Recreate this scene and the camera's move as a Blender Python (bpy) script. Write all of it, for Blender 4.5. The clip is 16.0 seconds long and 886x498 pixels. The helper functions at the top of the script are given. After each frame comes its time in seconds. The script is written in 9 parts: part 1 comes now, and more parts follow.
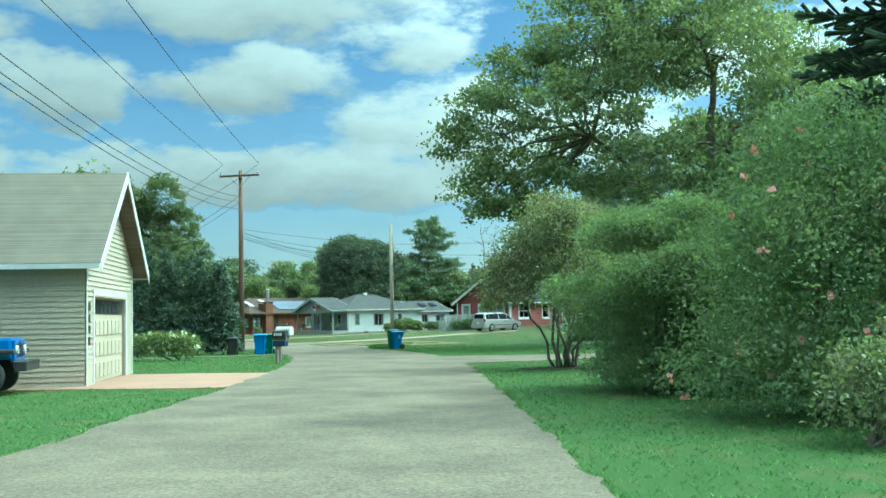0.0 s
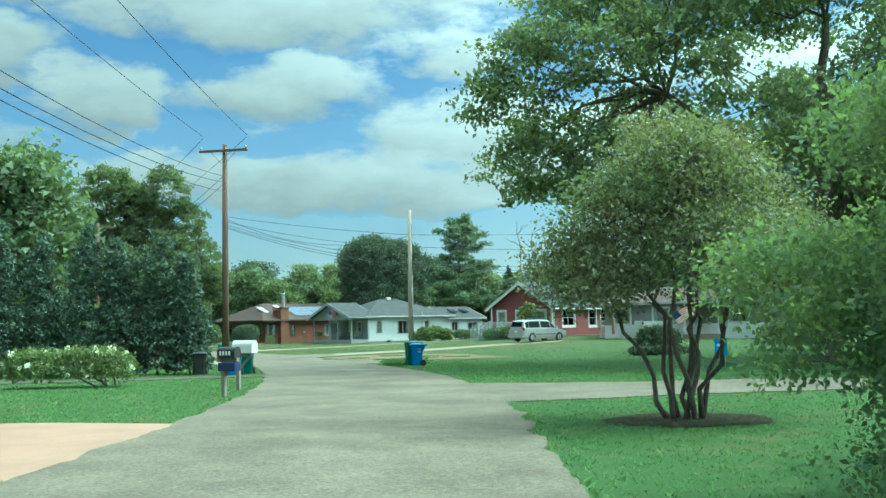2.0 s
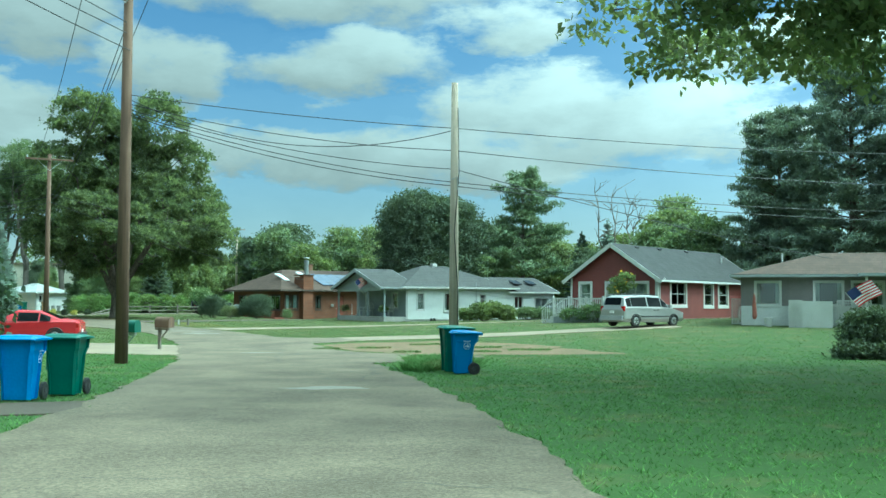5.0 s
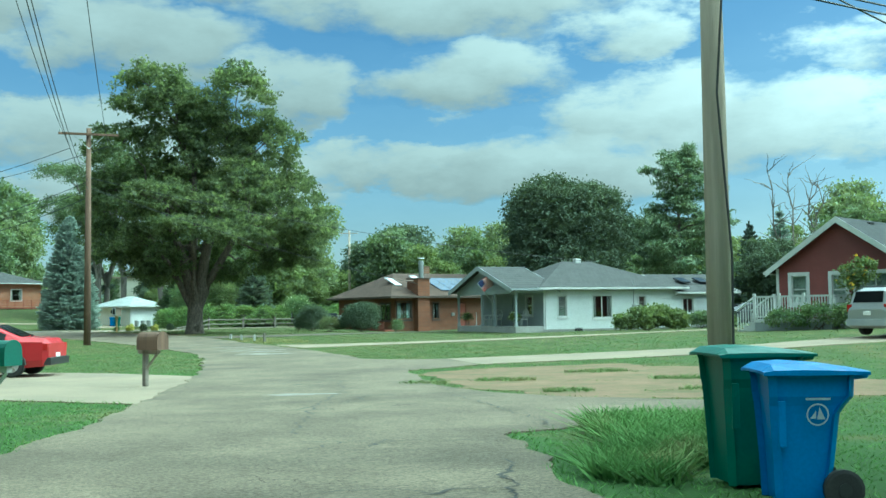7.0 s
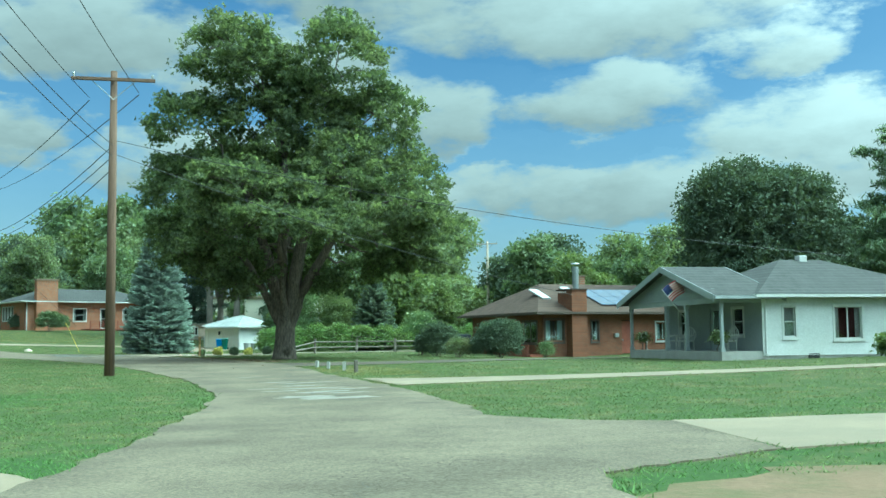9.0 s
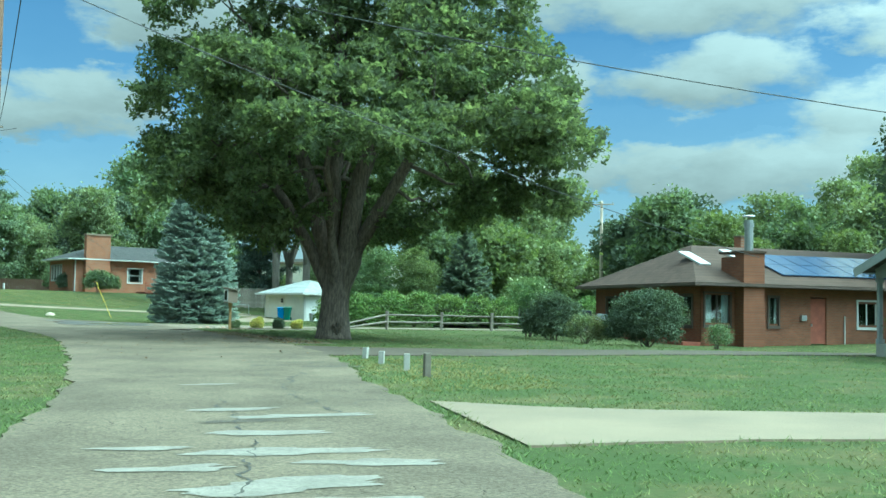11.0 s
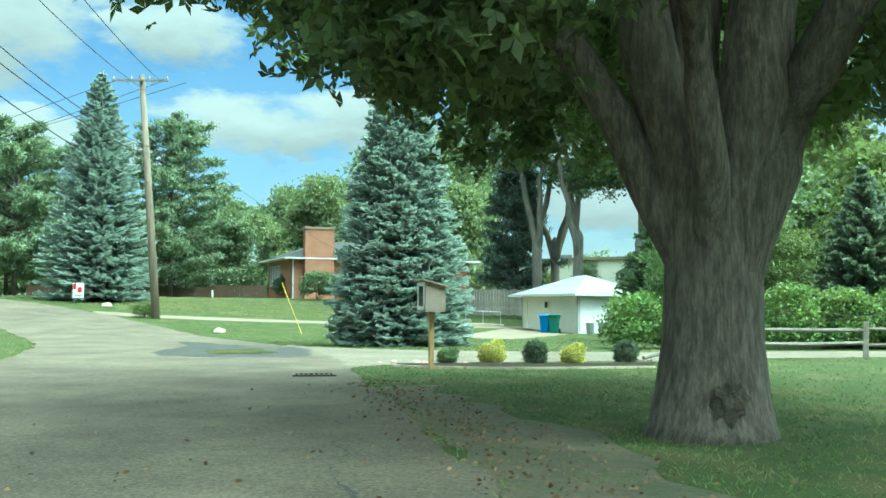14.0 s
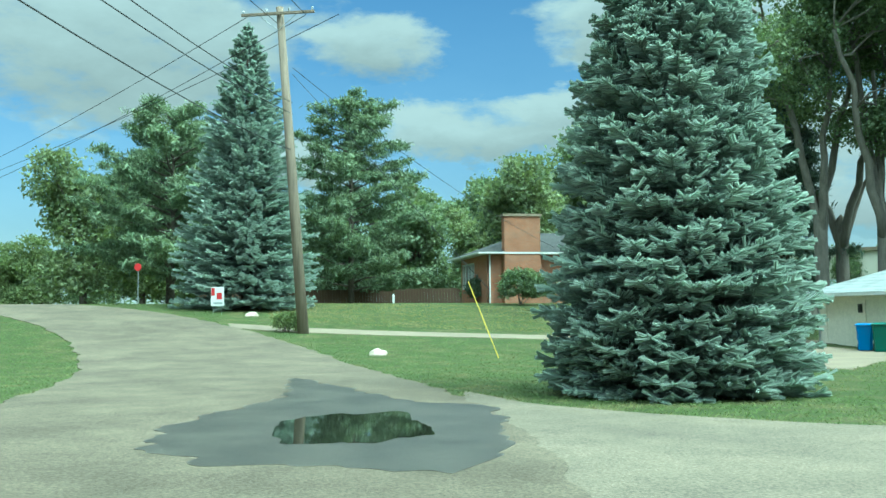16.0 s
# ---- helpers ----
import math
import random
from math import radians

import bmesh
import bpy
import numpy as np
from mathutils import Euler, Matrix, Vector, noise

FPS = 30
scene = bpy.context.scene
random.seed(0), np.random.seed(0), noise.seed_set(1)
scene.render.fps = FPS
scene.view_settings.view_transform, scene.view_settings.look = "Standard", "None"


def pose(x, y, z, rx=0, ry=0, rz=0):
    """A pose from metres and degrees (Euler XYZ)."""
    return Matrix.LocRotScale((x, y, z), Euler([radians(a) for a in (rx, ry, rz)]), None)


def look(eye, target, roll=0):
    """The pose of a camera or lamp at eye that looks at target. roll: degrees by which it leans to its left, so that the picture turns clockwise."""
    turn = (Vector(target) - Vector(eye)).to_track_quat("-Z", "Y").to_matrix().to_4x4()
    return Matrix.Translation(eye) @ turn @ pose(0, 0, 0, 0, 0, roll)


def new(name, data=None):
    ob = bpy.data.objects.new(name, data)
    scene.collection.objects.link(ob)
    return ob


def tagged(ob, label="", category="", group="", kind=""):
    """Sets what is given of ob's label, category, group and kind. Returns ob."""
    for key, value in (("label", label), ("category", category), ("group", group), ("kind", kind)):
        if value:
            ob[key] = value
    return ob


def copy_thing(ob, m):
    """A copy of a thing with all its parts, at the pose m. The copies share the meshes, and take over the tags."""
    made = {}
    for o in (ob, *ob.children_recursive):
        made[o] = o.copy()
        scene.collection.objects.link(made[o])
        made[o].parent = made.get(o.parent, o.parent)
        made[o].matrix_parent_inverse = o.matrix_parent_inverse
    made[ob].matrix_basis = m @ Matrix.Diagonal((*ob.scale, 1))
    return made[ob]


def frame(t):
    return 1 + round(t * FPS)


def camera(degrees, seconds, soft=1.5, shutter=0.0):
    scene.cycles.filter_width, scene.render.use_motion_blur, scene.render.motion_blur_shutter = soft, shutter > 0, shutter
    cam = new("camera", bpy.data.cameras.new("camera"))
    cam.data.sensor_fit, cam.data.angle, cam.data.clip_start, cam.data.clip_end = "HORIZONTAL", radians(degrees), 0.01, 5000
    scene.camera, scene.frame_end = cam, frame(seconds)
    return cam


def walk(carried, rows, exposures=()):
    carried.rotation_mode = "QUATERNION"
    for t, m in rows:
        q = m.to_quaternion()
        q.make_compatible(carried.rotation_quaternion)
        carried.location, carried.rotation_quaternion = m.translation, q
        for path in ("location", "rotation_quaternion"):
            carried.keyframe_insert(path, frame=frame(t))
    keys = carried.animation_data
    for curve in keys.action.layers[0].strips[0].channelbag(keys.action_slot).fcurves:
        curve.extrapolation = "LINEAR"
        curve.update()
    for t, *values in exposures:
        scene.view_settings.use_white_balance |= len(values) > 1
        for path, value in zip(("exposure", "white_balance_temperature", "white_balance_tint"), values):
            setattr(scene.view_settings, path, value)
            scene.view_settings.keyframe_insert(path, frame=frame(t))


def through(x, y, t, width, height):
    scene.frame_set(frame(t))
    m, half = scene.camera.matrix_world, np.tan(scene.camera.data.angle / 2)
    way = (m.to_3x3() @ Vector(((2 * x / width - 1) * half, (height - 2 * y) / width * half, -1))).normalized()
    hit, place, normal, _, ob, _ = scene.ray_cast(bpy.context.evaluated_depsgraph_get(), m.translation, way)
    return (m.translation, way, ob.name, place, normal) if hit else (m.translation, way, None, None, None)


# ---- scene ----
cam = camera(45.8, 16.0)
METRES, EYE, TILT, LEAN, TURN = 136.0, 1.5, -0.93, 0.0, 0.0
ROWS = [
    (0.0, 0.0, 0.0, 0.0, 0.1, 4.65, 1.21),
    (0.5, 0.0002, 0.0216, 0.0004, 0.39, 4.26, 0.83),
    (1.0, 0.0005, 0.0441, 0.0008, 0.99, 4.59, 0.88),
    (1.5, 0.0003, 0.0673, 0.0016, 1.34, 5.45, 1.0),
    (2.0, 0.0005, 0.0943, 0.0022, 1.91, 5.05, 1.06),
    (2.5, 0.0, 0.1207, 0.0026, 2.56, 4.65, 0.8),
    (3.0, -0.001, 0.1499, 0.0029, 3.33, 4.28, 0.56),
    (5.5, -0.0116, 0.3014, 0.004, 5.59, 3.7, -0.55),
    (6.0, -0.016, 0.3336, 0.0041, 7.78, 3.65, 0.32),
    (6.5, -0.0211, 0.3639, 0.004, 10.06, 4.19, 0.73),
    (7.0, -0.0275, 0.3945, 0.0038, 11.89, 4.39, 0.53),
    (7.5, -0.0345, 0.4263, 0.0037, 13.98, 4.38, 0.72),
    (8.0, -0.0426, 0.4575, 0.0039, 15.72, 5.61, 0.32),
    (8.5, -0.0523, 0.4901, 0.004, 17.5, 5.87, 0.47),
    (9.0, -0.0625, 0.5211, 0.0042, 19.66, 5.76, 0.32),
    (9.5, -0.0742, 0.5538, 0.0048, 22.38, 4.94, -0.28),
    (12.0, -0.1482, 0.7034, 0.0075, 25.75, 3.96, -1.54),
    (12.5, -0.1656, 0.7328, 0.0083, 29.27, 4.02, -0.32),
    (13.0, -0.1834, 0.7596, 0.0092, 33.06, 4.66, -0.44),
    (13.5, -0.2038, 0.7873, 0.0102, 36.12, 5.21, 0.15),
    (14.0, -0.2251, 0.8137, 0.0109, 39.12, 4.24, -0.73),
    (14.5, -0.2475, 0.8384, 0.0119, 41.76, 5.01, 0.34),
    (15.0, -0.2708, 0.8625, 0.013, 44.57, 5.19, -0.7),
    (15.5, -0.2961, 0.886, 0.014, 47.49, 4.73, -0.34),
    (16.0, -0.3225, 0.9079, 0.0147, 50.19, 4.32, -0.26),
]
walk(cam, [(t, pose(0, 0, EYE, TILT, LEAN, TURN) @ pose(METRES * x, METRES * y, METRES * z, 90 + pitch, roll, yaw)) for t, x, y, z, yaw, pitch, roll in ROWS], exposures=[(0, -0.05, 5090, -31), (3, -0.05, 5090, -31), (5.5, -0.15, 5110, -31), (9.5, -0.15, 5060, -31), (12, 0.08, 5000, -31), (13, 0.38, 5030, -31), (14.2, 0.38, 5330, -31), (15.3, 0.08, 5100, -31), (16, 0.0, 5100, -31)])

# ---- light and sky ----
SUN_AZ, SUN_EL = radians(12), radians(50)          # the sun stands over +x, a little ahead
sun_dir = Vector((math.cos(SUN_EL) * math.cos(SUN_AZ), math.cos(SUN_EL) * math.sin(SUN_AZ), math.sin(SUN_EL)))
sun_data = bpy.data.lights.new("sun", "SUN")
sun_data.energy, sun_data.angle, sun_data.color = 2.6, radians(4), (1.0, 0.95, 0.86)
sun = new("sun", sun_data)
sun.matrix_world = look(sun_dir * 200, (0, 0, 0))


def node(tree, kind, at=None, **inputs):
    n = tree.nodes.new(kind)
    for key, value in inputs.items():
        n.inputs[key.replace("_", " ")].default_value = value
    return n


def math_node(tree, op, a, b=None, c=None, clamp=False):
    n = tree.nodes.new("ShaderNodeMath")
    n.operation, n.use_clamp = op, clamp
    for k, v in enumerate((a, b, c)):
        if v is None:
            continue
        if isinstance(v, (int, float)):
            n.inputs[k].default_value = v
        else:
            tree.links.new(v, n.inputs[k])
    return n.outputs[0]


def mix_color(tree, fac, a, b, blend="MIX"):
    n = tree.nodes.new("ShaderNodeMix")
    n.data_type, n.blend_type = "RGBA", blend
    for sock, v in ((n.inputs[0], fac), (n.inputs[6], a), (n.inputs[7], b)):
        if isinstance(v, (int, float)):
            sock.default_value = v
        elif isinstance(v, tuple):
            sock.default_value = (*v, 1)
        else:
            tree.links.new(v, sock)
    return n.outputs[2]


world = bpy.data.worlds.new("sky")
scene.world = world
world.use_nodes = True
wt = world.node_tree
wt.nodes.clear()
sky = wt.nodes.new("ShaderNodeTexSky")
sky.sky_type, sky.sun_disc = "NISHITA", False
sky.sun_elevation, sky.sun_rotation = SUN_EL, math.pi / 2 - SUN_AZ
sky.air_density, sky.dust_density, sky.ozone_density = 1.0, 0.4, 2.5
coord = wt.nodes.new("ShaderNodeTexCoord")
split = wt.nodes.new("ShaderNodeSeparateXYZ")
wt.links.new(coord.outputs["Generated"], split.inputs[0])
puff = wt.nodes.new("ShaderNodeMapping")
puff.inputs["Location"].default_value = (1.7, 4.4, 0.6)
puff.inputs["Scale"].default_value = (1.0, 1.0, 2.3)
wt.links.new(coord.outputs["Generated"], puff.inputs["Vector"])
big = node(wt, "ShaderNodeTexNoise", Scale=5.0, Detail=2.5, Roughness=0.5)
thin = node(wt, "ShaderNodeTexNoise", Scale=13.0, Detail=8.0, Roughness=0.58)
for n in (big, thin):
    wt.links.new(puff.outputs[0], n.inputs["Vector"])
body = math_node(wt, "ADD", big.outputs["Fac"], math_node(wt, "MULTIPLY", math_node(wt, "SUBTRACT", thin.outputs["Fac"], 0.5), 0.26))
# bearing (degrees to the left of the street's start) and height of every point of the sky, ruffled by noise
bearing = math_node(wt, "MULTIPLY", math_node(wt, "ARCTAN2", math_node(wt, "MULTIPLY", split.outputs[0], -1.0), split.outputs[1]), 57.296)
upward = math_node(wt, "MULTIPLY", math_node(wt, "ARCSINE", split.outputs[2]), 57.296)
rough = node(wt, "ShaderNodeTexNoise", Scale=9.0, Detail=7.0, Roughness=0.62)
wt.links.new(puff.outputs[0], rough.inputs["Vector"])
ruffle = wt.nodes.new("ShaderNodeSeparateColor")
wt.links.new(rough.outputs["Color"], ruffle.inputs[0])
spot = wt.nodes.new("ShaderNodeCombineXYZ")
wt.links.new(math_node(wt, "MULTIPLY_ADD", math_node(wt, "SUBTRACT", ruffle.outputs[0], 0.5), 9.0, bearing), spot.inputs[0])
wt.links.new(math_node(wt, "MULTIPLY_ADD", math_node(wt, "SUBTRACT", ruffle.outputs[1], 0.5), 4.5, upward), spot.inputs[1])
# the fair-weather clouds of the day: bearing, height, half width, half depth in degrees
CLOUDS = ((11, 17.6, 11, 2.6), (24, 19.5, 7, 2.2), (1.5, 19, 6, 1.7), (10.3, 12.7, 5.6, 1.8), (1.2, 14.9, 3.6, 1.5), (0, 10.2, 6.5, 2.4), (6.5, 7.6, 9, 1.7), (-8, 9.6, 7, 2.5), (-14, 13.6, 6, 1.7),
          (19.7, 12.2, 3.6, 2.0), (15, 8.0, 7, 1.2), (28, 14.5, 6, 2.4), (31, 9.5, 8, 1.8), (39, 16, 5.5, 2.4), (43, 11.0, 4.5, 1.2), (53.4, 14.6, 3.6, 1.9), (48, 10.0, 6.5, 1.7), (67, 15, 9, 5.0), (60, 8.5, 6, 1.5), (27, 6.5, 9, 2.5))
field, weight, heft = None, None, None
for az, el, wide, deep in CLOUDS:
    q = wt.nodes.new("ShaderNodeVectorMath")
    q.operation = "MULTIPLY_ADD"
    wt.links.new(spot.outputs[0], q.inputs[0])
    q.inputs[1].default_value, q.inputs[2].default_value = (1 / wide, 1 / deep, 0), (-az / wide, -el / deep, 0)
    d2 = wt.nodes.new("ShaderNodeVectorMath")
    d2.operation = "DOT_PRODUCT"
    wt.links.new(q.outputs[0], d2.inputs[0])
    wt.links.new(q.outputs[0], d2.inputs[1])
    near = math_node(wt, "SUBTRACT", 1.25, d2.outputs["Value"])
    part_of = math_node(wt, "MAXIMUM", near, 0.0)
    up = wt.nodes.new("ShaderNodeSeparateXYZ")
    wt.links.new(q.outputs[0], up.inputs[0])
    field = near if field is None else math_node(wt, "MAXIMUM", field, near)
    weight = part_of if weight is None else math_node(wt, "ADD", weight, part_of)
    rise = math_node(wt, "MULTIPLY", part_of, up.outputs[1])
    heft = rise if heft is None else math_node(wt, "ADD", heft, rise)
# away from those bearings the sky goes on with clouds of the same kind
away = wt.nodes.new("ShaderNodeMapRange")
away.interpolation_type = "SMOOTHSTEP"
for key, v in (("From Min", 46.0), ("From Max", 54.0)):
    away.inputs[key].default_value = v
wt.links.new(math_node(wt, "ABSOLUTE", math_node(wt, "SUBTRACT", bearing, 28.0)), away.inputs["Value"])
aloft = wt.nodes.new("ShaderNodeMapRange")
aloft.interpolation_type = "SMOOTHSTEP"
for key, v in (("From Min", 20.0), ("From Max", 26.0)):
    aloft.inputs[key].default_value = v
wt.links.new(upward, aloft.inputs["Value"])
elsewhere = math_node(wt, "MAXIMUM", away.outputs[0], aloft.outputs[0])
wild = math_node(wt, "MULTIPLY", math_node(wt, "SUBTRACT", body, 0.42), 7.0)
here = math_node(wt, "ADD", math_node(wt, "MULTIPLY", math_node(wt, "MAXIMUM", field, -1.0), 0.75), math_node(wt, "MULTIPLY", math_node(wt, "SUBTRACT", thin.outputs["Fac"], 0.47), 2.6))
mass = math_node(wt, "ADD", math_node(wt, "MULTIPLY", here, math_node(wt, "SUBTRACT", 1.0, elsewhere)), math_node(wt, "MULTIPLY", wild, elsewhere))
cover = wt.nodes.new("ShaderNodeMapRange")
cover.interpolation_type = "SMOOTHSTEP"
for key, v in (("From Min", -0.25), ("From Max", 0.75), ("To Min", 0.06)):
    cover.inputs[key].default_value = v
wt.links.new(mass, cover.inputs["Value"])
# near the horizon the clouds close up
low = math_node(wt, "MULTIPLY", math_node(wt, "POWER", math_node(wt, "SUBTRACT", 1.0, split.outputs[2], clamp=True), 7.0), 0.95)
cloud = math_node(wt, "MAXIMUM", cover.outputs[0], low, clamp=True)
# light tops, grey bases
lean_up = math_node(wt, "DIVIDE", heft, math_node(wt, "ADD", weight, 0.15))
shade = wt.nodes.new("ShaderNodeMapRange")
for key, v in (("From Min", -0.75), ("From Max", 0.35), ("To Min", 0.66), ("To Max", 1.0)):
    shade.inputs[key].default_value = v
wt.links.new(math_node(wt, "ADD", lean_up, math_node(wt, "MULTIPLY", math_node(wt, "SUBTRACT", ruffle.outputs[2], 0.5), 1.2)), shade.inputs["Value"])
soft = math_node(wt, "ADD", math_node(wt, "MULTIPLY", thin.outputs["Fac"], 0.30), 0.85)
grey = math_node(wt, "MULTIPLY", shade.outputs[0], soft)
CLOUD = 6.7
# clouds brighten round the sun
to_sun = wt.nodes.new("ShaderNodeVectorMath")
to_sun.operation = "DOT_PRODUCT"
to_sun.inputs[1].default_value = sun_dir
wt.links.new(coord.outputs["Generated"], to_sun.inputs[0])
glow = math_node(wt, "ADD", math_node(wt, "MULTIPLY", math_node(wt, "POWER", math_node(wt, "MAXIMUM", to_sun.outputs["Value"], 0.0), 2.5), 9.0), 1.0)
grey = math_node(wt, "MULTIPLY", grey, glow)
# and overhead, above the view, raised to add light to the scene
overhead_boost = wt.nodes.new("ShaderNodeMapRange")
overhead_boost.interpolation_type = "SMOOTHSTEP"
for key, v in (("From Min", 0.38), ("From Max", 0.75), ("To Min", 1.0), ("To Max", 2.4)):
    overhead_boost.inputs[key].default_value = v
wt.links.new(split.outputs[2], overhead_boost.inputs["Value"])
grey = math_node(wt, "MULTIPLY", grey, overhead_boost.outputs[0])
lit = wt.nodes.new("ShaderNodeCombineColor")
for k, c in enumerate((0.97, 1.0, 1.02)):
    wt.links.new(math_node(wt, "MULTIPLY", grey, CLOUD * c), lit.inputs[k])
sky_blue = mix_color(wt, 1.0, sky.outputs[0], (0.92, 1.12, 1.36), "MULTIPLY")
back = wt.nodes.new("ShaderNodeBackground")
back.inputs["Strength"].default_value = 0.1
wt.links.new(mix_color(wt, cloud, sky_blue, lit.outputs[0]), back.inputs["Color"])
wout = wt.nodes.new("ShaderNodeOutputWorld")
wt.links.new(back.outputs[0], wout.inputs["Surface"])


# ---- materials ----
def surf(name, a, b=None, scale=3.0, fine=40.0, rough=0.8, bump=0.15, metal=0.0, island=0.0, each=0.0, leaf=0.0, stretch=(1, 1, 1), patch=0.5, spec=0.5, grain=0.5, through=(1.3, 1.35, 0.6)):
    """A surface between the colours a and b: stains at scale, grain at fine (per metre), relief by the grain;
    island, each: how far separate pieces of a mesh or separate objects differ; leaf: light let through."""
    m = bpy.data.materials.new(name)
    m.use_nodes = True
    t = m.node_tree
    p = t.nodes["Principled BSDF"]
    b = b or tuple(0.75 * v for v in a)
    tc = t.nodes.new("ShaderNodeTexCoord")
    mp = t.nodes.new("ShaderNodeMapping")
    mp.inputs["Scale"].default_value = stretch
    t.links.new(tc.outputs["Object"], mp.inputs["Vector"])
    n1 = node(t, "ShaderNodeTexNoise", Scale=scale, Detail=5.0, Roughness=0.6)
    n2 = node(t, "ShaderNodeTexNoise", Scale=fine, Detail=4.0, Roughness=0.65)
    for n in (n1, n2):
        t.links.new(mp.outputs[0], n.inputs["Vector"])
    r = t.nodes.new("ShaderNodeMapRange")
    r.inputs["From Min"].default_value, r.inputs["From Max"].default_value = 0.5 - 0.5 * patch * 0.6, 0.5 + 0.5 * patch * 0.6
    t.links.new(n1.outputs["Fac"], r.inputs["Value"])
    col = mix_color(t, r.outputs[0], a, b)
    gr = math_node(t, "ADD", math_node(t, "MULTIPLY", n2.outputs["Fac"], grain), 1 - grain / 2)
    if island or each:
        gi = t.nodes.new("ShaderNodeNewGeometry").outputs["Random Per Island"] if island else t.nodes.new("ShaderNodeObjectInfo").outputs["Random"]
        k = island or each
        gr = math_node(t, "MULTIPLY", gr, math_node(t, "ADD", math_node(t, "MULTIPLY", gi, 2 * k), 1 - k))
    gc = t.nodes.new("ShaderNodeCombineColor")
    for k in range(3):
        t.links.new(gr, gc.inputs[k])
    col = mix_color(t, 1.0, col, gc.outputs[0], "MULTIPLY")
    t.links.new(col, p.inputs["Base Color"])
    p.inputs["Roughness"].default_value, p.inputs["Metallic"].default_value = rough, metal
    p.inputs["Specular IOR Level"].default_value = spec
    if bump:
        bn = t.nodes.new("ShaderNodeBump")
        bn.inputs["Strength"].default_value, bn.inputs["Distance"].default_value = bump, 0.02
        t.links.new(n2.outputs["Fac"], bn.inputs["Height"])
        t.links.new(bn.outputs[0], p.inputs["Normal"])
    if leaf:
        tr = t.nodes.new("ShaderNodeBsdfTranslucent")
        t.links.new(mix_color(t, 1.0, col, through, "MULTIPLY"), tr.inputs["Color"])
        mx = t.nodes.new("ShaderNodeMixShader")
        mx.inputs[0].default_value = leaf
        t.links.new(p.outputs[0], mx.inputs[1])
        t.links.new(tr.outputs[0], mx.inputs[2])
        t.links.new(mx.outputs[0], t.nodes["Material Output"].inputs["Surface"])
    return m


def brick_mat(name, a, b, mortar, width=0.21, height=0.073, rough=0.85, gap=0.012, bump=0.5):
    m = surf(name, a, b)
    t = m.node_tree
    p = t.nodes["Principled BSDF"]
    tc = t.nodes.new("ShaderNodeTexCoord")
    sp, cb = t.nodes.new("ShaderNodeSeparateXYZ"), t.nodes.new("ShaderNodeCombineXYZ")
    t.links.new(tc.outputs["Object"], sp.inputs[0])
    t.links.new(sp.outputs[0], cb.inputs[0])
    t.links.new(sp.outputs[2], cb.inputs[1])
    br = t.nodes.new("ShaderNodeTexBrick")
    for key, v in (("Scale", 1.0), ("Mortar Size", gap), ("Brick Width", width), ("Row Height", height), ("Bias", 0.0)):
        br.inputs[key].default_value = v
    br.inputs["Color1"].default_value, br.inputs["Color2"].default_value, br.inputs["Mortar"].default_value = (*a, 1), (*b, 1), (*mortar, 1)
    t.links.new(cb.outputs[0], br.inputs["Vector"])
    n = node(t, "ShaderNodeTexNoise", Scale=1.3, Detail=6.0)
    t.links.new(tc.outputs["Object"], n.inputs["Vector"])
    w = math_node(t, "ADD", math_node(t, "MULTIPLY", n.outputs["Fac"], 0.6), 0.7)
    gc = t.nodes.new("ShaderNodeCombineColor")
    for k in range(3):
        t.links.new(w, gc.inputs[k])
    t.links.new(mix_color(t, 1.0, br.outputs["Color"], gc.outputs[0], "MULTIPLY"), p.inputs["Base Color"])
    bn = t.nodes.new("ShaderNodeBump")
    bn.invert = True
    bn.inputs["Strength"].default_value, bn.inputs["Distance"].default_value = bump, 0.01
    t.links.new(br.outputs["Fac"], bn.inputs["Height"])
    t.links.new(bn.outputs[0], p.inputs["Normal"])
    p.inputs["Roughness"].default_value = rough
    p.inputs["Specular IOR Level"].default_value = 0.2
    return m


def glass_mat(name, tint=(0.9, 0.95, 0.93)):
    m = bpy.data.materials.new(name)
    m.use_nodes = True
    t = m.node_tree
    t.nodes.remove(t.nodes["Principled BSDF"])
    gl, tr, mx, fr = (t.nodes.new(k) for k in ("ShaderNodeBsdfGlossy", "ShaderNodeBsdfTransparent", "ShaderNodeMixShader", "ShaderNodeFresnel"))
    gl.inputs["Roughness"].default_value = 0.03
    tr.inputs["Color"].default_value = (*tint, 1)
    fr.inputs["IOR"].default_value = 1.55
    t.links.new(math_node(t, "ADD", fr.outputs[0], 0.08, clamp=True), mx.inputs[0])
    t.links.new(tr.outputs[0], mx.inputs[1])
    t.links.new(gl.outputs[0], mx.inputs[2])
    t.links.new(mx.outputs[0], t.nodes["Material Output"].inputs["Surface"])
    return m


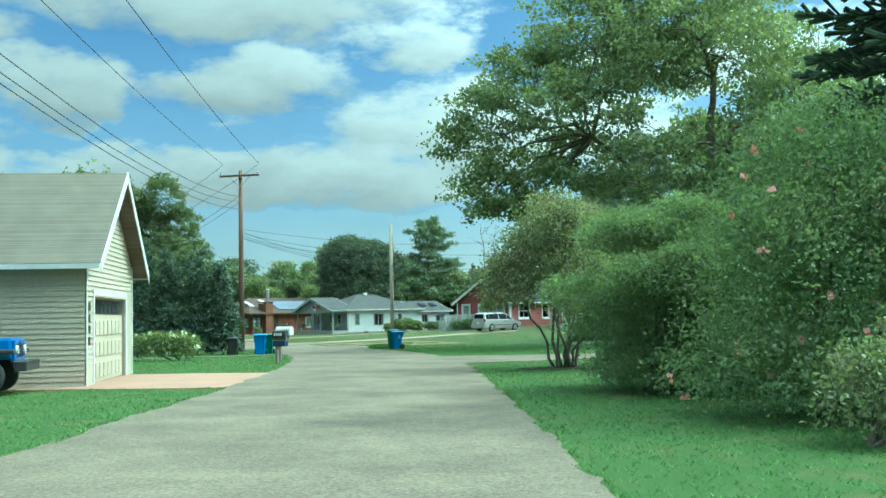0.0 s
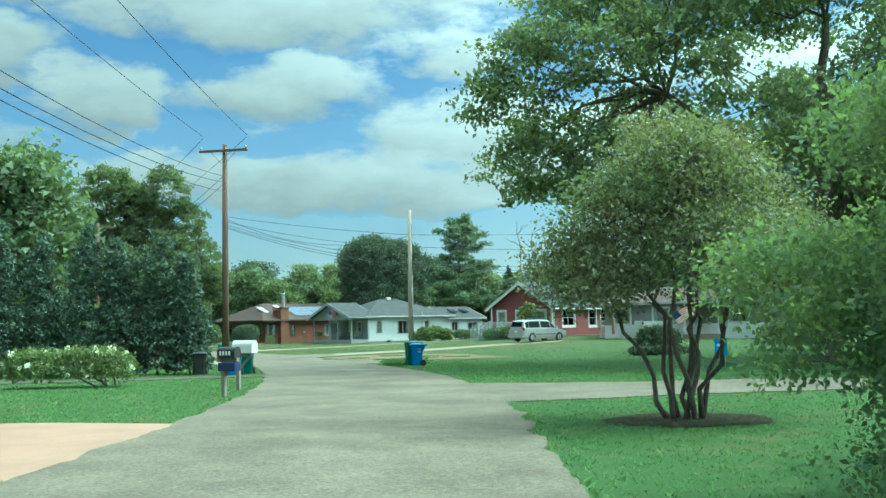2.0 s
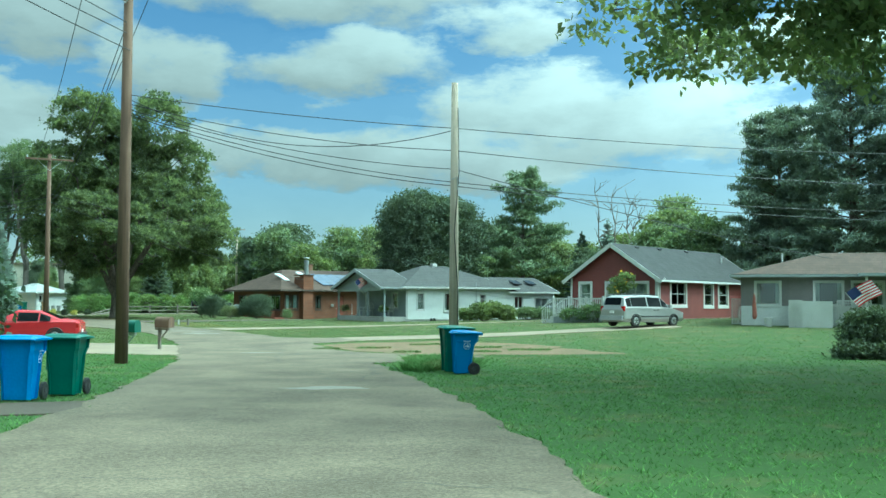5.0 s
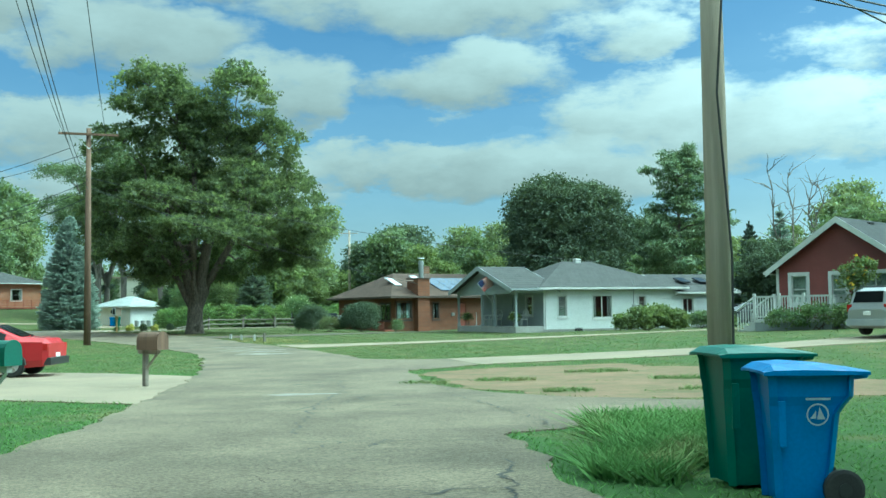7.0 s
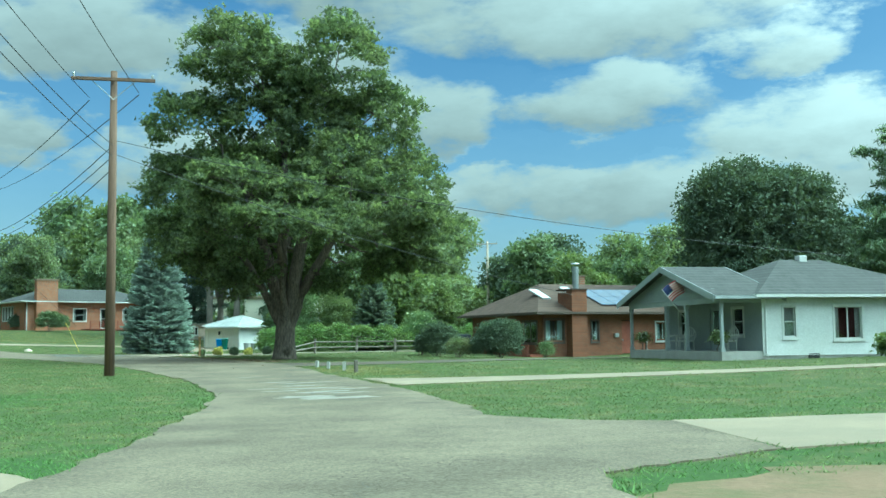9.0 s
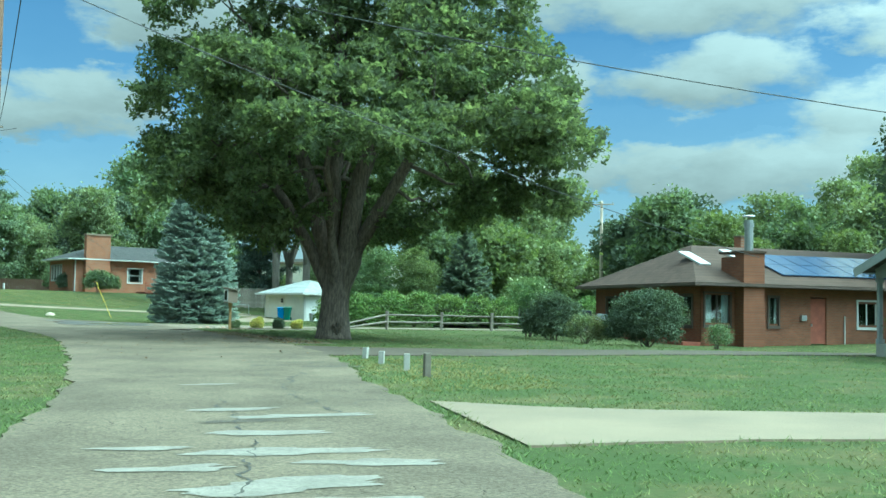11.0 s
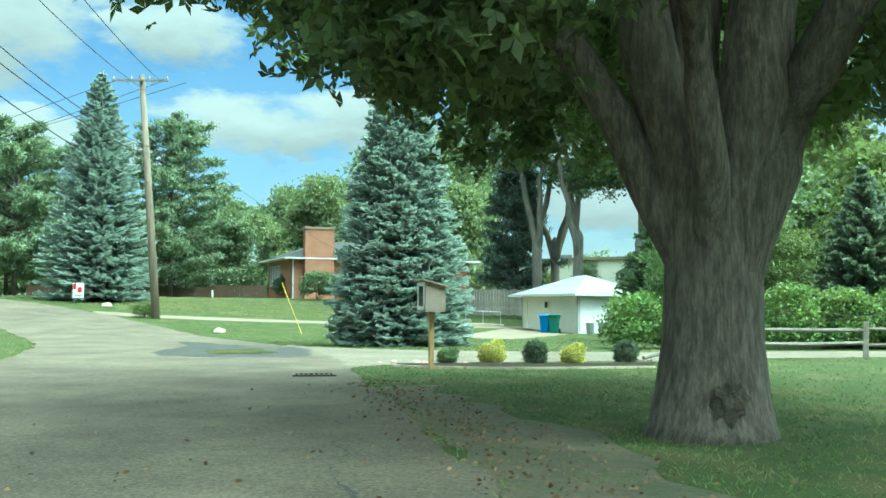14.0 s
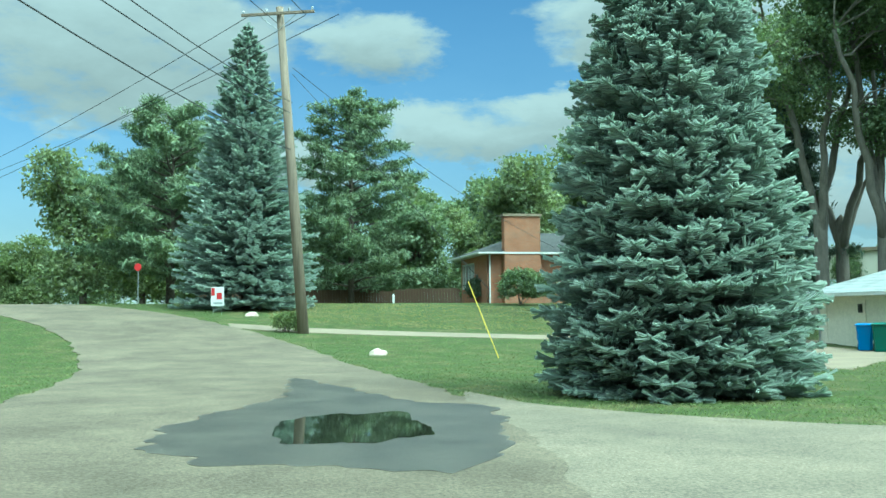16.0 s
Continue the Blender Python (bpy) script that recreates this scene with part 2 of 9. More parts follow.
def lawn_mat(m, lush, olive, dry, speckle=0.5):
    """Lawns that differ from garden to garden: lush by the first houses, olive further on, with dry spots."""
    t = m.node_tree
    p = t.nodes["Principled BSDF"]
    tc = t.nodes.new("ShaderNodeTexCoord")
    sp = t.nodes.new("ShaderNodeSeparateXYZ")
    t.links.new(tc.outputs["Object"], sp.inputs[0])
    broad = node(t, "ShaderNodeTexNoise", Scale=0.09, Detail=4.0, Roughness=0.6)
    spots = node(t, "ShaderNodeTexNoise", Scale=0.75, Detail=6.0, Roughness=0.68)
    grain = node(t, "ShaderNodeTexNoise", Scale=14.0, Detail=3.0)
    for n in (broad, spots, grain):
        t.links.new(tc.outputs["Object"], n.inputs["Vector"])
    along = t.nodes.new("ShaderNodeMapRange")
    along.interpolation_type = "SMOOTHSTEP"
    along.inputs["From Min"].default_value, along.inputs["From Max"].default_value = 62.0, 100.0
    t.links.new(math_node(t, "MULTIPLY_ADD", math_node(t, "SUBTRACT", broad.outputs["Fac"], 0.5), 60.0, sp.outputs[1]), along.inputs["Value"])
    col = mix_color(t, along.outputs[0], lush, olive)
    bare = t.nodes.new("ShaderNodeMapRange")
    bare.inputs["From Min"].default_value, bare.inputs["From Max"].default_value = 0.53, 0.78
    t.links.new(math_node(t, "MULTIPLY_ADD", along.outputs[0], 0.06, spots.outputs["Fac"]), bare.inputs["Value"])
    col = mix_color(t, bare.outputs[0], col, dry)
    old = p.inputs["Base Color"].links[0].from_node
    value = old.inputs[7].links[0].from_socket
    out = mix_color(t, 1.0, col, value, "MULTIPLY")
    tone = t.nodes.new("ShaderNodeCombineColor")
    g = math_node(t, "ADD", math_node(t, "MULTIPLY", grain.outputs["Fac"], speckle), 1 - speckle / 2)
    for k in range(3):
        t.links.new(g, tone.inputs[k])
    out = mix_color(t, 1.0, out, tone.outputs[0], "MULTIPLY")
    t.links.new(out, p.inputs["Base Color"])
    for n in t.nodes:
        if n.bl_idname == "ShaderNodeBsdfTranslucent":
            t.links.new(out, n.inputs["Color"])
    return m


GRASS = lawn_mat(surf("lawn", (0.05, 0.07, 0.02), (0.07, 0.08, 0.03), scale=0.22, fine=18, rough=0.95, bump=0.6, patch=1.0, spec=0.15, grain=0.8), (0.043, 0.078, 0.02), (0.055, 0.073, 0.023), (0.115, 0.1, 0.046))
BLADES = lawn_mat(surf("grass_blades", (0.15, 0.2, 0.07), (0.2, 0.23, 0.1), scale=0.25, fine=5, rough=0.8, bump=0, island=0.18, leaf=0.25, spec=0.2), (0.125, 0.215, 0.06), (0.15, 0.193, 0.07), (0.27, 0.24, 0.112), 0.3)
DRYBLADES = surf("dry_grass", (0.187, 0.187, 0.066), (0.33, 0.275, 0.132), scale=0.5, fine=5, rough=0.9, bump=0, island=0.3, leaf=0.2, spec=0.2)


def worn_road(m, net, amount, dark=0.35):
    """Adds loose aggregate, dark stains and a net of fine cracks in patches to a paving material."""
    t = m.node_tree
    p = t.nodes["Principled BSDF"]
    old = p.inputs["Base Color"].links[0].from_socket
    tc = t.nodes.new("ShaderNodeTexCoord")
    bend = node(t, "ShaderNodeTexNoise", Scale=1.7, Detail=4.0)
    t.links.new(tc.outputs["Object"], bend.inputs["Vector"])
    moved = t.nodes.new("ShaderNodeVectorMath")
    moved.operation = "MULTIPLY_ADD"
    moved.inputs[1].default_value = (0.55, 0.55, 0)
    t.links.new(bend.outputs["Color"], moved.inputs[0])
    t.links.new(tc.outputs["Object"], moved.inputs[2])
    cells = node(t, "ShaderNodeTexVoronoi", Scale=net)
    cells.feature = "DISTANCE_TO_EDGE"
    t.links.new(moved.outputs[0], cells.inputs["Vector"])
    where = node(t, "ShaderNodeTexNoise", Scale=0.22, Detail=3.0, Roughness=0.6)
    t.links.new(tc.outputs["Object"], where.inputs["Vector"])
    thick = math_node(t, "MULTIPLY", math_node(t, "SUBTRACT", where.outputs["Fac"], 0.5 - amount), 0.10)
    line = math_node(t, "GREATER_THAN", thick, cells.outputs["Distance"])
    grit = node(t, "ShaderNodeTexVoronoi", Scale=42.0)
    t.links.new(tc.outputs["Object"], grit.inputs["Vector"])
    gsep = t.nodes.new("ShaderNodeSeparateColor")
    t.links.new(grit.outputs["Color"], gsep.inputs[0])
    stain = node(t, "ShaderNodeTexNoise", Scale=1.1, Detail=6.0, Roughness=0.7)
    t.links.new(tc.outputs["Object"], stain.inputs["Vector"])
    tone = math_node(t, "ADD", math_node(t, "MULTIPLY", gsep.outputs[0], 0.5), math_node(t, "MULTIPLY", stain.outputs["Fac"], 0.7))
    tone = math_node(t, "MULTIPLY", math_node(t, "ADD", tone, 0.4), math_node(t, "SUBTRACT", 1.0, math_node(t, "MULTIPLY", line, 1 - dark)))
    gc = t.nodes.new("ShaderNodeCombineColor")
    for k in range(3):
        t.links.new(tone, gc.inputs[k])
    t.links.new(mix_color(t, 1.0, old, gc.outputs[0], "MULTIPLY"), p.inputs["Base Color"])
    return m


ASPHALT = worn_road(surf("worn_asphalt", (0.162, 0.133, 0.092), (0.104, 0.086, 0.06), scale=0.45, fine=24, rough=0.92, bump=0.8, patch=0.5, spec=0.25, grain=1.5), 2.4, -0.06)
LANE = worn_road(surf("pale_asphalt", (0.195, 0.163, 0.116), (0.142, 0.121, 0.088), scale=0.45, fine=26, rough=0.92, bump=0.7, patch=0.5, spec=0.25, grain=1.4), 1.7, -0.08)
DARKASPHALT = surf("dark_asphalt", (0.07, 0.057, 0.043), (0.098, 0.08, 0.06), scale=0.5, fine=26, rough=0.9, bump=0.6, spec=0.25, grain=1.0)
CONCRETE = surf("concrete", (0.238, 0.191, 0.132), (0.185, 0.15, 0.105), scale=0.5, fine=50, rough=0.9, bump=0.3, spec=0.3)
PATCH = surf("patched_road", (0.235, 0.215, 0.178), (0.165, 0.15, 0.122), scale=2.2, fine=22, rough=0.9, bump=0.8, patch=0.6, grain=1.1)
CRACK = surf("road_crack", (0.05, 0.046, 0.04), (0.075, 0.07, 0.056), scale=2, fine=60, rough=0.95, bump=0.4)
DIRT = surf("bare_earth", (0.205, 0.135, 0.09), (0.14, 0.105, 0.065), scale=0.8, fine=14, rough=0.97, bump=0.6, patch=0.7, spec=0.1, grain=0.6)


def overgrown(m, green, scale, lo, hi):
    """Thin grass creeping over a bare surface in soft patches."""
    t = m.node_tree
    p = t.nodes["Principled BSDF"]
    old = p.inputs["Base Color"].links[0].from_socket
    tc = t.nodes.new("ShaderNodeTexCoord")
    n = node(t, "ShaderNodeTexNoise", Scale=scale, Detail=7.0, Roughness=0.7)
    t.links.new(tc.outputs["Object"], n.inputs["Vector"])
    r = t.nodes.new("ShaderNodeMapRange")
    r.inputs["From Min"].default_value, r.inputs["From Max"].default_value = lo, hi
    t.links.new(n.outputs["Fac"], r.inputs["Value"])
    t.links.new(mix_color(t, r.outputs[0], old, green), p.inputs["Base Color"])
    return m


overgrown(DIRT, (0.105, 0.1, 0.05), 0.9, 0.44, 0.7)
MUD = surf("brown_grit", (0.10, 0.082, 0.06), (0.065, 0.055, 0.042), scale=5, fine=50, rough=0.95, bump=0.8)
MULCH = surf("dark_mulch", (0.03, 0.023, 0.017), (0.06, 0.046, 0.034), scale=6, fine=45, rough=1.0, bump=1.0, spec=0.05)
FADEDRED = surf("faded_red_cloth", (0.33, 0.12, 0.085), (0.25, 0.09, 0.07), scale=4, fine=60, rough=0.9, bump=0.2)
SALMON = surf("salmon_paving", (0.31, 0.175, 0.115), (0.25, 0.145, 0.095), scale=0.7, fine=40, rough=0.9, bump=0.3)
WET = surf("wet_asphalt", (0.045, 0.04, 0.032), (0.085, 0.075, 0.058), scale=0.9, fine=30, rough=0.45, bump=0.4, grain=1.0, spec=0.35)
PUDDLE = surf("puddle_water", (0.016, 0.018, 0.013), (0.022, 0.022, 0.016), scale=2, fine=6, rough=0.02, bump=0.01)
WHITESIDE = surf("white_siding", (0.6, 0.61, 0.59), (0.54, 0.55, 0.52), scale=0.8, fine=14, rough=0.55, bump=0.05)
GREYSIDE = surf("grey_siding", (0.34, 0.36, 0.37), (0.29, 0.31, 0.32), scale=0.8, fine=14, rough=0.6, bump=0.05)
TAUPESIDE = surf("taupe_siding", (0.20, 0.18, 0.17), (0.16, 0.145, 0.135), scale=0.8, fine=14, rough=0.6, bump=0.05)
CREAMSIDE = surf("cream_siding", (0.44, 0.385, 0.285), (0.39, 0.34, 0.25), scale=0.6, fine=14, rough=0.6, bump=0.05)
REDSIDE = surf("red_siding", (0.195, 0.050, 0.042), (0.155, 0.040, 0.034), scale=0.8, fine=14, rough=0.6, bump=0.05)
TRIM = surf("white_trim", (0.6, 0.6, 0.575), (0.53, 0.53, 0.5), scale=1.5, fine=20, rough=0.5, bump=0.04)
GREYTRIM = surf("grey_trim", (0.357, 0.377, 0.385), (0.306, 0.328, 0.336), scale=1.5, fine=20, rough=0.55, bump=0.04)
GREYROOF = brick_mat("grey_shingles", (0.058, 0.058, 0.055), (0.046, 0.046, 0.044), (0.09, 0.09, 0.086), width=0.32, height=0.14, gap=0.008)
DARKROOF = brick_mat("dark_shingles", (0.045, 0.046, 0.045), (0.034, 0.035, 0.034), (0.05, 0.05, 0.05), width=0.32, height=0.14, gap=0.008)
BROWNROOF = brick_mat("brown_shingles", (0.086, 0.058, 0.043), (0.064, 0.044, 0.033), (0.05, 0.035, 0.028), width=0.32, height=0.14, gap=0.008)
TANROOF = brick_mat("tan_shingles", (0.136, 0.119, 0.091), (0.112, 0.098, 0.076), (0.16, 0.145, 0.115), width=0.32, height=0.14, gap=0.008)
ORANGEBRICK = brick_mat("orange_brick", (0.33, 0.13, 0.062), (0.26, 0.098, 0.048), (0.26, 0.19, 0.14))
BROWNBRICK = brick_mat("brown_brick", (0.218, 0.087, 0.047), (0.167, 0.065, 0.037), (0.15, 0.10, 0.07))
BLOCK = surf("concrete_block", (0.40, 0.39, 0.36), (0.32, 0.31, 0.28), scale=1.5, fine=30, rough=0.9, bump=0.3)
LITTER = surf("leaf_litter", (0.12, 0.09, 0.056), (0.072, 0.076, 0.036), scale=2.5, fine=16, rough=0.97, bump=1.0, grain=1.3)
LITTERLEAF = surf("fallen_leaf", (0.17, 0.105, 0.055), (0.22, 0.155, 0.085), scale=2, fine=8, rough=0.85, bump=0, island=0.45, spec=0.15)
SCAR = surf("rotten_wood", (0.045, 0.038, 0.030), (0.11, 0.085, 0.06), scale=9, fine=30, rough=0.95, bump=1.0, grain=1.2)
VERGE = surf("dry_verge", (0.105, 0.108, 0.045), (0.075, 0.095, 0.036), scale=1.6, fine=16, rough=0.97, bump=0.8, grain=1.2)
BROWNTRIM = surf("brown_trim", (0.085, 0.06, 0.046), (0.065, 0.046, 0.036), scale=2, fine=20, rough=0.6, bump=0.05)
GREYPOLE = surf("grey_pole_wood", (0.52, 0.44, 0.35), (0.38, 0.32, 0.25), scale=2, fine=16, rough=0.9, bump=0.5, stretch=(5, 5, 0.25))
BARK = surf("bark", (0.16, 0.128, 0.1), (0.074, 0.06, 0.047), scale=2.5, fine=7, rough=0.95, bump=1.0, stretch=(5, 5, 1.1), patch=0.4, grain=1.7)
PALEBARK = surf("pale_bark", (0.21, 0.185, 0.155), (0.13, 0.115, 0.095), scale=2.5, fine=9, rough=0.95, bump=1.0, stretch=(3, 3, 0.6), patch=0.6)
POLEWOOD = surf("pole_wood", (0.22, 0.175, 0.125), (0.14, 0.11, 0.08), scale=2, fine=16, rough=0.9, bump=0.5, stretch=(5, 5, 0.25))
BROWNPOLE = surf("brown_pole_wood", (0.17, 0.105, 0.068), (0.11, 0.068, 0.046), scale=2, fine=16, rough=0.9, bump=0.5, stretch=(5, 5, 0.25))
RAILWOOD = surf("weathered_wood", (0.25, 0.22, 0.18), (0.15, 0.13, 0.105), scale=3, fine=25, rough=0.9, bump=0.5, each=0.2)
POSTWOOD = surf("new_post_wood", (0.42, 0.27, 0.12), (0.32, 0.20, 0.09), scale=3, fine=20, rough=0.8, bump=0.3, stretch=(4, 4, 0.4))
REDWOOD = surf("red_deck_wood", (0.24, 0.075, 0.045), (0.18, 0.055, 0.035), scale=3, fine=20, rough=0.8, bump=0.2, each=0.15)
LEAF_OAK = surf("oak_leaf", (0.165, 0.208, 0.118), (0.225, 0.252, 0.142), scale=0.6, fine=3, rough=0.55, bump=0, island=0.35, leaf=0.38, spec=0.25)
LEAF_MAPLE = surf("maple_leaf", (0.084, 0.104, 0.064), (0.116, 0.132, 0.078), scale=0.5, fine=3, rough=0.65, bump=0, island=0.4, leaf=0.52, spec=0.15, through=(2.3, 2.4, 1.25))
LEAF_DARK = surf("dark_leaf", (0.095, 0.122, 0.09), (0.125, 0.149, 0.103), scale=0.5, fine=3, rough=0.85, bump=0, island=0.2, leaf=0.25, spec=0.1)
LEAF_LIGHT = surf("light_leaf", (0.145, 0.185, 0.085), (0.185, 0.213, 0.1), scale=0.5, fine=3, rough=0.6, bump=0, island=0.35, leaf=0.4, spec=0.25)
LEAF_MID = surf("green_leaf", (0.14, 0.19, 0.108), (0.182, 0.217, 0.124), scale=0.5, fine=3, rough=0.6, bump=0, island=0.35, leaf=0.35, spec=0.25)
LEAF_OLIVE = surf("olive_leaf", (0.165, 0.205, 0.112), (0.215, 0.205, 0.125), scale=1.2, fine=3, rough=0.55, bump=0, island=0.45, leaf=0.35, spec=0.25)
LEAF_BUSH = surf("bush_leaf", (0.15, 0.213, 0.122), (0.21, 0.25, 0.142), scale=0.7, fine=3, rough=0.75, bump=0, island=0.22, leaf=0.42, spec=0.1)
LEAF_HEDGE = surf("hedge_leaf", (0.131, 0.206, 0.071), (0.187, 0.239, 0.093), scale=0.8, fine=3, rough=0.6, bump=0, island=0.4, leaf=0.35, spec=0.25)
LEAF_YELLOW = surf("yellow_leaf", (0.56, 0.5, 0.17), (0.42, 0.42, 0.13), scale=2, fine=3, rough=0.6, bump=0, island=0.4, leaf=0.3, spec=0.25)
LEAF_ARB = surf("arborvitae_leaf", (0.085, 0.12, 0.092), (0.114, 0.149, 0.103), scale=0.9, fine=4, rough=0.7, bump=0, island=0.4, leaf=0.2, spec=0.25)
NEEDLE_GREY = surf("grey_green_needles", (0.19, 0.235, 0.195), (0.235, 0.27, 0.215), scale=0.8, fine=6, rough=0.75, bump=0, island=0.3, leaf=0.2, spec=0.2)
NEEDLE_BLUE = surf("blue_spruce_needles", (0.46, 0.51, 0.46), (0.34, 0.385, 0.345), scale=0.8, fine=6, rough=0.8, bump=0, island=0.22, leaf=0.38, spec=0.25, through=(1.0, 1.1, 0.98))
NEEDLE_DARK = surf("dark_needles", (0.098, 0.13, 0.116), (0.134, 0.166, 0.137), scale=0.8, fine=6, rough=0.7, bump=0, island=0.4, leaf=0.15, spec=0.25)
NEEDLE_PINE = surf("pine_needles", (0.15, 0.205, 0.125), (0.205, 0.245, 0.15), scale=0.8, fine=6, rough=0.7, bump=0, island=0.4, leaf=0.2, spec=0.25)
PETAL_PINK = surf("pink_petal", (0.65, 0.24, 0.30), (0.75, 0.36, 0.40), scale=4, fine=10, rough=0.6, bump=0, island=0.2, leaf=0.35)
PETAL_WHITE = surf("white_petal", (0.75, 0.75, 0.66), (0.65, 0.68, 0.5), scale=4, fine=10, rough=0.6, bump=0, island=0.15, leaf=0.3)
PETAL_YELLOW = surf("yellow_petal", (0.75, 0.48, 0.05), (0.65, 0.40, 0.04), scale=4, fine=10, rough=0.6, bump=0, island=0.2, leaf=0.3)
BINBLUE = surf("blue_plastic", (0.010, 0.150, 0.42), (0.014, 0.17, 0.46), scale=2, fine=30, rough=0.45, bump=0.05)
BINGREEN = surf("green_plastic", (0.012, 0.105, 0.075), (0.016, 0.125, 0.085), scale=2, fine=30, rough=0.45, bump=0.05)
BLACKPLASTIC = surf("black_plastic", (0.018, 0.018, 0.019), (0.03, 0.03, 0.03), scale=3, fine=40, rough=0.5, bump=0.05)
RUBBER = surf("tyre_rubber", (0.018, 0.018, 0.018), (0.03, 0.03, 0.028), scale=6, fine=50, rough=0.85, bump=0.2)
SILVER = surf("silver_paint", (0.38, 0.38, 0.365), (0.35, 0.35, 0.335), scale=1.5, fine=80, rough=0.28, bump=0.0, metal=0.35)
REDPAINT = surf("red_car_paint", (0.38, 0.022, 0.03), (0.33, 0.018, 0.025), scale=1.5, fine=80, rough=0.22, bump=0.0)
BLUEPAINT = surf("blue_car_paint", (0.02, 0.13, 0.40), (0.018, 0.11, 0.36), scale=1.5, fine=80, rough=0.22, bump=0.0)
DARKPAINT = surf("dark_car_paint", (0.025, 0.03, 0.035), (0.03, 0.035, 0.04), scale=1.5, fine=80, rough=0.25, bump=0.0)
CHROME = surf("bright_metal", (0.6, 0.6, 0.6), (0.5, 0.5, 0.5), scale=3, fine=30, rough=0.25, bump=0.02, metal=1.0)
STEEL = surf("galvanised_steel", (0.45, 0.46, 0.46), (0.36, 0.37, 0.37), scale=3, fine=30, rough=0.4, bump=0.05, metal=0.8)
CARGLASS = surf("car_glass", (0.012, 0.014, 0.015), (0.016, 0.018, 0.018), scale=2, fine=10, rough=0.12, bump=0.0, spec=0.12)
TAILRED = surf("tail_lamp_red", (0.35, 0.012, 0.012), (0.30, 0.01, 0.01), scale=5, fine=30, rough=0.2, bump=0.0)
LAMPCLEAR = surf("clear_lamp", (0.65, 0.66, 0.66), (0.55, 0.56, 0.56), scale=5, fine=30, rough=0.12, bump=0.0)
WIRE = surf("black_wire", (0.02, 0.02, 0.02), (0.03, 0.03, 0.03), rough=0.6, bump=0)
IRON = surf("cast_iron", (0.09, 0.077, 0.06), (0.12, 0.095, 0.07), scale=8, fine=40, rough=0.7, bump=0.3, metal=0.4)
STONE = surf("pale_stone", (0.50, 0.44, 0.34), (0.40, 0.33, 0.25), scale=4, fine=25, rough=0.9, bump=0.6)
PINKSTONE = surf("pink_stone", (0.42, 0.28, 0.22), (0.36, 0.22, 0.18), scale=4, fine=25, rough=0.9, bump=0.6)
TAUPEPAINT = surf("taupe_paint", (0.36, 0.29, 0.235), (0.31, 0.25, 0.20), scale=3, fine=30, rough=0.7, bump=0.15)
SOLAR = surf("solar_panel", (0.03, 0.055, 0.11), (0.045, 0.075, 0.14), scale=1, fine=6, rough=0.08, bump=0.0)
CURTAIN = surf("pale_curtain", (0.55, 0.56, 0.54), (0.45, 0.46, 0.45), scale=2, fine=12, rough=0.9, bump=0.1)
INSIDE = surf("dim_room", (0.12, 0.11, 0.10), (0.09, 0.085, 0.08), scale=1, fine=8, rough=0.9, bump=0.0)
SIGNRED = surf("sign_red", (0.50, 0.03, 0.035), (0.45, 0.025, 0.03), scale=3, fine=20, rough=0.4, bump=0)
SIGNBLUE = surf("sign_blue", (0.02, 0.24, 0.52), (0.02, 0.22, 0.48), scale=3, fine=20, rough=0.4, bump=0)
SIGNWHITE = surf("sign_white", (0.78, 0.78, 0.76), (0.70, 0.70, 0.68), scale=3, fine=20, rough=0.4, bump=0)
NAVY = surf("navy_cloth", (0.02, 0.03, 0.10), (0.016, 0.025, 0.085), scale=3, fine=60, rough=0.9, bump=0.1)
YELLOWPLASTIC = surf("yellow_plastic", (0.70, 0.50, 0.05), (0.62, 0.44, 0.04), scale=3, fine=20, rough=0.5, bump=0)
GREENMETAL = surf("green_metal", (0.03, 0.12, 0.085), (0.025, 0.10, 0.07), scale=3, fine=30, rough=0.4, bump=0.02)
BEIGEWALL = surf("beige_wall", (0.72, 0.68, 0.56), (0.66, 0.62, 0.5), scale=0.4, fine=10, rough=0.8, bump=0.05)
GLASS = glass_mat("window_glass")

# ---- building helpers ----
def height(x, y):
    """The lie of the land: a shallow dip along the street, a hollow at the brown house and two rises."""
    z = -0.5 * math.exp(-(((y - 82) / 30) ** 2)) + 0.85 * math.exp(-((x - 14) ** 2 + (y - 98) ** 2) / 392)
    z -= 0.33 * math.exp(-((x + 22) ** 2 + (y - 134) ** 2) / 72)
    s = min(1.0, max(0.0, (-0.93 * (x + 60) + 0.37 * (y - 138) - 8) / 44))
    return z + 2.5 * s * s * (3 - 2 * s)


def on_ground(x, y, turn=0.0, lift=0.0):
    return pose(x, y, height(x, y) + lift, 0, 0, turn)


def mesh_of(bm, name, material, smooth=False):
    me = bpy.data.meshes.new(name)
    bm.normal_update()
    bm.to_mesh(me)
    bm.free()
    me.materials.append(material)
    if smooth:
        me.polygons.foreach_set("use_smooth", [True] * len(me.polygons))
    return me


def part(name, bm, material, parent=None, label="", m=None, smooth=False):
    """Links a bmesh (or a mesh) as ONE mesh object under a thing or a part."""
    me = bm if isinstance(bm, bpy.types.Mesh) else mesh_of(bm, name, material, smooth)
    ob = new(name, me)
    ob.parent = parent
    if m is not None:
        ob.matrix_local = m
    return tagged(ob, label) if label else ob


def thing(name, m, label, category, group="", kind=""):
    ob = new(name)
    ob.empty_display_size = 0.2
    ob.matrix_world = m
    return tagged(ob, label, category, group, kind)


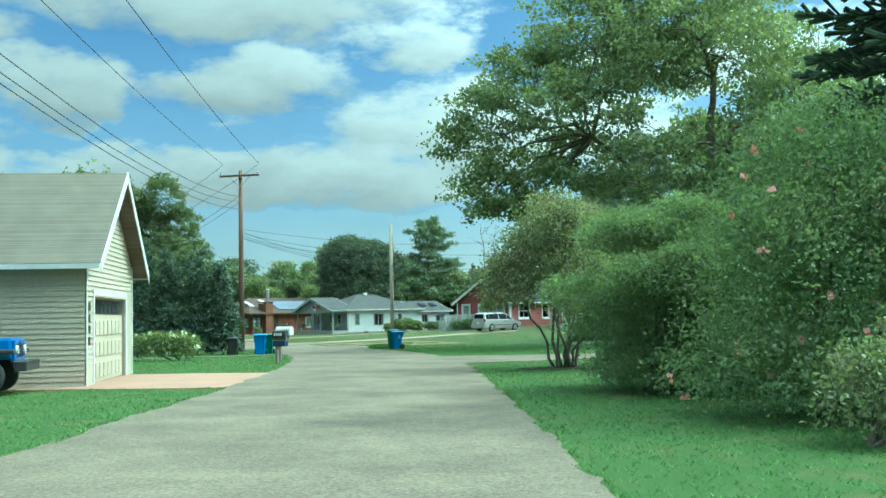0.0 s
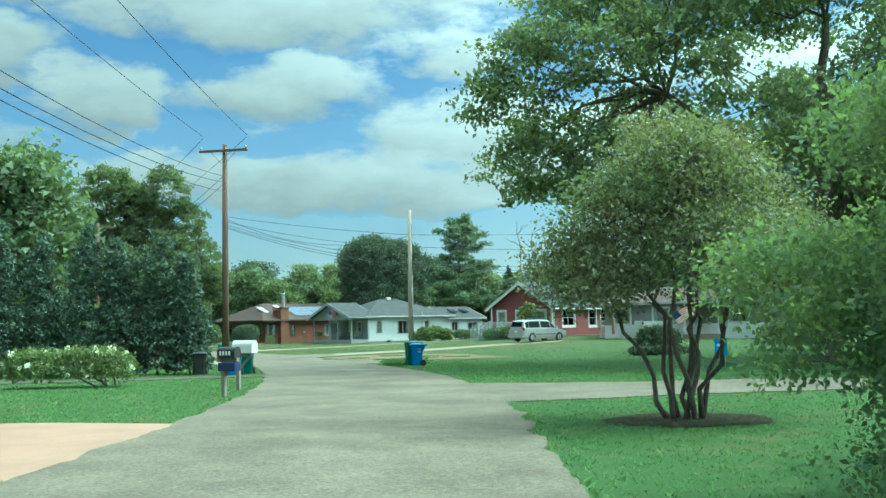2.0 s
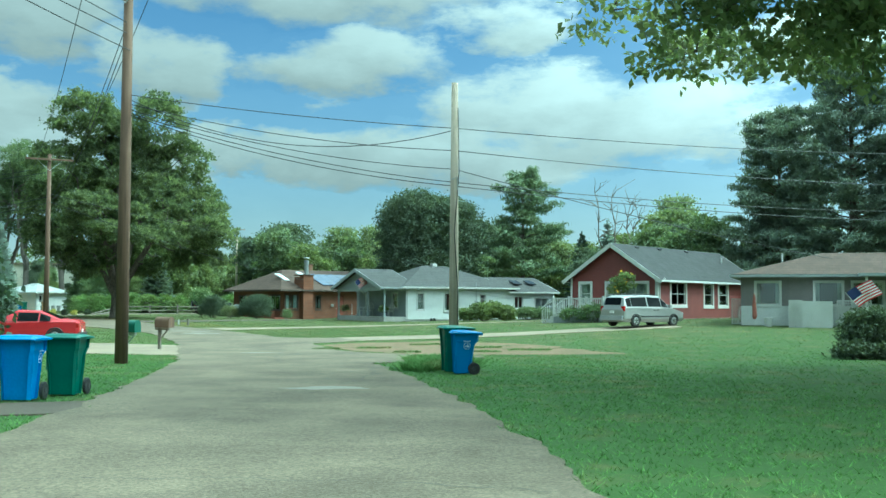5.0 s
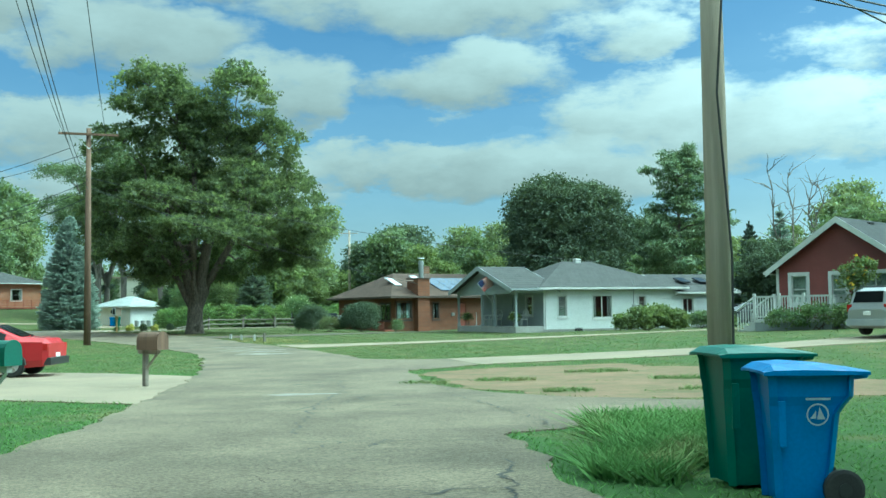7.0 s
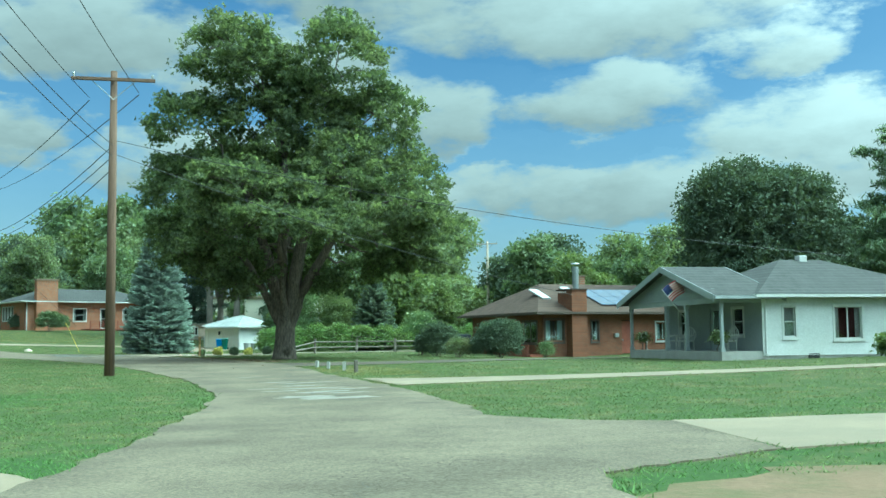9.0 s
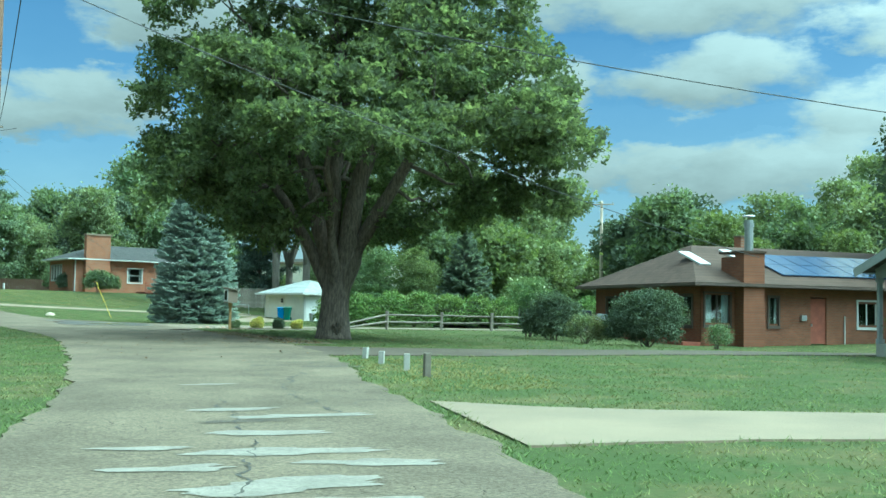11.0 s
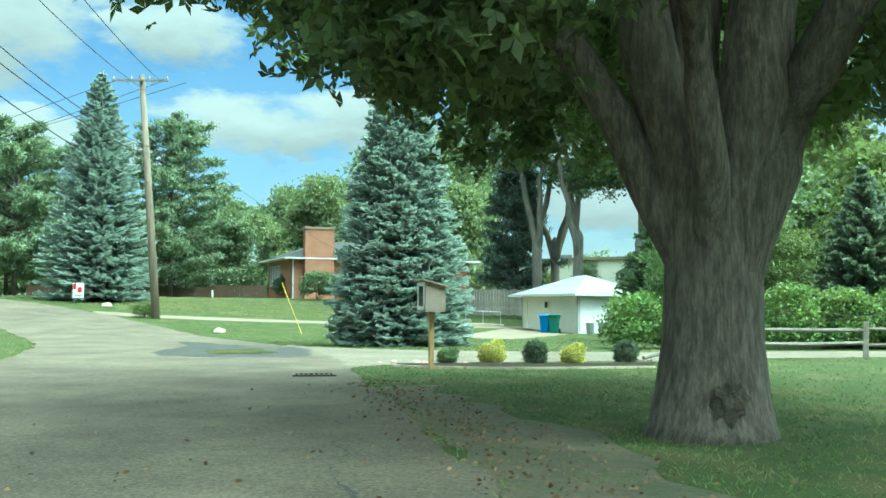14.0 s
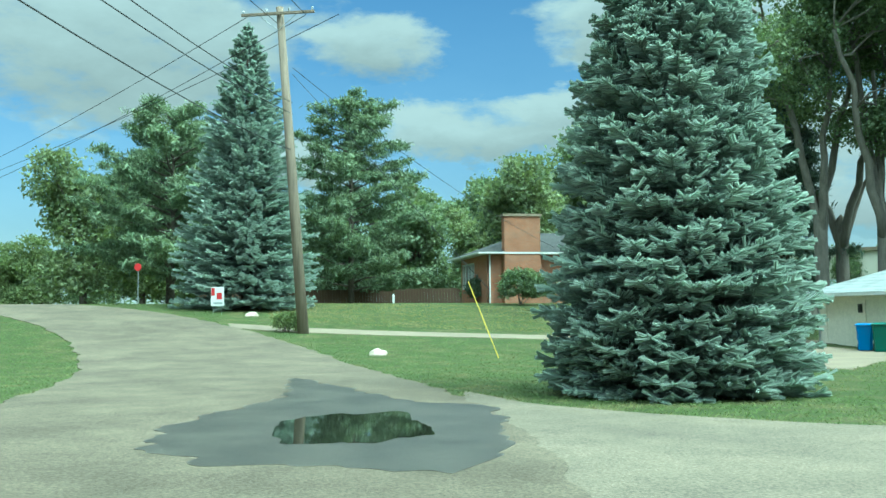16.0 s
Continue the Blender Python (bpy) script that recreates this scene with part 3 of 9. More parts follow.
def box(bm, x0, x1, y0, y1, z0, z1, bevel=0.0, m=None):
    made = bmesh.ops.create_cube(bm, size=1)["verts"]
    for v in made:
        v.co = Vector((x0 + (v.co.x + 0.5) * (x1 - x0), y0 + (v.co.y + 0.5) * (y1 - y0), z0 + (v.co.z + 0.5) * (z1 - z0)))
    if bevel:
        edges = list({e for v in made for e in v.link_edges})
        made = [v for v in bmesh.ops.bevel(bm, geom=edges, offset=bevel, segments=2, affect="EDGES", profile=0.6)["verts"]]
    if m is not None:
        for v in {v for v in made}:
            v.co = m @ v.co
    return bm


def boxed(*a, **k):
    return box(bmesh.new(), *a, **k)


def tube(bm, points, radii, sides=8, caps=True):
    """A round bar along points."""
    rings = []
    pts = [Vector(p) for p in points]
    for k, p in enumerate(pts):
        d = (pts[min(k + 1, len(pts) - 1)] - pts[max(k - 1, 0)]).normalized()
        side = d.cross(Vector((0.31, 0.17, 0.93)) if abs(d.z) < 0.9 else Vector((1, 0.1, 0))).normalized()
        over = d.cross(side)
        r = radii[k] if isinstance(radii, (list, tuple)) else radii
        rings.append([bm.verts.new(p + r * (math.cos(a) * side + math.sin(a) * over)) for a in (2 * math.pi * j / sides for j in range(sides))])
    for a, b in zip(rings, rings[1:]):
        for j in range(sides):
            bm.faces.new((a[j], a[(j + 1) % sides], b[(j + 1) % sides], b[j]))
    if caps:
        bm.faces.new(rings[0][::-1])
        bm.faces.new(rings[-1])
    return bm


def tubed(points, radii, sides=8):
    return tube(bmesh.new(), points, radii, sides)


def prism(bm, outline, y0, y1, m=None):
    """An outline in x and z, from y0 to y1."""
    a = [bm.verts.new((x, y0, z)) for x, z in outline]
    b = [bm.verts.new((x, y1, z)) for x, z in outline]
    n = len(a)
    bm.faces.new(a)
    bm.faces.new(b[::-1])
    for k in range(n):
        bm.faces.new((a[k], b[k], b[(k + 1) % n], a[(k + 1) % n]))
    if m is not None:
        for v in a + b:
            v.co = m @ v.co
    return bm


def slab(bm, corners, thick):
    """A plate with the given upper corners, counter-clockwise from above."""
    up = [Vector(c) for c in corners]
    n = (up[1] - up[0]).cross(up[2] - up[0]).normalized()
    a = [bm.verts.new(c) for c in up]
    b = [bm.verts.new(c - thick * n) for c in up]
    k = len(a)
    bm.faces.new(a)
    bm.faces.new(b[::-1])
    for j in range(k):
        bm.faces.new((a[j], b[j], b[(j + 1) % k], a[(j + 1) % k]))
    return bm


def resampled(points, n):
    pts = [Vector(p) for p in points]
    run = [0.0]
    for a, b in zip(pts, pts[1:]):
        run.append(run[-1] + (b - a).length)
    out, k = [], 0
    for j in range(n + 1):
        s = run[-1] * j / n
        while k < len(run) - 2 and run[k + 1] < s:
            k += 1
        f = (s - run[k]) / max(1e-9, run[k + 1] - run[k])
        out.append(pts[k].lerp(pts[k + 1], f))
    return out


def smoothed(points, rounds=2):
    pts = [Vector(p) for p in points]
    for _ in range(rounds):
        cut = [pts[0]]
        for a, b in zip(pts, pts[1:]):
            cut += [a.lerp(b, 0.25), a.lerp(b, 0.75)]
        pts = cut + [pts[-1]]
    return pts


PAVED, EARTH = [], []


def strip(name, side_a, side_b, material, lift, label, ragged=0.12, step=0.5, across=6, kind="structure", category="", curved=True):
    """A paved or bare strip of land between two edges, laid on the ground, with uneven edges."""
    a, b = (smoothed(side_a), smoothed(side_b)) if curved else ([Vector(p) for p in side_a], [Vector(p) for p in side_b])
    n = max(4, int(max(sum((q - p).length for p, q in zip(s, s[1:])) for s in (a, b)) / step))
    a, b = resampled(a, n), resampled(b, n)
    bm, rows = bmesh.new(), []
    for k in range(n + 1):
        w = (b[k] - a[k])
        w = w.normalized() if w.length > 1e-6 else Vector((1, 0))
        pa = a[k] + w * ragged * 2 * (noise.noise((a[k].x * 0.9, a[k].y * 0.9, 3)) + 0.5 * noise.noise((a[k].x * 3, a[k].y * 3, 8)))
        pb = b[k] - w * ragged * 2 * (noise.noise((b[k].x * 0.9, b[k].y * 0.9, 5)) + 0.5 * noise.noise((b[k].x * 3, b[k].y * 3, 9)))
        row = []
        for j in range(-1, across + 2):
            p = pa.lerp(pb, min(1, max(0, j / across)))
            rim = j in (-1, across + 1)
            p += w * (0.012 if j > 0 else -0.012) * rim
            row.append(bm.verts.new((p.x, p.y, height(p.x, p.y) + (-0.05 if rim else lift))))
        rows.append(row)
    for r, q in zip(rows, rows[1:]):
        for j in range(across + 2):
            bm.faces.new((r[j], r[j + 1], q[j + 1], q[j]))
    for f in bm.faces:
        f.normal_update()
        if f.normal.z < 0:
            f.normal_flip()
    outline = [(r[0].co.x, r[0].co.y) for r in rows] + [(r[-1].co.x, r[-1].co.y) for r in reversed(rows)]
    (EARTH if material in (DIRT, VERGE, LITTER) else PAVED).append(np.array(outline))
    return tagged(part(name, bm, material), label, category or name.replace("_", " "), kind=kind)


def blob(name, x, y, rx, ry, turn, material, lift, label, wobble=0.3, kind="structure", category="", rings=4, n=28, seed=0):
    """A patch on the ground with an uneven outline."""
    bm = bmesh.new()
    c, s = math.cos(radians(turn)), math.sin(radians(turn))
    mid = bm.verts.new((x, y, height(x, y) + lift))
    last = None
    for k in range(1, rings + 1):
        row = []
        for j in range(n):
            a = 2 * math.pi * j / n
            w = 1 + wobble * 1.6 * noise.noise((math.cos(a) * 1.7 + seed, math.sin(a) * 1.7, seed * 3.1)) + wobble * 0.6 * noise.noise((math.cos(a) * 5, math.sin(a) * 5, seed))
            u, v = rx * w * k / rings * math.cos(a), ry * w * k / rings * math.sin(a)
            px, py = x + c * u - s * v, y + s * u + c * v
            row.append(bm.verts.new((px, py, height(px, py) + lift)))
        for j in range(n):
            if last is None:
                bm.faces.new((mid, row[j], row[(j + 1) % n]))
            else:
                bm.faces.new((last[j], row[j], row[(j + 1) % n], last[(j + 1) % n]))
        last = row
    return tagged(part(name, bm, material), label, category or name.replace("_", " "), kind=kind)


def raw_mesh(name, verts, faces, material, smooth=False):
    """A mesh of many equal faces from arrays."""
    me = bpy.data.meshes.new(name)
    verts, faces = np.asarray(verts, np.float32), np.asarray(faces, np.int32)
    k = faces.shape[1]
    me.vertices.add(len(verts))
    me.vertices.foreach_set("co", verts.ravel())
    me.loops.add(faces.size)
    me.loops.foreach_set("vertex_index", faces.ravel())
    me.polygons.add(len(faces))
    me.polygons.foreach_set("loop_start", np.arange(0, faces.size, k, dtype=np.int32))
    me.materials.append(material)
    me.update(calc_edges=True)
    if smooth:
        me.polygons.foreach_set("use_smooth", np.ones(len(faces), bool))
    return me


def unit(v):
    return v / np.maximum(np.linalg.norm(v, axis=-1, keepdims=True), 1e-9)


def leaves(name, places, size, material, rng, out=None, droop=0.3, ratio=0.62, far=False, lobed=False):
    """One small folded leaf at each place; lobed: three pointed lobes, as a maple has."""
    n = len(places)
    along = unit(rng.normal(size=(n, 3)) + (0 if out is None else 0.8 * out) + np.array([0, 0, -droop]))
    side = unit(np.cross(along, unit(rng.normal(size=(n, 3)) + np.array([0, 0, 0.9]))))
    lift = np.cross(side, along)
    s = (size * rng.uniform(0.6, 1.35, n))[:, None]
    base, tip = places - 0.5 * s * along, places + 0.5 * s * along
    l = places + 0.5 * ratio * s * side + 0.12 * s * lift
    r = places - 0.5 * ratio * s * side + 0.12 * s * lift
    if far:
        return raw_mesh(name, np.stack([base, r + 0.2 * s * along, l + 0.35 * s * along], 1).reshape(-1, 3), np.arange(3 * n).reshape(-1, 3), material)
    if lobed:
        kites = []
        for turn, reach in ((-1.0, 0.72), (0.0, 1.0), (1.0, 0.72)):
            way, across = math.cos(turn) * along + math.sin(turn) * side, math.cos(turn) * side - math.sin(turn) * along
            mid = base + 0.52 * reach * s * way + 0.06 * s * lift
            kites.append(np.stack([base, mid - 0.21 * s * across, base + reach * s * (way - 0.12 * abs(turn) * lift), mid + 0.21 * s * across], 1))
        verts = np.stack(kites, 1).reshape(-1, 3)
        return raw_mesh(name, verts, np.arange(12 * n).reshape(-1, 4), material)
    verts = np.stack([base, r, tip, l], 1).reshape(-1, 3)
    faces = np.arange(4 * n).reshape(-1, 4)
    return raw_mesh(name, verts, faces, material)


def crown_places(lobes, clusters, each, spread, rng, hollow=0.45, power=0.75):
    """Leaf places in clumps through ellipsoids (x, y, z, rx, ry, rz): thick towards the outside."""
    lobes = np.asarray(lobes, float)
    vol = lobes[:, 3] * lobes[:, 4] * lobes[:, 5]
    pick = rng.choice(len(lobes), clusters, p=vol ** power / (vol ** power).sum())
    d = unit(rng.normal(size=(clusters, 3)))
    d[:, 2] = np.where(d[:, 2] < -0.6, -d[:, 2], d[:, 2])
    rad = rng.uniform(hollow ** 3, 1, clusters) ** (1 / 3)
    c = lobes[pick, :3] + d * lobes[pick, 3:] * (rad * rng.uniform(0.88, 1.06, clusters))[:, None]
    k = rng.poisson(each, clusters).clip(3)
    centre = np.repeat(c, k, 0)
    off = rng.normal(size=(len(centre), 3)) * spread * np.array([1, 1, 0.55])
    return centre + off, unit(np.repeat(d, k, 0)), c


def wood(bm, start, end, r0, r1, rng, bend=0.12, steps=5, sides=7):
    a, b = Vector(start), Vector(end)
    ln = (b - a).length
    pts, rad = [], []
    for k in range(steps + 1):
        f = k / steps
        off = Vector(rng.normal(size=3).tolist()) * ln * bend * 0.35 if 0 < k < steps else Vector((0, 0, 0))
        pts.append(a.lerp(b, f) + Vector((0, 0, ln * bend * math.sin(f * math.pi) * 0.6)) + off)
        rad.append(r0 + (r1 - r0) * f ** 0.8)
    tube(bm, pts, rad, sides)
    return pts


def broad_tree(name, m, lobes, trunk_h, trunk_r, clusters, each, size, leaf, bark, label, seed, spread=0.35, flare=1.5, twigs=40, stems=None, group="", hollow=0.45, mains=None, ratio=0.62, far=False, power=0.75, lobed=False):
    """A leafy tree: a flared trunk, limbs to every lobe, twigs, and a crown of single leaves."""
    rng = np.random.default_rng(seed)
    tree = thing(name, m, label, "tree" if "tree" in name or "oak" in name or "maple" in name else "bush", group)
    bm = bmesh.new()
    if stems:
        tops = []
        for sx, sy, tx, ty, tz, r in stems:
            tops.append(wood(bm, (sx, sy, -0.1), (tx, ty, tz), r, r * 0.55, rng, 0.10, 6)[-1])
    else:
        lean = Vector((rng.normal() * 0.04 * trunk_h, rng.normal() * 0.04 * trunk_h, trunk_h))
        hs = [-0.15, 0.12, 0.45, 1.0, 0.5 * trunk_h + 0.4, trunk_h]
        rs = [trunk_r * flare * 1.15, trunk_r * flare, trunk_r * 1.16, trunk_r * 1.03, trunk_r * 1.0, trunk_r * (1.0 if mains else 0.9)]
        if mains:
            hs, rs = hs + [trunk_h + 0.35, trunk_h + 0.6], rs + [trunk_r * 0.7, 0.05]
        tube(bm, [Vector((lean.x * h / trunk_h, lean.y * h / trunk_h, h)) for h in hs], rs, 14)
        tops = [lean]
    if mains:
        tops = []
        for x, y, z, r in mains:
            pts, z_low = [], trunk_h - 1.4
            for k in range(9):
                f = k / 8
                wob = 0.0 if k < 2 else 0.10
                pts.append(Vector((lean.x * 0.5 + 0.3 * x * f + 0.7 * x * f ** 1.4 + rng.normal() * wob, lean.y * 0.5 + 0.3 * y * f + 0.7 * y * f ** 1.4 + rng.normal() * wob, z_low + (z - z_low) * f)))
            tube(bm, pts, [r * (1.1 - 0.65 * k / 8) for k in range(9)], 11)
            tops += pts[3:]
    limbs = []
    for k, lb in enumerate(lobes):
        top = min(tops, key=lambda q: (q - Vector(lb[:3])).length)
        fr = top.copy()
        if not stems and not mains:
            fr.z -= rng.uniform(0, 0.25) * trunk_h * 0.5
        r0 = trunk_r * rng.uniform(0.14, 0.22) if mains else trunk_r * rng.uniform(0.34, 0.55) if not stems else trunk_r * 0.6
        limbs.append(wood(bm, fr, (lb[0], lb[1], lb[2] + 0.25 * lb[5]), r0, 0.03, rng, 0.10, 6))
    places, out, centres = crown_places(lobes, clusters, each, spread, rng, hollow, power)
    nodes = [p for l in limbs for p in l[1:]]
    for c in centres[rng.choice(len(centres), min(twigs, len(centres)), replace=False)]:
        c = Vector(c.tolist())
        near = min(nodes, key=lambda q: (q - c).length)
        wood(bm, near, c, 0.02 + 0.008 * (c - near).length, 0.008, rng, 0.12, 3, 4)
    part("trunk", bm, bark, tree, smooth=True)
    part("crown", leaves("crown", places, size, leaf, rng, out, ratio=ratio, far=far, lobed=lobed), leaf, tree)
    return tree


def twig_brush(verts, faces, a, b, r, rng):
    """A needle-covered twig from a to b: three crossed long blades."""
    along = unit(b - a)
    side = unit(np.cross(along, unit(rng.normal(size=3))))
    over = np.cross(along, side)
    for ang in (0.0, 1.05, 2.1):
        w = r * (math.cos(ang) * side + math.sin(ang) * over)
        k = len(verts)
        verts += [a - 0.5 * w, b - 0.85 * w, b + 0.85 * w, a + 0.5 * w]
        faces.append((k, k + 1, k + 2, k + 3))


def conifer(name, m, tall, radius, leaf, label, seed, levels=30, per=15, droop=0.25, skirt=0.15, fullness=0.85, twig=0.16, bark=BARK, group="", open_=0.0, arms=9, crook=0.0):
    """A conifer: whorls of boughs round a straight trunk, each bough a fan of needled twigs."""
    rng = np.random.default_rng(seed)
    tree = thing(name, m, label, "tree", group)
    part("trunk", tubed([(0, 0, -0.1), (0, 0, tall * 0.5), (0, 0, tall * 0.98)], [radius * 0.075 + 0.06, radius * 0.045 + 0.03, 0.02], 9), bark, tree, smooth=True)
    verts, faces = [], []
    for lv in range(levels):
        f = (lv + rng.uniform(-0.3, 0.3)) / levels
        z = skirt + (tall - skirt) * max(0.0, f) ** 1.0
        reach = radius * max(0.02, (1 - f)) ** fullness * (0.88 + 0.12 * min(1, 8 * max(0, f)))
        n = max(4, int(per * (0.35 + 0.65 * (1 - f))))
        start = rng.uniform(0, 6.3)
        for j in range(n):
            if rng.uniform() < open_:
                continue
            ang = start + 2 * math.pi * (j + rng.uniform(-0.3, 0.3)) / n
            ln = reach * rng.uniform(0.78, 1.10)
            dirn = np.array([math.cos(ang), math.sin(ang), 0.0])
            sidev = np.array([-math.sin(ang), math.cos(ang), 0.0])
            lift = ln * (0.42 * f - droop * (1 - f))
            zz = z + rng.uniform(-0.12, 0.12)
            tipup = 0.10 * ln + crook * ln

            def at(s):
                return dirn * ln * s + np.array([0, 0, zz + lift * s + tipup * s ** 3])
            inner = 0.28 if ln > 0.8 else 0.0
            for s in np.linspace(inner, 0.98, arms):
                base = at(s)
                fan = (0.13 + 0.24 * ln * (1 - 0.75 * s)) * rng.uniform(0.6, 1.15)
                for sg in (-1, 1):
                    end = base + sidev * sg * fan * 0.75 + dirn * fan * 0.75 + np.array([0, 0, rng.uniform(-0.30, 0.55) * fan])
                    twig_brush(verts, faces, base, end, twig * rng.uniform(0.35, 0.6), rng)
            tip = at(1.0)
            twig_brush(verts, faces, at(0.8), tip + (tip - at(0.9)) * 0.6, twig * 0.6, rng)
            twig_brush(verts, faces, at(0.2), at(0.85), twig * 0.7, rng)
    for k in range(5):
        a = rng.uniform(0, 6.3)
        twig_brush(verts, faces, np.array([0, 0, tall * 0.95]), np.array([0.12 * math.cos(a), 0.12 * math.sin(a), tall * (1.0 + 0.004 * k)]), 0.05, rng)
    part("needle_crown", raw_mesh("needle_crown", np.array(verts), faces, leaf), leaf, tree)
    return tree


def pine(name, m, tall, reach, leaf, label, seed, boughs=48, low=0.25, bark=BARK):
    """An open pine: long level boughs that carry flat tufts of long needles."""
    rng = np.random.default_rng(seed)
    tree = thing(name, m, label, "tree")
    bm = bmesh.new()
    tube(bm, [(0, 0, -0.1), (0.1, 0, tall * 0.5), (0, 0.05, tall * 0.97)], [tall * 0.016, tall * 0.011, 0.03], 9)
    tufts_at, sizes = [], []
    for k in range(boughs):
        f = low + (1 - low) * (k + rng.uniform(-0.4, 0.4)) / boughs
        ang = k * 2.4 + rng.normal() * 0.4
        ln = reach * (0.25 + 0.85 * (1 - f) ** 0.6) * rng.uniform(0.55, 1.15)
        d = Vector((math.cos(ang), math.sin(ang), 0.12 + 0.35 * f))
        end = Vector((0, 0, tall * min(f, 0.98))) + d * ln
        pts = wood(bm, (0, 0, tall * min(f, 0.96)), end, 0.03 + 0.012 * ln, 0.012, rng, 0.06, 5, 5)
        n = max(5, int(ln * 5.0))
        for j in range(n):
            s_ = rng.uniform(0.35, 1.05)
            p = np.array(Vector((0, 0, tall * f)).lerp(end, s_)) + rng.normal(size=3) * np.array([0.45, 0.45, 0.14]) * (0.5 + 0.25 * ln * (1.1 - s_))
            tufts_at.append(p)
    for k in range(6):
        tufts_at.append(np.array([rng.normal() * 0.25, rng.normal() * 0.25, tall * (0.93 + 0.012 * k)]))
    c = np.array(tufts_at)
    each = 34
    centre = np.repeat(c, each, 0)
    off = rng.normal(size=centre.shape) * np.array([0.30, 0.30, 0.13])
    part("trunk", bm, bark, tree, smooth=True)
    part("needle_crown", leaves("needle_crown", centre + off, 0.58, leaf, rng, unit(off + np.array([0, 0, 0.15])), droop=-0.1, ratio=0.17), leaf, tree)
    return tree


def bush(name, m, lobes, n, size, leaf, label, seed, group="", each=9, spread=0.12, stems=5, flower=None, flowers=0, fsize=0.12, category="bush"):
    rng = np.random.default_rng(seed)
    b = thing(name, m, label, category, group)
    bm = bmesh.new()
    top = max(l[2] for l in lobes)
    for k in range(stems):
        l = lobes[k % len(lobes)]
        wood(bm, (rng.normal() * 0.12, rng.normal() * 0.12, -0.05), (l[0] + rng.normal() * 0.3 * l[3], l[1] + rng.normal() * 0.3 * l[4], l[2] + 0.2 * l[5]), 0.03 + 0.008 * top, 0.008, rng, 0.1, 4, 5)
    part("stem", bm, BARK, b)
    places, out, centres = crown_places(lobes, n // each, each, spread, rng, 0.55)
    ok = places[:, 2] > 0.02
    part("foliage", leaves("foliage", places[ok], size, leaf, rng, out[ok]), leaf, b)
    if flowers:
        pick = rng.choice(len(centres), flowers, replace=False)
        pts = np.repeat(centres[pick] + unit(centres[pick] - np.array([0, 0, top * 0.5])) * 0.12, 5, 0) + rng.normal(size=(flowers * 5, 3)) * fsize * 0.3
        part("blossom", leaves("blossom", pts, fsize, flower, rng, ratio=0.9), flower, b)
    return b


# ---- house helpers ----
def cut_wall(house, origin, turn, length, tall, holes, material, lap=0.125, top=None, thick=0.14, z0=0.0, name="wall", label=""):
    """A wall with real openings; lap > 0: overlapping boards. Its outside faces -y of its own frame."""
    bm = bmesh.new()
    top = top or (lambda u: tall)
    peak = max(top(length * k / 40) for k in range(41))
    step = lap or 0.25
    z = z0
    while z < peak - 1e-4:
        z1 = min(z + step, peak)
        mid = 0.5 * (z + z1)
        us = [length * k / 200 for k in range(201) if top(length * k / 200) >= mid - 1e-6]
        if us:
            spans = [(min(us), max(us))]
            for h0, h1, v0, v1 in holes:
                if v0 < mid < v1:
                    spans = [s for a, b in spans for s in ((a, min(b, h0)), (max(a, h1), b)) if s[1] - s[0] > 0.01]
            for a, b in spans:
                box(bm, a, b, 0.0, thick, z, z1)
                if lap:
                    vs = [bm.verts.new(c) for c in ((a, -0.034, z), (b, -0.034, z), (b, -0.003, z1), (a, -0.003, z1), (a, 0, z), (b, 0, z))]
                    bm.faces.new((vs[0], vs[1], vs[2], vs[3]))
                    bm.faces.new((vs[4], vs[5], vs[1], vs[0]))
        z = z1
    return part(name, bm, material, house, label, m=pose(*origin, 0, 0, turn))


def ring(x0, x1, z0, z1, wide, y0, y1):
    """A rectangular frame, one piece."""
    bm = bmesh.new()
    loops = []
    for y in (y0, y1):
        for e in (0, wide):
            loops.append([bm.verts.new((x, y, z)) for x, z in ((x0 + e, z0 + e), (x1 - e, z0 + e), (x1 - e, z1 - e), (x0 + e, z1 - e))])
    a, b, c, d = loops
    for p, q in ((a, b), (b, d), (d, c), (c, a)):
        for k in range(4):
            bm.faces.new((p[k], p[(k + 1) % 4], q[(k + 1) % 4], q[k]))
    bmesh.ops.recalc_face_normals(bm, faces=bm.faces)
    return bm


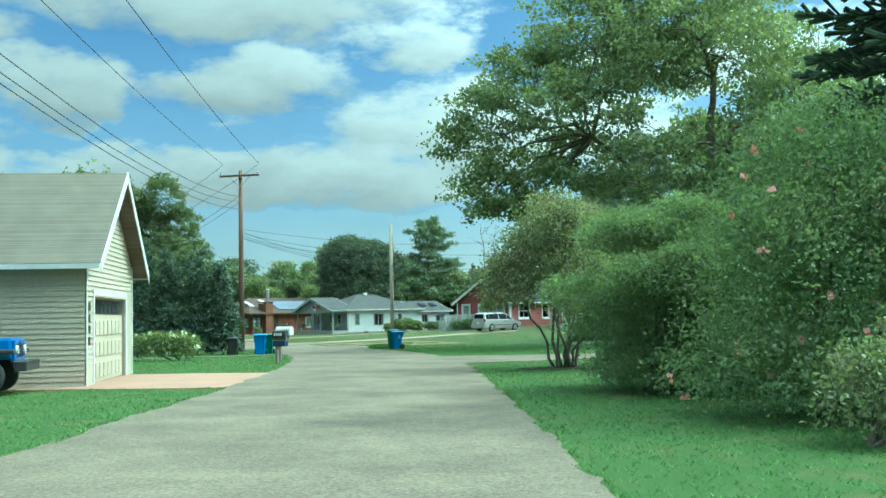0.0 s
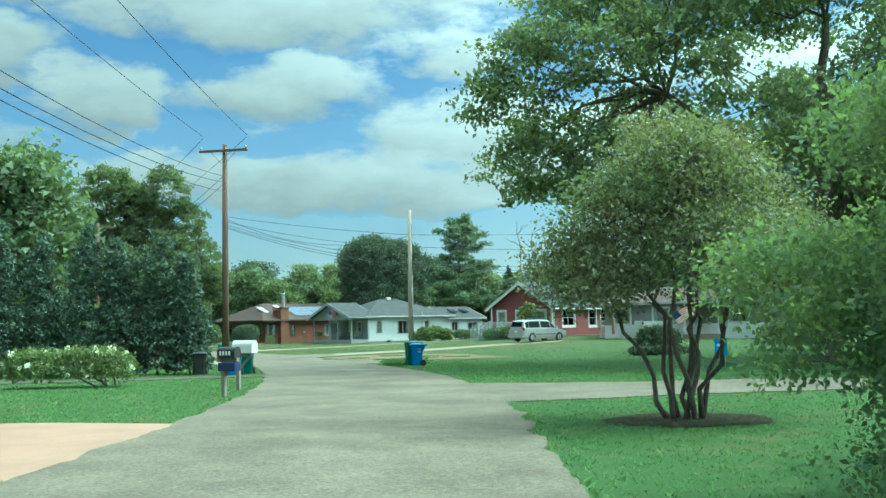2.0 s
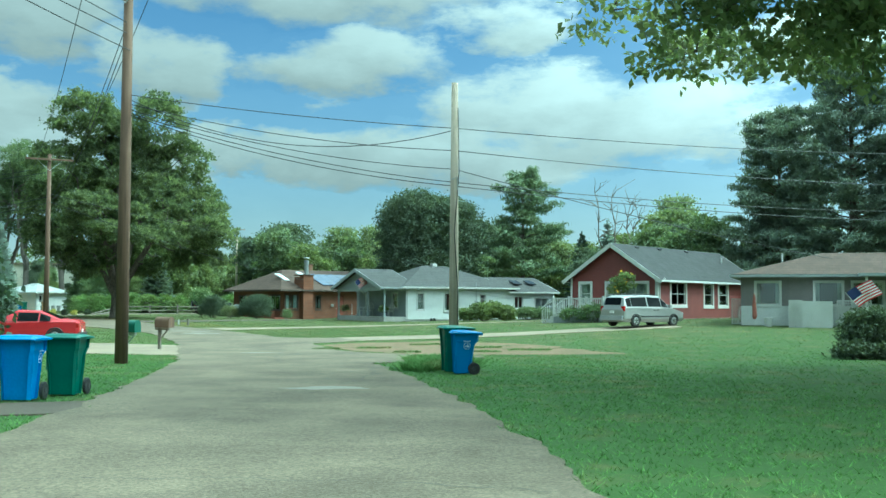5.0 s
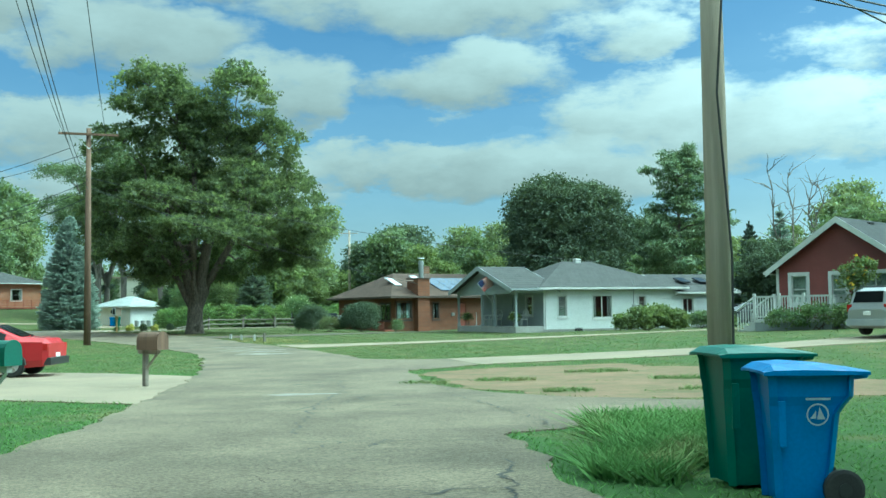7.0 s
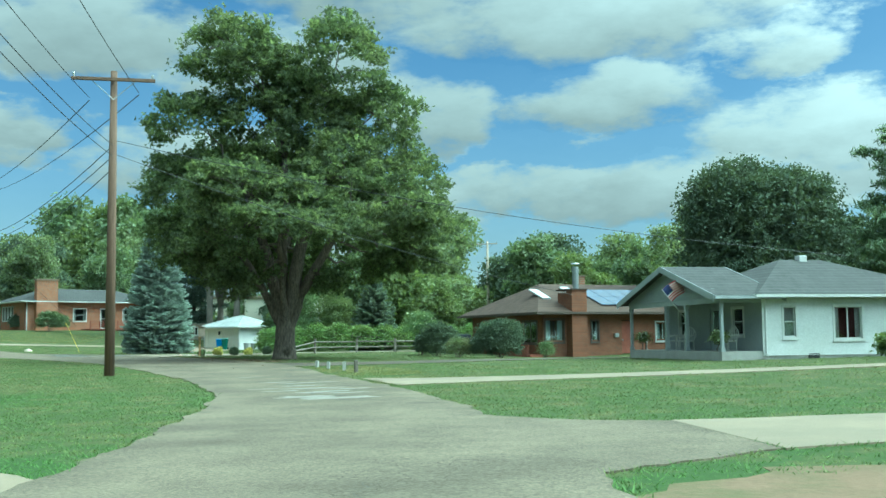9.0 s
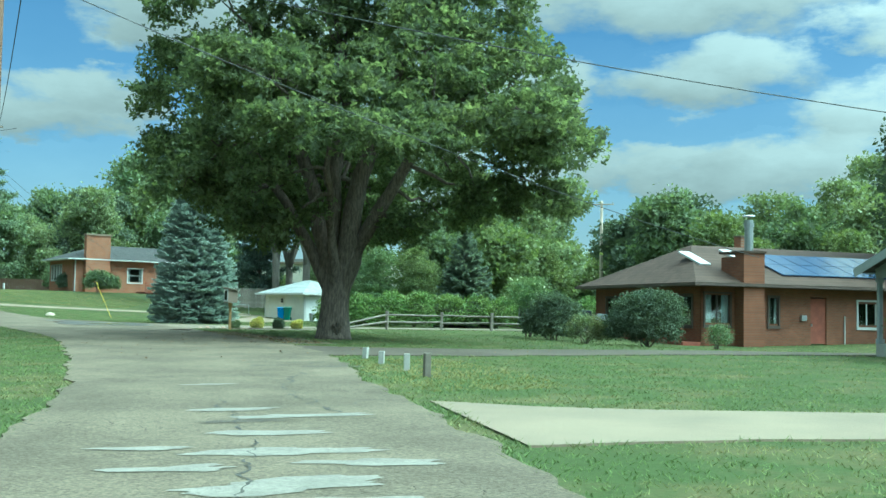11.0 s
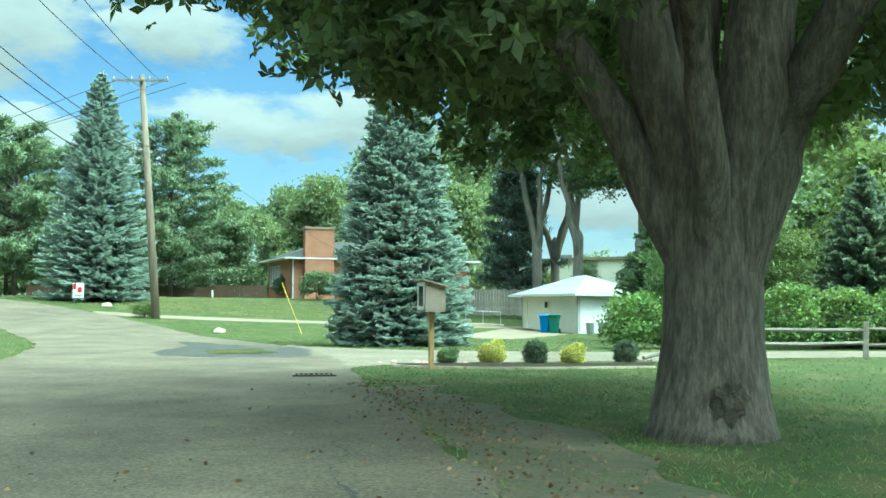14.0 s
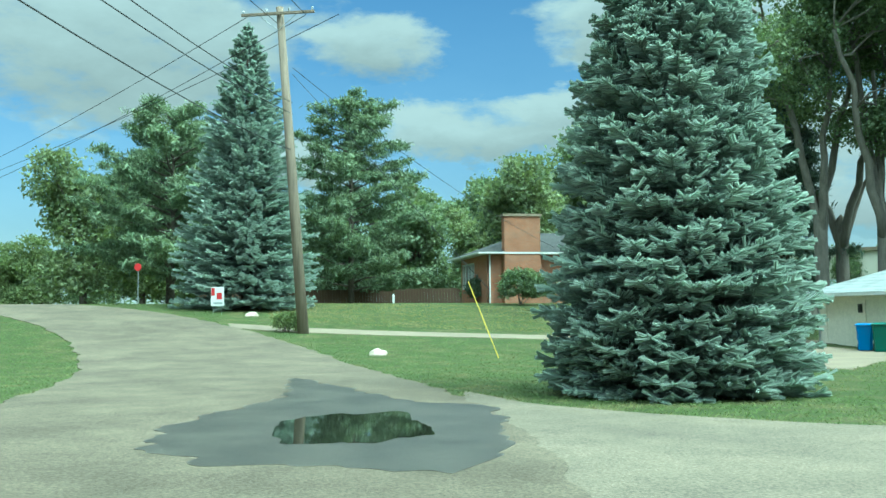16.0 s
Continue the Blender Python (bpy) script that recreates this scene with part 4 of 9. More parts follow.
def window(house, origin, turn, u0, u1, v0, v1, trim=TRIM, cross=1, bars=0, frame_w=0.09, curtain=0.0, name="window", deep=0.14):
    """A framed window in an opening: casing, sash bars, sill, pane and what hangs behind it."""
    m = pose(*origin, 0, 0, turn) @ pose(u0, 0, v0)
    w, h = u1 - u0, v1 - v0
    f, s = frame_w, 0.035
    win = part(name, ring(-f, w + f, -f, h + f, f, -0.052, 0.03), trim, house, m=m)
    part("sash", ring(0, w, 0, h, s, 0.035, 0.08), trim, win)
    if cross:
        part("glazing_bar", boxed(s, w - s, 0.03, 0.075, h / 2 - 0.02, h / 2 + 0.02), trim, win)
    for k in range(bars):
        c = w * (k + 1) / (bars + 1)
        part("mullion", boxed(c - 0.025, c + 0.025, 0.028, 0.073, s, h - s), trim, win)
    part("pane", boxed(s, w - s, 0.052, 0.058, s, h - s), GLASS, win).visible_shadow = False
    part("sill", boxed(-f - 0.03, w + f + 0.03, -0.07, 0.02, -f - 0.04, -f), trim, win)
    if curtain:
        for a, b in ((0.02, curtain * w), (w - curtain * w, w - 0.02)):
            fold = [(a + (b - a) * k / 8, 0.095 + 0.03 * (k % 2)) for k in range(9)]
            fold += [(x, y + 0.01) for x, y in fold[::-1]]
            bm = bmesh.new()
            lo, hi = ([bm.verts.new((x, y, z)) for x, y in fold] for z in (0.02, h - 0.02))
            for k in range(18):
                bm.faces.new((lo[k], lo[(k + 1) % 18], hi[(k + 1) % 18], hi[k]))
            part("curtain", bm, CURTAIN, win)
    return win


def interior(house, x0, x1, y0, y1, z0, z1):
    """Floor and a dim middle wall, so that windows look into a room."""
    bm = bmesh.new()
    box(bm, x0 + 0.2, x1 - 0.2, y0 + 0.2, y1 - 0.2, z0 - 0.1, z0)
    box(bm, x0 + 0.2, x1 - 0.2, (y0 + y1) / 2 - 0.05, (y0 + y1) / 2 + 0.05, z0, z1)
    box(bm, x0 + 0.2, x1 - 0.2, y0 + 0.2, y1 - 0.2, z1 - 0.06, z1)
    return part("room_shell", bm, INSIDE, house)


def gable_roof(house, x0, x1, y0, y1, eave, rise, over, material, along="x", thick=0.12, trim=TRIM, gutters=True):
    """A ridged roof on a rectangle, with fascia and gutters."""
    t = Matrix.Identity(4) if along == "x" else Matrix(((0, 1, 0, 0), (1, 0, 0, 0), (0, 0, 1, 0), (0, 0, 0, 1)))
    a0, a1, b0, b1 = (x0, x1, y0, y1) if along == "x" else (y0, y1, x0, x1)
    mid, half = (b0 + b1) / 2, (b1 - b0) / 2
    low = eave - over * rise / half
    roofs = []
    for sg, nm in ((-1, "roof"), (1, "roof")):
        bm = bmesh.new()
        e = mid + sg * (half + over)
        cs = [(a0 - over, e, low + thick), (a1 + over, e, low + thick), (a1 + over, mid, eave + rise + thick), (a0 - over, mid, eave + rise + thick)]
        cs = [t @ Vector(c) for c in cs]
        if (cs[1] - cs[0]).cross(cs[2] - cs[0]).z < 0:
            cs = cs[::-1]
        slab(bm, cs, thick)
        roofs.append(part(nm, bm, material, house))
    for sg in (-1, 1):
        for a in (a0 - over - 0.025, a1 + over):
            bm = bmesh.new()
            cs = [(a, mid + sg * (half + over + 0.02), low + thick + 0.01), (a, mid, eave + rise + thick + 0.01), (a, mid, eave + rise - 0.14), (a, mid + sg * (half + over + 0.02), low - 0.14)]
            va = [bm.verts.new(t @ Vector(c)) for c in cs]
            vb = [bm.verts.new(t @ (Vector(c) + Vector((0.025, 0, 0)))) for c in cs]
            bm.faces.new(va), bm.faces.new(vb[::-1])
            for k in range(4):
                bm.faces.new((va[k], vb[k], vb[(k + 1) % 4], va[(k + 1) % 4]))
            bmesh.ops.recalc_face_normals(bm, faces=bm.faces)
            part("fascia", bm, trim, house)
    if gutters:
        for sg in (-1, 1):
            e = mid + sg * (half + over + 0.07)
            bm = bmesh.new()
            box(bm, a0 - over, a1 + over, e - 0.06, e + 0.06, low - 0.02, low + thick - 0.02)
            for v in bm.verts:
                v.co = t @ v.co
            bmesh.ops.recalc_face_normals(bm, faces=bm.faces)
            part("gutter", bm, trim, house)
    return roofs


def hip_roof(house, x0, x1, y0, y1, eave, rise, over, material, trim=TRIM, thick=0.12, inset=None):
    """A hipped roof on a rectangle, ridge along the longer side."""
    x0, x1, y0, y1 = x0 - over, x1 + over, y0 - over, y1 + over
    h = min(x1 - x0, y1 - y0) / 2 if inset is None else inset
    z0, z1 = eave, eave + rise
    if x1 - x0 >= y1 - y0:
        ym = (y0 + y1) / 2
        r0, r1 = (x0 + h, ym, z1), (x1 - h, ym, z1)
    else:
        xm = (x0 + x1) / 2
        r0, r1 = (xm, y0 + h, z1), (xm, y1 - h, z1)
    c = [(x0, y0, z0), (x1, y0, z0), (x1, y1, z0), (x0, y1, z0)]
    faces = [[c[0], c[1], r1, r0], [c[1], c[2], r1], [c[2], c[3], r0, r1], [c[3], c[0], r0]] if x1 - x0 >= y1 - y0 else [[c[0], c[1], r0], [c[1], c[2], r1, r0], [c[2], c[3], r1], [c[3], c[0], r0, r1]]
    for f in faces:
        part("roof", slab(bmesh.new(), [(p[0], p[1], p[2] + thick) for p in f], thick), material, house)
    for a in ((x0 - 0.1, x1 + 0.1, y0 - 0.1, y0), (x0 - 0.1, x1 + 0.1, y1, y1 + 0.1), (x0 - 0.1, x0, y0, y1), (x1, x1 + 0.1, y0, y1)):
        part("gutter", boxed(*a, z0 - 0.02, z0 + thick - 0.02), trim, house)
    part("soffit", boxed(x0, x1, y0, y1, z0 - 0.03, z0 - 0.004), trim, house)

# ---- ground and paving ----
def build_ground():
    xs = [-3000, -1500, -700, -350, -220] + [-180 + 2.5 * k for k in range(99)] + [90, 130, 250, 500, 1200, 3000]
    ys = [-3000, -1200, -500, -200, -90] + [-50 + 2.5 * k for k in range(127)] + [290, 340, 450, 700, 1300, 3000]
    verts = [(x, y, height(x, y)) for y in ys for x in xs]
    n = len(xs)
    faces = [(j * n + k, j * n + k + 1, (j + 1) * n + k + 1, (j + 1) * n + k) for j in range(len(ys) - 1) for k in range(n - 1)]
    return tagged(part("ground", raw_mesh("ground", verts, faces, GRASS, True), GRASS), "broad mown lawns of green grass with paler dry spots", "ground", kind="structure")


build_ground()
ROAD_R = [(1.5, -30), (1.4, 0), (1.28, 12.4), (1.0, 24), (0.8, 33), (-0.1, 42.6), (-1.6, 51.4), (-4.8, 63.8), (-7.6, 73), (-10.2, 80.5), (-14.6, 89.8), (-20.0, 98.0), (-25.0, 104.4), (-28.6, 109.8), (-33.9, 115.9), (-45.0, 125.7), (-51, 131.2), (-57.9, 136.0), (-65.8, 140.1), (-78.9, 145.6), (-92, 147.8), (-112, 147), (-140, 143)]
ROAD_L = [(-4.8, -30), (-4.9, 0), (-5.0, 12), (-5.0, 24), (-5.1, 32), (-5.9, 40.6), (-7.4, 50), (-10.0, 61), (-12.2, 69), (-16.0, 80), (-21.0, 91.5), (-27, 99.3), (-32.5, 105), (-37.5, 110), (-43, 115), (-53, 122), (-60, 127), (-67, 131.5), (-74, 135), (-84, 138.5), (-94, 140.2), (-112, 139.5), (-140, 135.5)]
strip("road", ROAD_R, ROAD_L, ASPHALT, 0.03, "worn pale grey asphalt street without markings", ragged=0.10, step=0.25, across=8)
strip("driveway", [(-0.6, 34.2), (3.4, 35.6), (5.1, 36.3), (12, 37.5), (26, 38.5)], [(-1.6, 43.0), (3.9, 41.5), (7.2, 42.2), (12, 42.2), (26, 43.2)], ASPHALT, 0.024, "cracked grey asphalt side driveway between lawns", ragged=0.12)
strip("driveway", [(-3.9, 23.8), (-7, 24.2), (-9.2, 24.6), (-16, 24.9)], [(-4.1, 30.4), (-7, 31.2), (-9.3, 31.4), (-9.6, 31.5)], SALMON, 0.024, "salmon pink paved driveway before the cream garage", ragged=0.05)
strip("driveway", [(-5.9, 66.4), (-3.9, 68.4), (-2.6, 70.2)], [(-10.8, 79.6), (-6.8, 72.8), (-2.8, 71.8)], ASPHALT, 0.022, "broken asphalt driveway apron at the street", ragged=0.15)
strip("driveway", [(-8.9, 83.4), (-7.8, 84.2), (-5.4, 84.9), (-1.84, 86.3), (0.6, 88.2), (3.5, 89.2), (6.4, 90.8)], [(-10.6, 86.9), (-7.6, 88.0), (-5.1, 88.5), (-1.5, 89.6), (1.1, 91.2), (3.5, 92.6), (6.2, 94.0)], CONCRETE, 0.026, "pale concrete driveway leading to the red house", ragged=0.04)
strip("driveway", [(-11.4, 80.2), (-10.2, 81.6), (-8.95, 83.45)], [(-16.6, 91.0), (-13.6, 87.4), (-10.5, 86.8)], ASPHALT, 0.022, "asphalt apron between street and concrete driveway", ragged=0.12)
strip("walkway", [(-19.2, 97.3), (-17.4, 98.8), (-10.4, 102.2), (-2, 106.4), (4, 109)], [(-22.0, 101.0), (-19.2, 101.0), (-10.9, 104.4), (-2.8, 108.4), (3, 111)], CONCRETE, 0.026, "pale concrete walk across the lawn to the porch", ragged=0.04)
strip("driveway", [(-30.2, 110.4), (-28.6, 111.3), (-26.9, 112.2), (-24.1, 114.7), (-21.3, 118.3), (-13, 124.5)], [(-35.4, 115.2), (-32.6, 114.8), (-30.0, 115.4), (-27.0, 116.9), (-21.5, 122.3), (-14, 128.6)], DARKASPHALT, 0.024, "dark asphalt driveway crossing the lawn to the brown house", ragged=0.14)
strip("side_road", [(-46.4, 125.2), (-47.6, 129.0), (-46.2, 131.6), (-43.9, 134.4), (-41.4, 138.8), (-37, 143.5), (-28, 148.5), (-10, 156)], [(-60, 137.5), (-56, 135.9), (-50.8, 136.8), (-46.2, 139.6), (-43.5, 143.2), (-38.5, 148.5), (-30, 153.2), (-12, 161)], LANE, 0.024, "pale worn asphalt side lane branching from the street", ragged=0.08)
strip("driveway", [(-86.5, 146.6), (-82.7, 148.3), (-76.1, 154.8), (-70.5, 160.5), (-66.5, 164.8)], [(-88.8, 147.6), (-83.8, 150.2), (-77.3, 156.4), (-72.0, 162.2), (-68, 166.5)], CONCRETE, 0.024, "narrow pale concrete path along the raised lawn", ragged=0.04)
strip("driveway", [(-58.5, 149.8), (-62.3, 160.8)], [(-63.5, 150.5), (-68.5, 163.4)], CONCRETE, 0.022, "pale concrete pad before the white garage", ragged=0.05, curved=False)
strip("driveway", [(-11.0, 70.4), (-18, 72), (-30, 73.5)], [(-14.2, 78.6), (-20, 81.6), (-32, 83)], CONCRETE, 0.022, "pale gravelly driveway with a parked red car", ragged=0.15)
strip("driveway", [(-7.6, 50.8), (-13, 48.4), (-26, 45.2)], [(-8.0, 53.0), (-13, 50.4), (-26, 47.6)], DARKASPHALT, 0.022, "grey asphalt driveway before the evergreen row", ragged=0.1)
strip("bare_earth", [(-4.9, 72.2), (-8.0, 74.6), (-9.9, 79.6), (-8.9, 81.9)], [(2.2, 73.0), (0.6, 76.2), (-1.6, 80.4), (-5.4, 82.9)], DIRT, 0.008, "patch of bare brown earth with thin grass", ragged=0.4, kind="structure")
strip("leaf_litter", [(-33.9, 115.7), (-38.2, 119.5), (-43, 123.8)], [(-32.8, 117.0), (-37.2, 120.9), (-42.3, 124.8)], LITTER, 0.008, "brown fallen leaves along the lawn edge", ragged=0.3, kind="structure")
blob("mulch_bed", 3.5, 30.1, 1.4, 1.15, 10, MULCH, 0.02, "dark mulch ring round a many-stemmed small tree", 0.12)
strip("mulch_bed", [(-47.5, 129.7), (-46.5, 130.6), (-45.2, 131.5), (-44.0, 132.6), (-42.9, 134.1)], [(-46.9, 128.9), (-46.0, 128.9), (-44.84, 129.3), (-43.34, 130.45), (-42.0, 132.2)], MULCH, 0.034, "dark mulch bed edging the lawn corner", ragged=0.08)
strip("bed_edging", [(-46.85, 128.84), (-45.98, 128.84), (-44.8, 129.24), (-43.3, 130.39), (-41.95, 132.15)], [(-46.82, 128.75), (-45.95, 128.75), (-44.75, 129.16), (-43.23, 130.32), (-41.87, 132.09)], STONE, 0.05, "thin pale stone edging along the mulch bed", ragged=0.01, across=2)
for k, (x, y, rx, ry, turn) in enumerate(((-4.9, 56.3, 0.85, 0.35, 20), (-10.6, 73.0, 0.8, 0.25, 15), (-19.5, 92.5, 0.75, 0.42, 35), (-18.5, 92.3, 0.85, 0.40, 30), (-20.1, 94.3, 0.85, 0.30, 45), (-21.0, 95.8, 0.8, 0.25, 40), (-20.0, 95.6, 0.55, 0.2, 30), (-21.9, 96.9, 0.6, 0.2, 35), (-22.5, 98.4, 0.8, 0.22, 42), (-21.2, 94.6, 0.5, 0.16, 40), (-19.2, 94.0, 0.55, 0.18, 30), (-23.6, 98.6, 0.6, 0.18, 48), (-22.2, 95.4, 0.45, 0.14, 40), (-26.2, 101.6, 0.4, 0.13, 45))):
    blob("road_patch", x, y, rx, ry, turn, PATCH, 0.0355 + 0.0002 * k, "pale broken patch in the asphalt", 0.38, seed=k, n=44)
for k, (x, y, rx, ry, turn) in enumerate(((-26.99, 106.71, 0.55, 0.3, 40), (-19.0, 92.9, 0.35, 0.1, 30), (-18.1, 91.7, 0.4, 0.12, 25), (-22.8, 97.6, 0.5, 0.12, 40), (-28.2, 106.2, 0.4, 0.14, 50))):
    blob("pothole", x, y, rx, ry, turn, MUD, 0.0345 + 0.0002 * k, "shallow pothole filled with brown grit", 0.6, seed=20 + k, n=36, category="pothole")


def crack(points, width, seed):
    """A dark irregular crack in the asphalt."""
    pts = smoothed(points, 2)
    pts = resampled(pts, max(6, int(sum((b - a).length for a, b in zip(pts, pts[1:])) / 0.07)))
    bm, rows = bmesh.new(), []
    for k, p in enumerate(pts):
        d = (pts[min(k + 1, len(pts) - 1)] - pts[max(0, k - 1)]).normalized()
        s = Vector((-d.y, d.x))
        q = p + s * (0.16 * noise.noise((p.x * 2.2, p.y * 2.2, seed)) + 0.09 * noise.noise((p.x * 8, p.y * 8, seed)))
        w = 0.3 * width * max(0.1, 0.7 + 1.1 * noise.noise((p.x * 4, p.y * 4, seed + 5))) * min(1, (k + 0.5) / 3, (len(pts) - k - 0.5) / 3)
        rows.append([bm.verts.new((*(q + s * w * e), height(q.x, q.y) + 0.0365)) for e in (-0.5, 0.5)])
    for a, b in zip(rows, rows[1:]):
        bm.faces.new((a[0], b[0], b[1], a[1]))
    for f in bm.faces:
        f.normal_update()
        if f.normal.z < 0:
            f.normal_flip()
    return tagged(part("road_crack", bm, CRACK), "dark crack running through the worn asphalt", "crack", kind="structure")


for k, (pts, w) in enumerate((
    ([(-7.6, 72.9), (-6.7, 71.0), (-5.7, 68.8), (-5.0, 66.9)], 0.14), ([(-9.6, 79.6), (-8.6, 76.4), (-7.7, 73.2)], 0.07),
    ([(-4.6, 15.5), (-2.0, 15.2), (0.9, 15.6)], 0.05), ([(-4.5, 20.5), (-1.5, 20.9), (0.8, 20.4)], 0.04), ([(-5.2, 35.6), (-3.4, 36.6), (-3.0, 38.5), (-1.2, 37.0)], 0.06),
    ([(-4.6, 31.0), (-1.0, 31.6), (0.6, 31.2)], 0.05), ([(-6.4, 45), (-3.5, 45.6), (-0.9, 45.2)], 0.06), ([(-4.9, 57.2), (-4.7, 60.5), (-5.3, 64)], 0.16), ([(-6.4, 53.5), (-4.2, 54.0), (-2.6, 53.6)], 0.05),
    ([(-8.2, 66), (-9.6, 70.5), (-9.9, 74), (-11.2, 77)], 0.13), ([(-8.9, 71.6), (-9.4, 72.6), (-8.6, 73.0)], 0.22), ([(-12.0, 70.6), (-10.6, 75.6), (-12.6, 80)], 0.06),
    ([(-29.2, 108.9), (-31.0, 111.1), (-33.4, 113.5), (-36.4, 116.6), (-39.7, 119.8)], 0.11), ([(-27.3, 104), (-28.9, 107), (-31.6, 108.4)], 0.07), ([(-19.6, 93), (-21.6, 96.3), (-24.6, 99.6)], 0.12), ([(-22, 98.6), (-25.2, 102.0), (-26.5, 105)], 0.14),
    ([(1.2, 36.2), (1.8, 38.4), (0.4, 41.5)], 0.05), ([(2.2, 38.6), (6, 38.0), (10, 39.6)], 0.05), ([(-45.5, 122.0), (-47.0, 124.8), (-51, 127.2)], 0.06),
)):
    crack(pts, w, k * 3.7)
# broken spots where cracks crowd together
rng = np.random.default_rng(18)
for x, y, r, n in ((-6.2, 60.6, 0.75, 9), (-5.2, 59.3, 0.5, 5), (-9.3, 71.4, 0.8, 7), (-7.3, 65.4, 0.6, 6), (-11.9, 77.0, 0.9, 9), (-11.4, 75.2, 0.7, 6), (-9.0, 70.2, 0.4, 3), (-28.9, 107.6, 0.6, 6), (-30.4, 110.4, 0.5, 4), (-27.5, 107.8, 0.6, 5)):
    for k in range(n):
        a, l = rng.uniform(0, 6.3), rng.uniform(0.3, 0.9) * r
        c = Vector((x + rng.normal() * r * 0.6, y + rng.normal() * r * 0.6))
        e = Vector((math.cos(a), math.sin(a))) * l
        side_step = Vector((-e.y, e.x)) * rng.uniform(-0.4, 0.4)
        crack([tuple(c - e), tuple(c + side_step), tuple(c + e)], rng.uniform(0.07, 0.16), 300 + k + x)
# the finer net of cracks over the worn stretches
rng = np.random.default_rng(8)
mid = [(p + q) / 2 for p, q in zip(resampled(smoothed(ROAD_R), 200), resampled(smoothed(ROAD_L), 200))]
for k in range(34):
    i = int(rng.uniform(40, 128))
    d = (mid[i + 1] - mid[i]).normalized()
    n = Vector((-d.y, d.x))
    p = mid[i] + n * rng.uniform(-2.2, 2.2)
    if k % 3:
        pts = [p - n * rng.uniform(0.5, 1.6) + d * rng.normal() * 0.4, p + d * rng.normal() * 0.3, p + n * rng.uniform(0.5, 1.6) + d * rng.normal() * 0.4]
    else:
        pts = [p - d * rng.uniform(1, 3), p + n * rng.normal() * 0.3, p + d * rng.uniform(1, 3) + n * rng.normal() * 0.4]
    crack([tuple(q) for q in pts], rng.uniform(0.03, 0.07), 100 + k)
strip("wet_asphalt", [(-51.6, 130.0), (-55.3, 128.2), (-58.4, 130.4), (-59.8, 132.6), (-62.4, 134.9), (-66.2, 137.2)], [(-52.3, 131.4), (-54.6, 133.6), (-57.0, 135.4), (-58.6, 135.0), (-61.5, 136.0), (-66.4, 137.5)], WET, 0.034, "dark wet asphalt round the puddle", ragged=0.22, step=0.12)
blob("puddle", -55.9, 132.0, 1.05, 2.1, 54, PUDDLE, 0.038, "shallow still puddle reflecting trees and sky", 0.25, n=64, seed=3)
blob("manhole_cover", -48.8, 126.7, 0.42, 0.42, 0, IRON, 0.037, "round iron manhole cover set in the street", 0.0)


def storm_drain(x, y, turn):
    d = thing("storm_drain", on_ground(x, y, turn, 0.03), "rusty iron storm drain grate at the street edge", "drain")
    bm = bmesh.new()
    for a in ((-0.42, 0.42, -0.30, -0.24), (-0.42, 0.42, 0.24, 0.30), (-0.42, -0.36, -0.24, 0.24), (0.36, 0.42, -0.24, 0.24)):
        box(bm, *a, 0, 0.03)
    part("grate_frame", bm, IRON, d)
    # flat dark sheet below the bars; the hole's shade is put into its colour
    part("grate_dark_sheet", boxed(-0.36, 0.36, -0.24, 0.24, 0.002, 0.006), CRACK, d)
    bar = mesh_of(boxed(-0.02, 0.02, -0.24, 0.24, 0.008, 0.026), "grate_bar", IRON)
    for k in range(7):
        part("grate_bar", bar, IRON, d, m=pose(-0.3 + 0.1 * k, 0, 0))
    return d


storm_drain(-45.6, 125.1, 48)

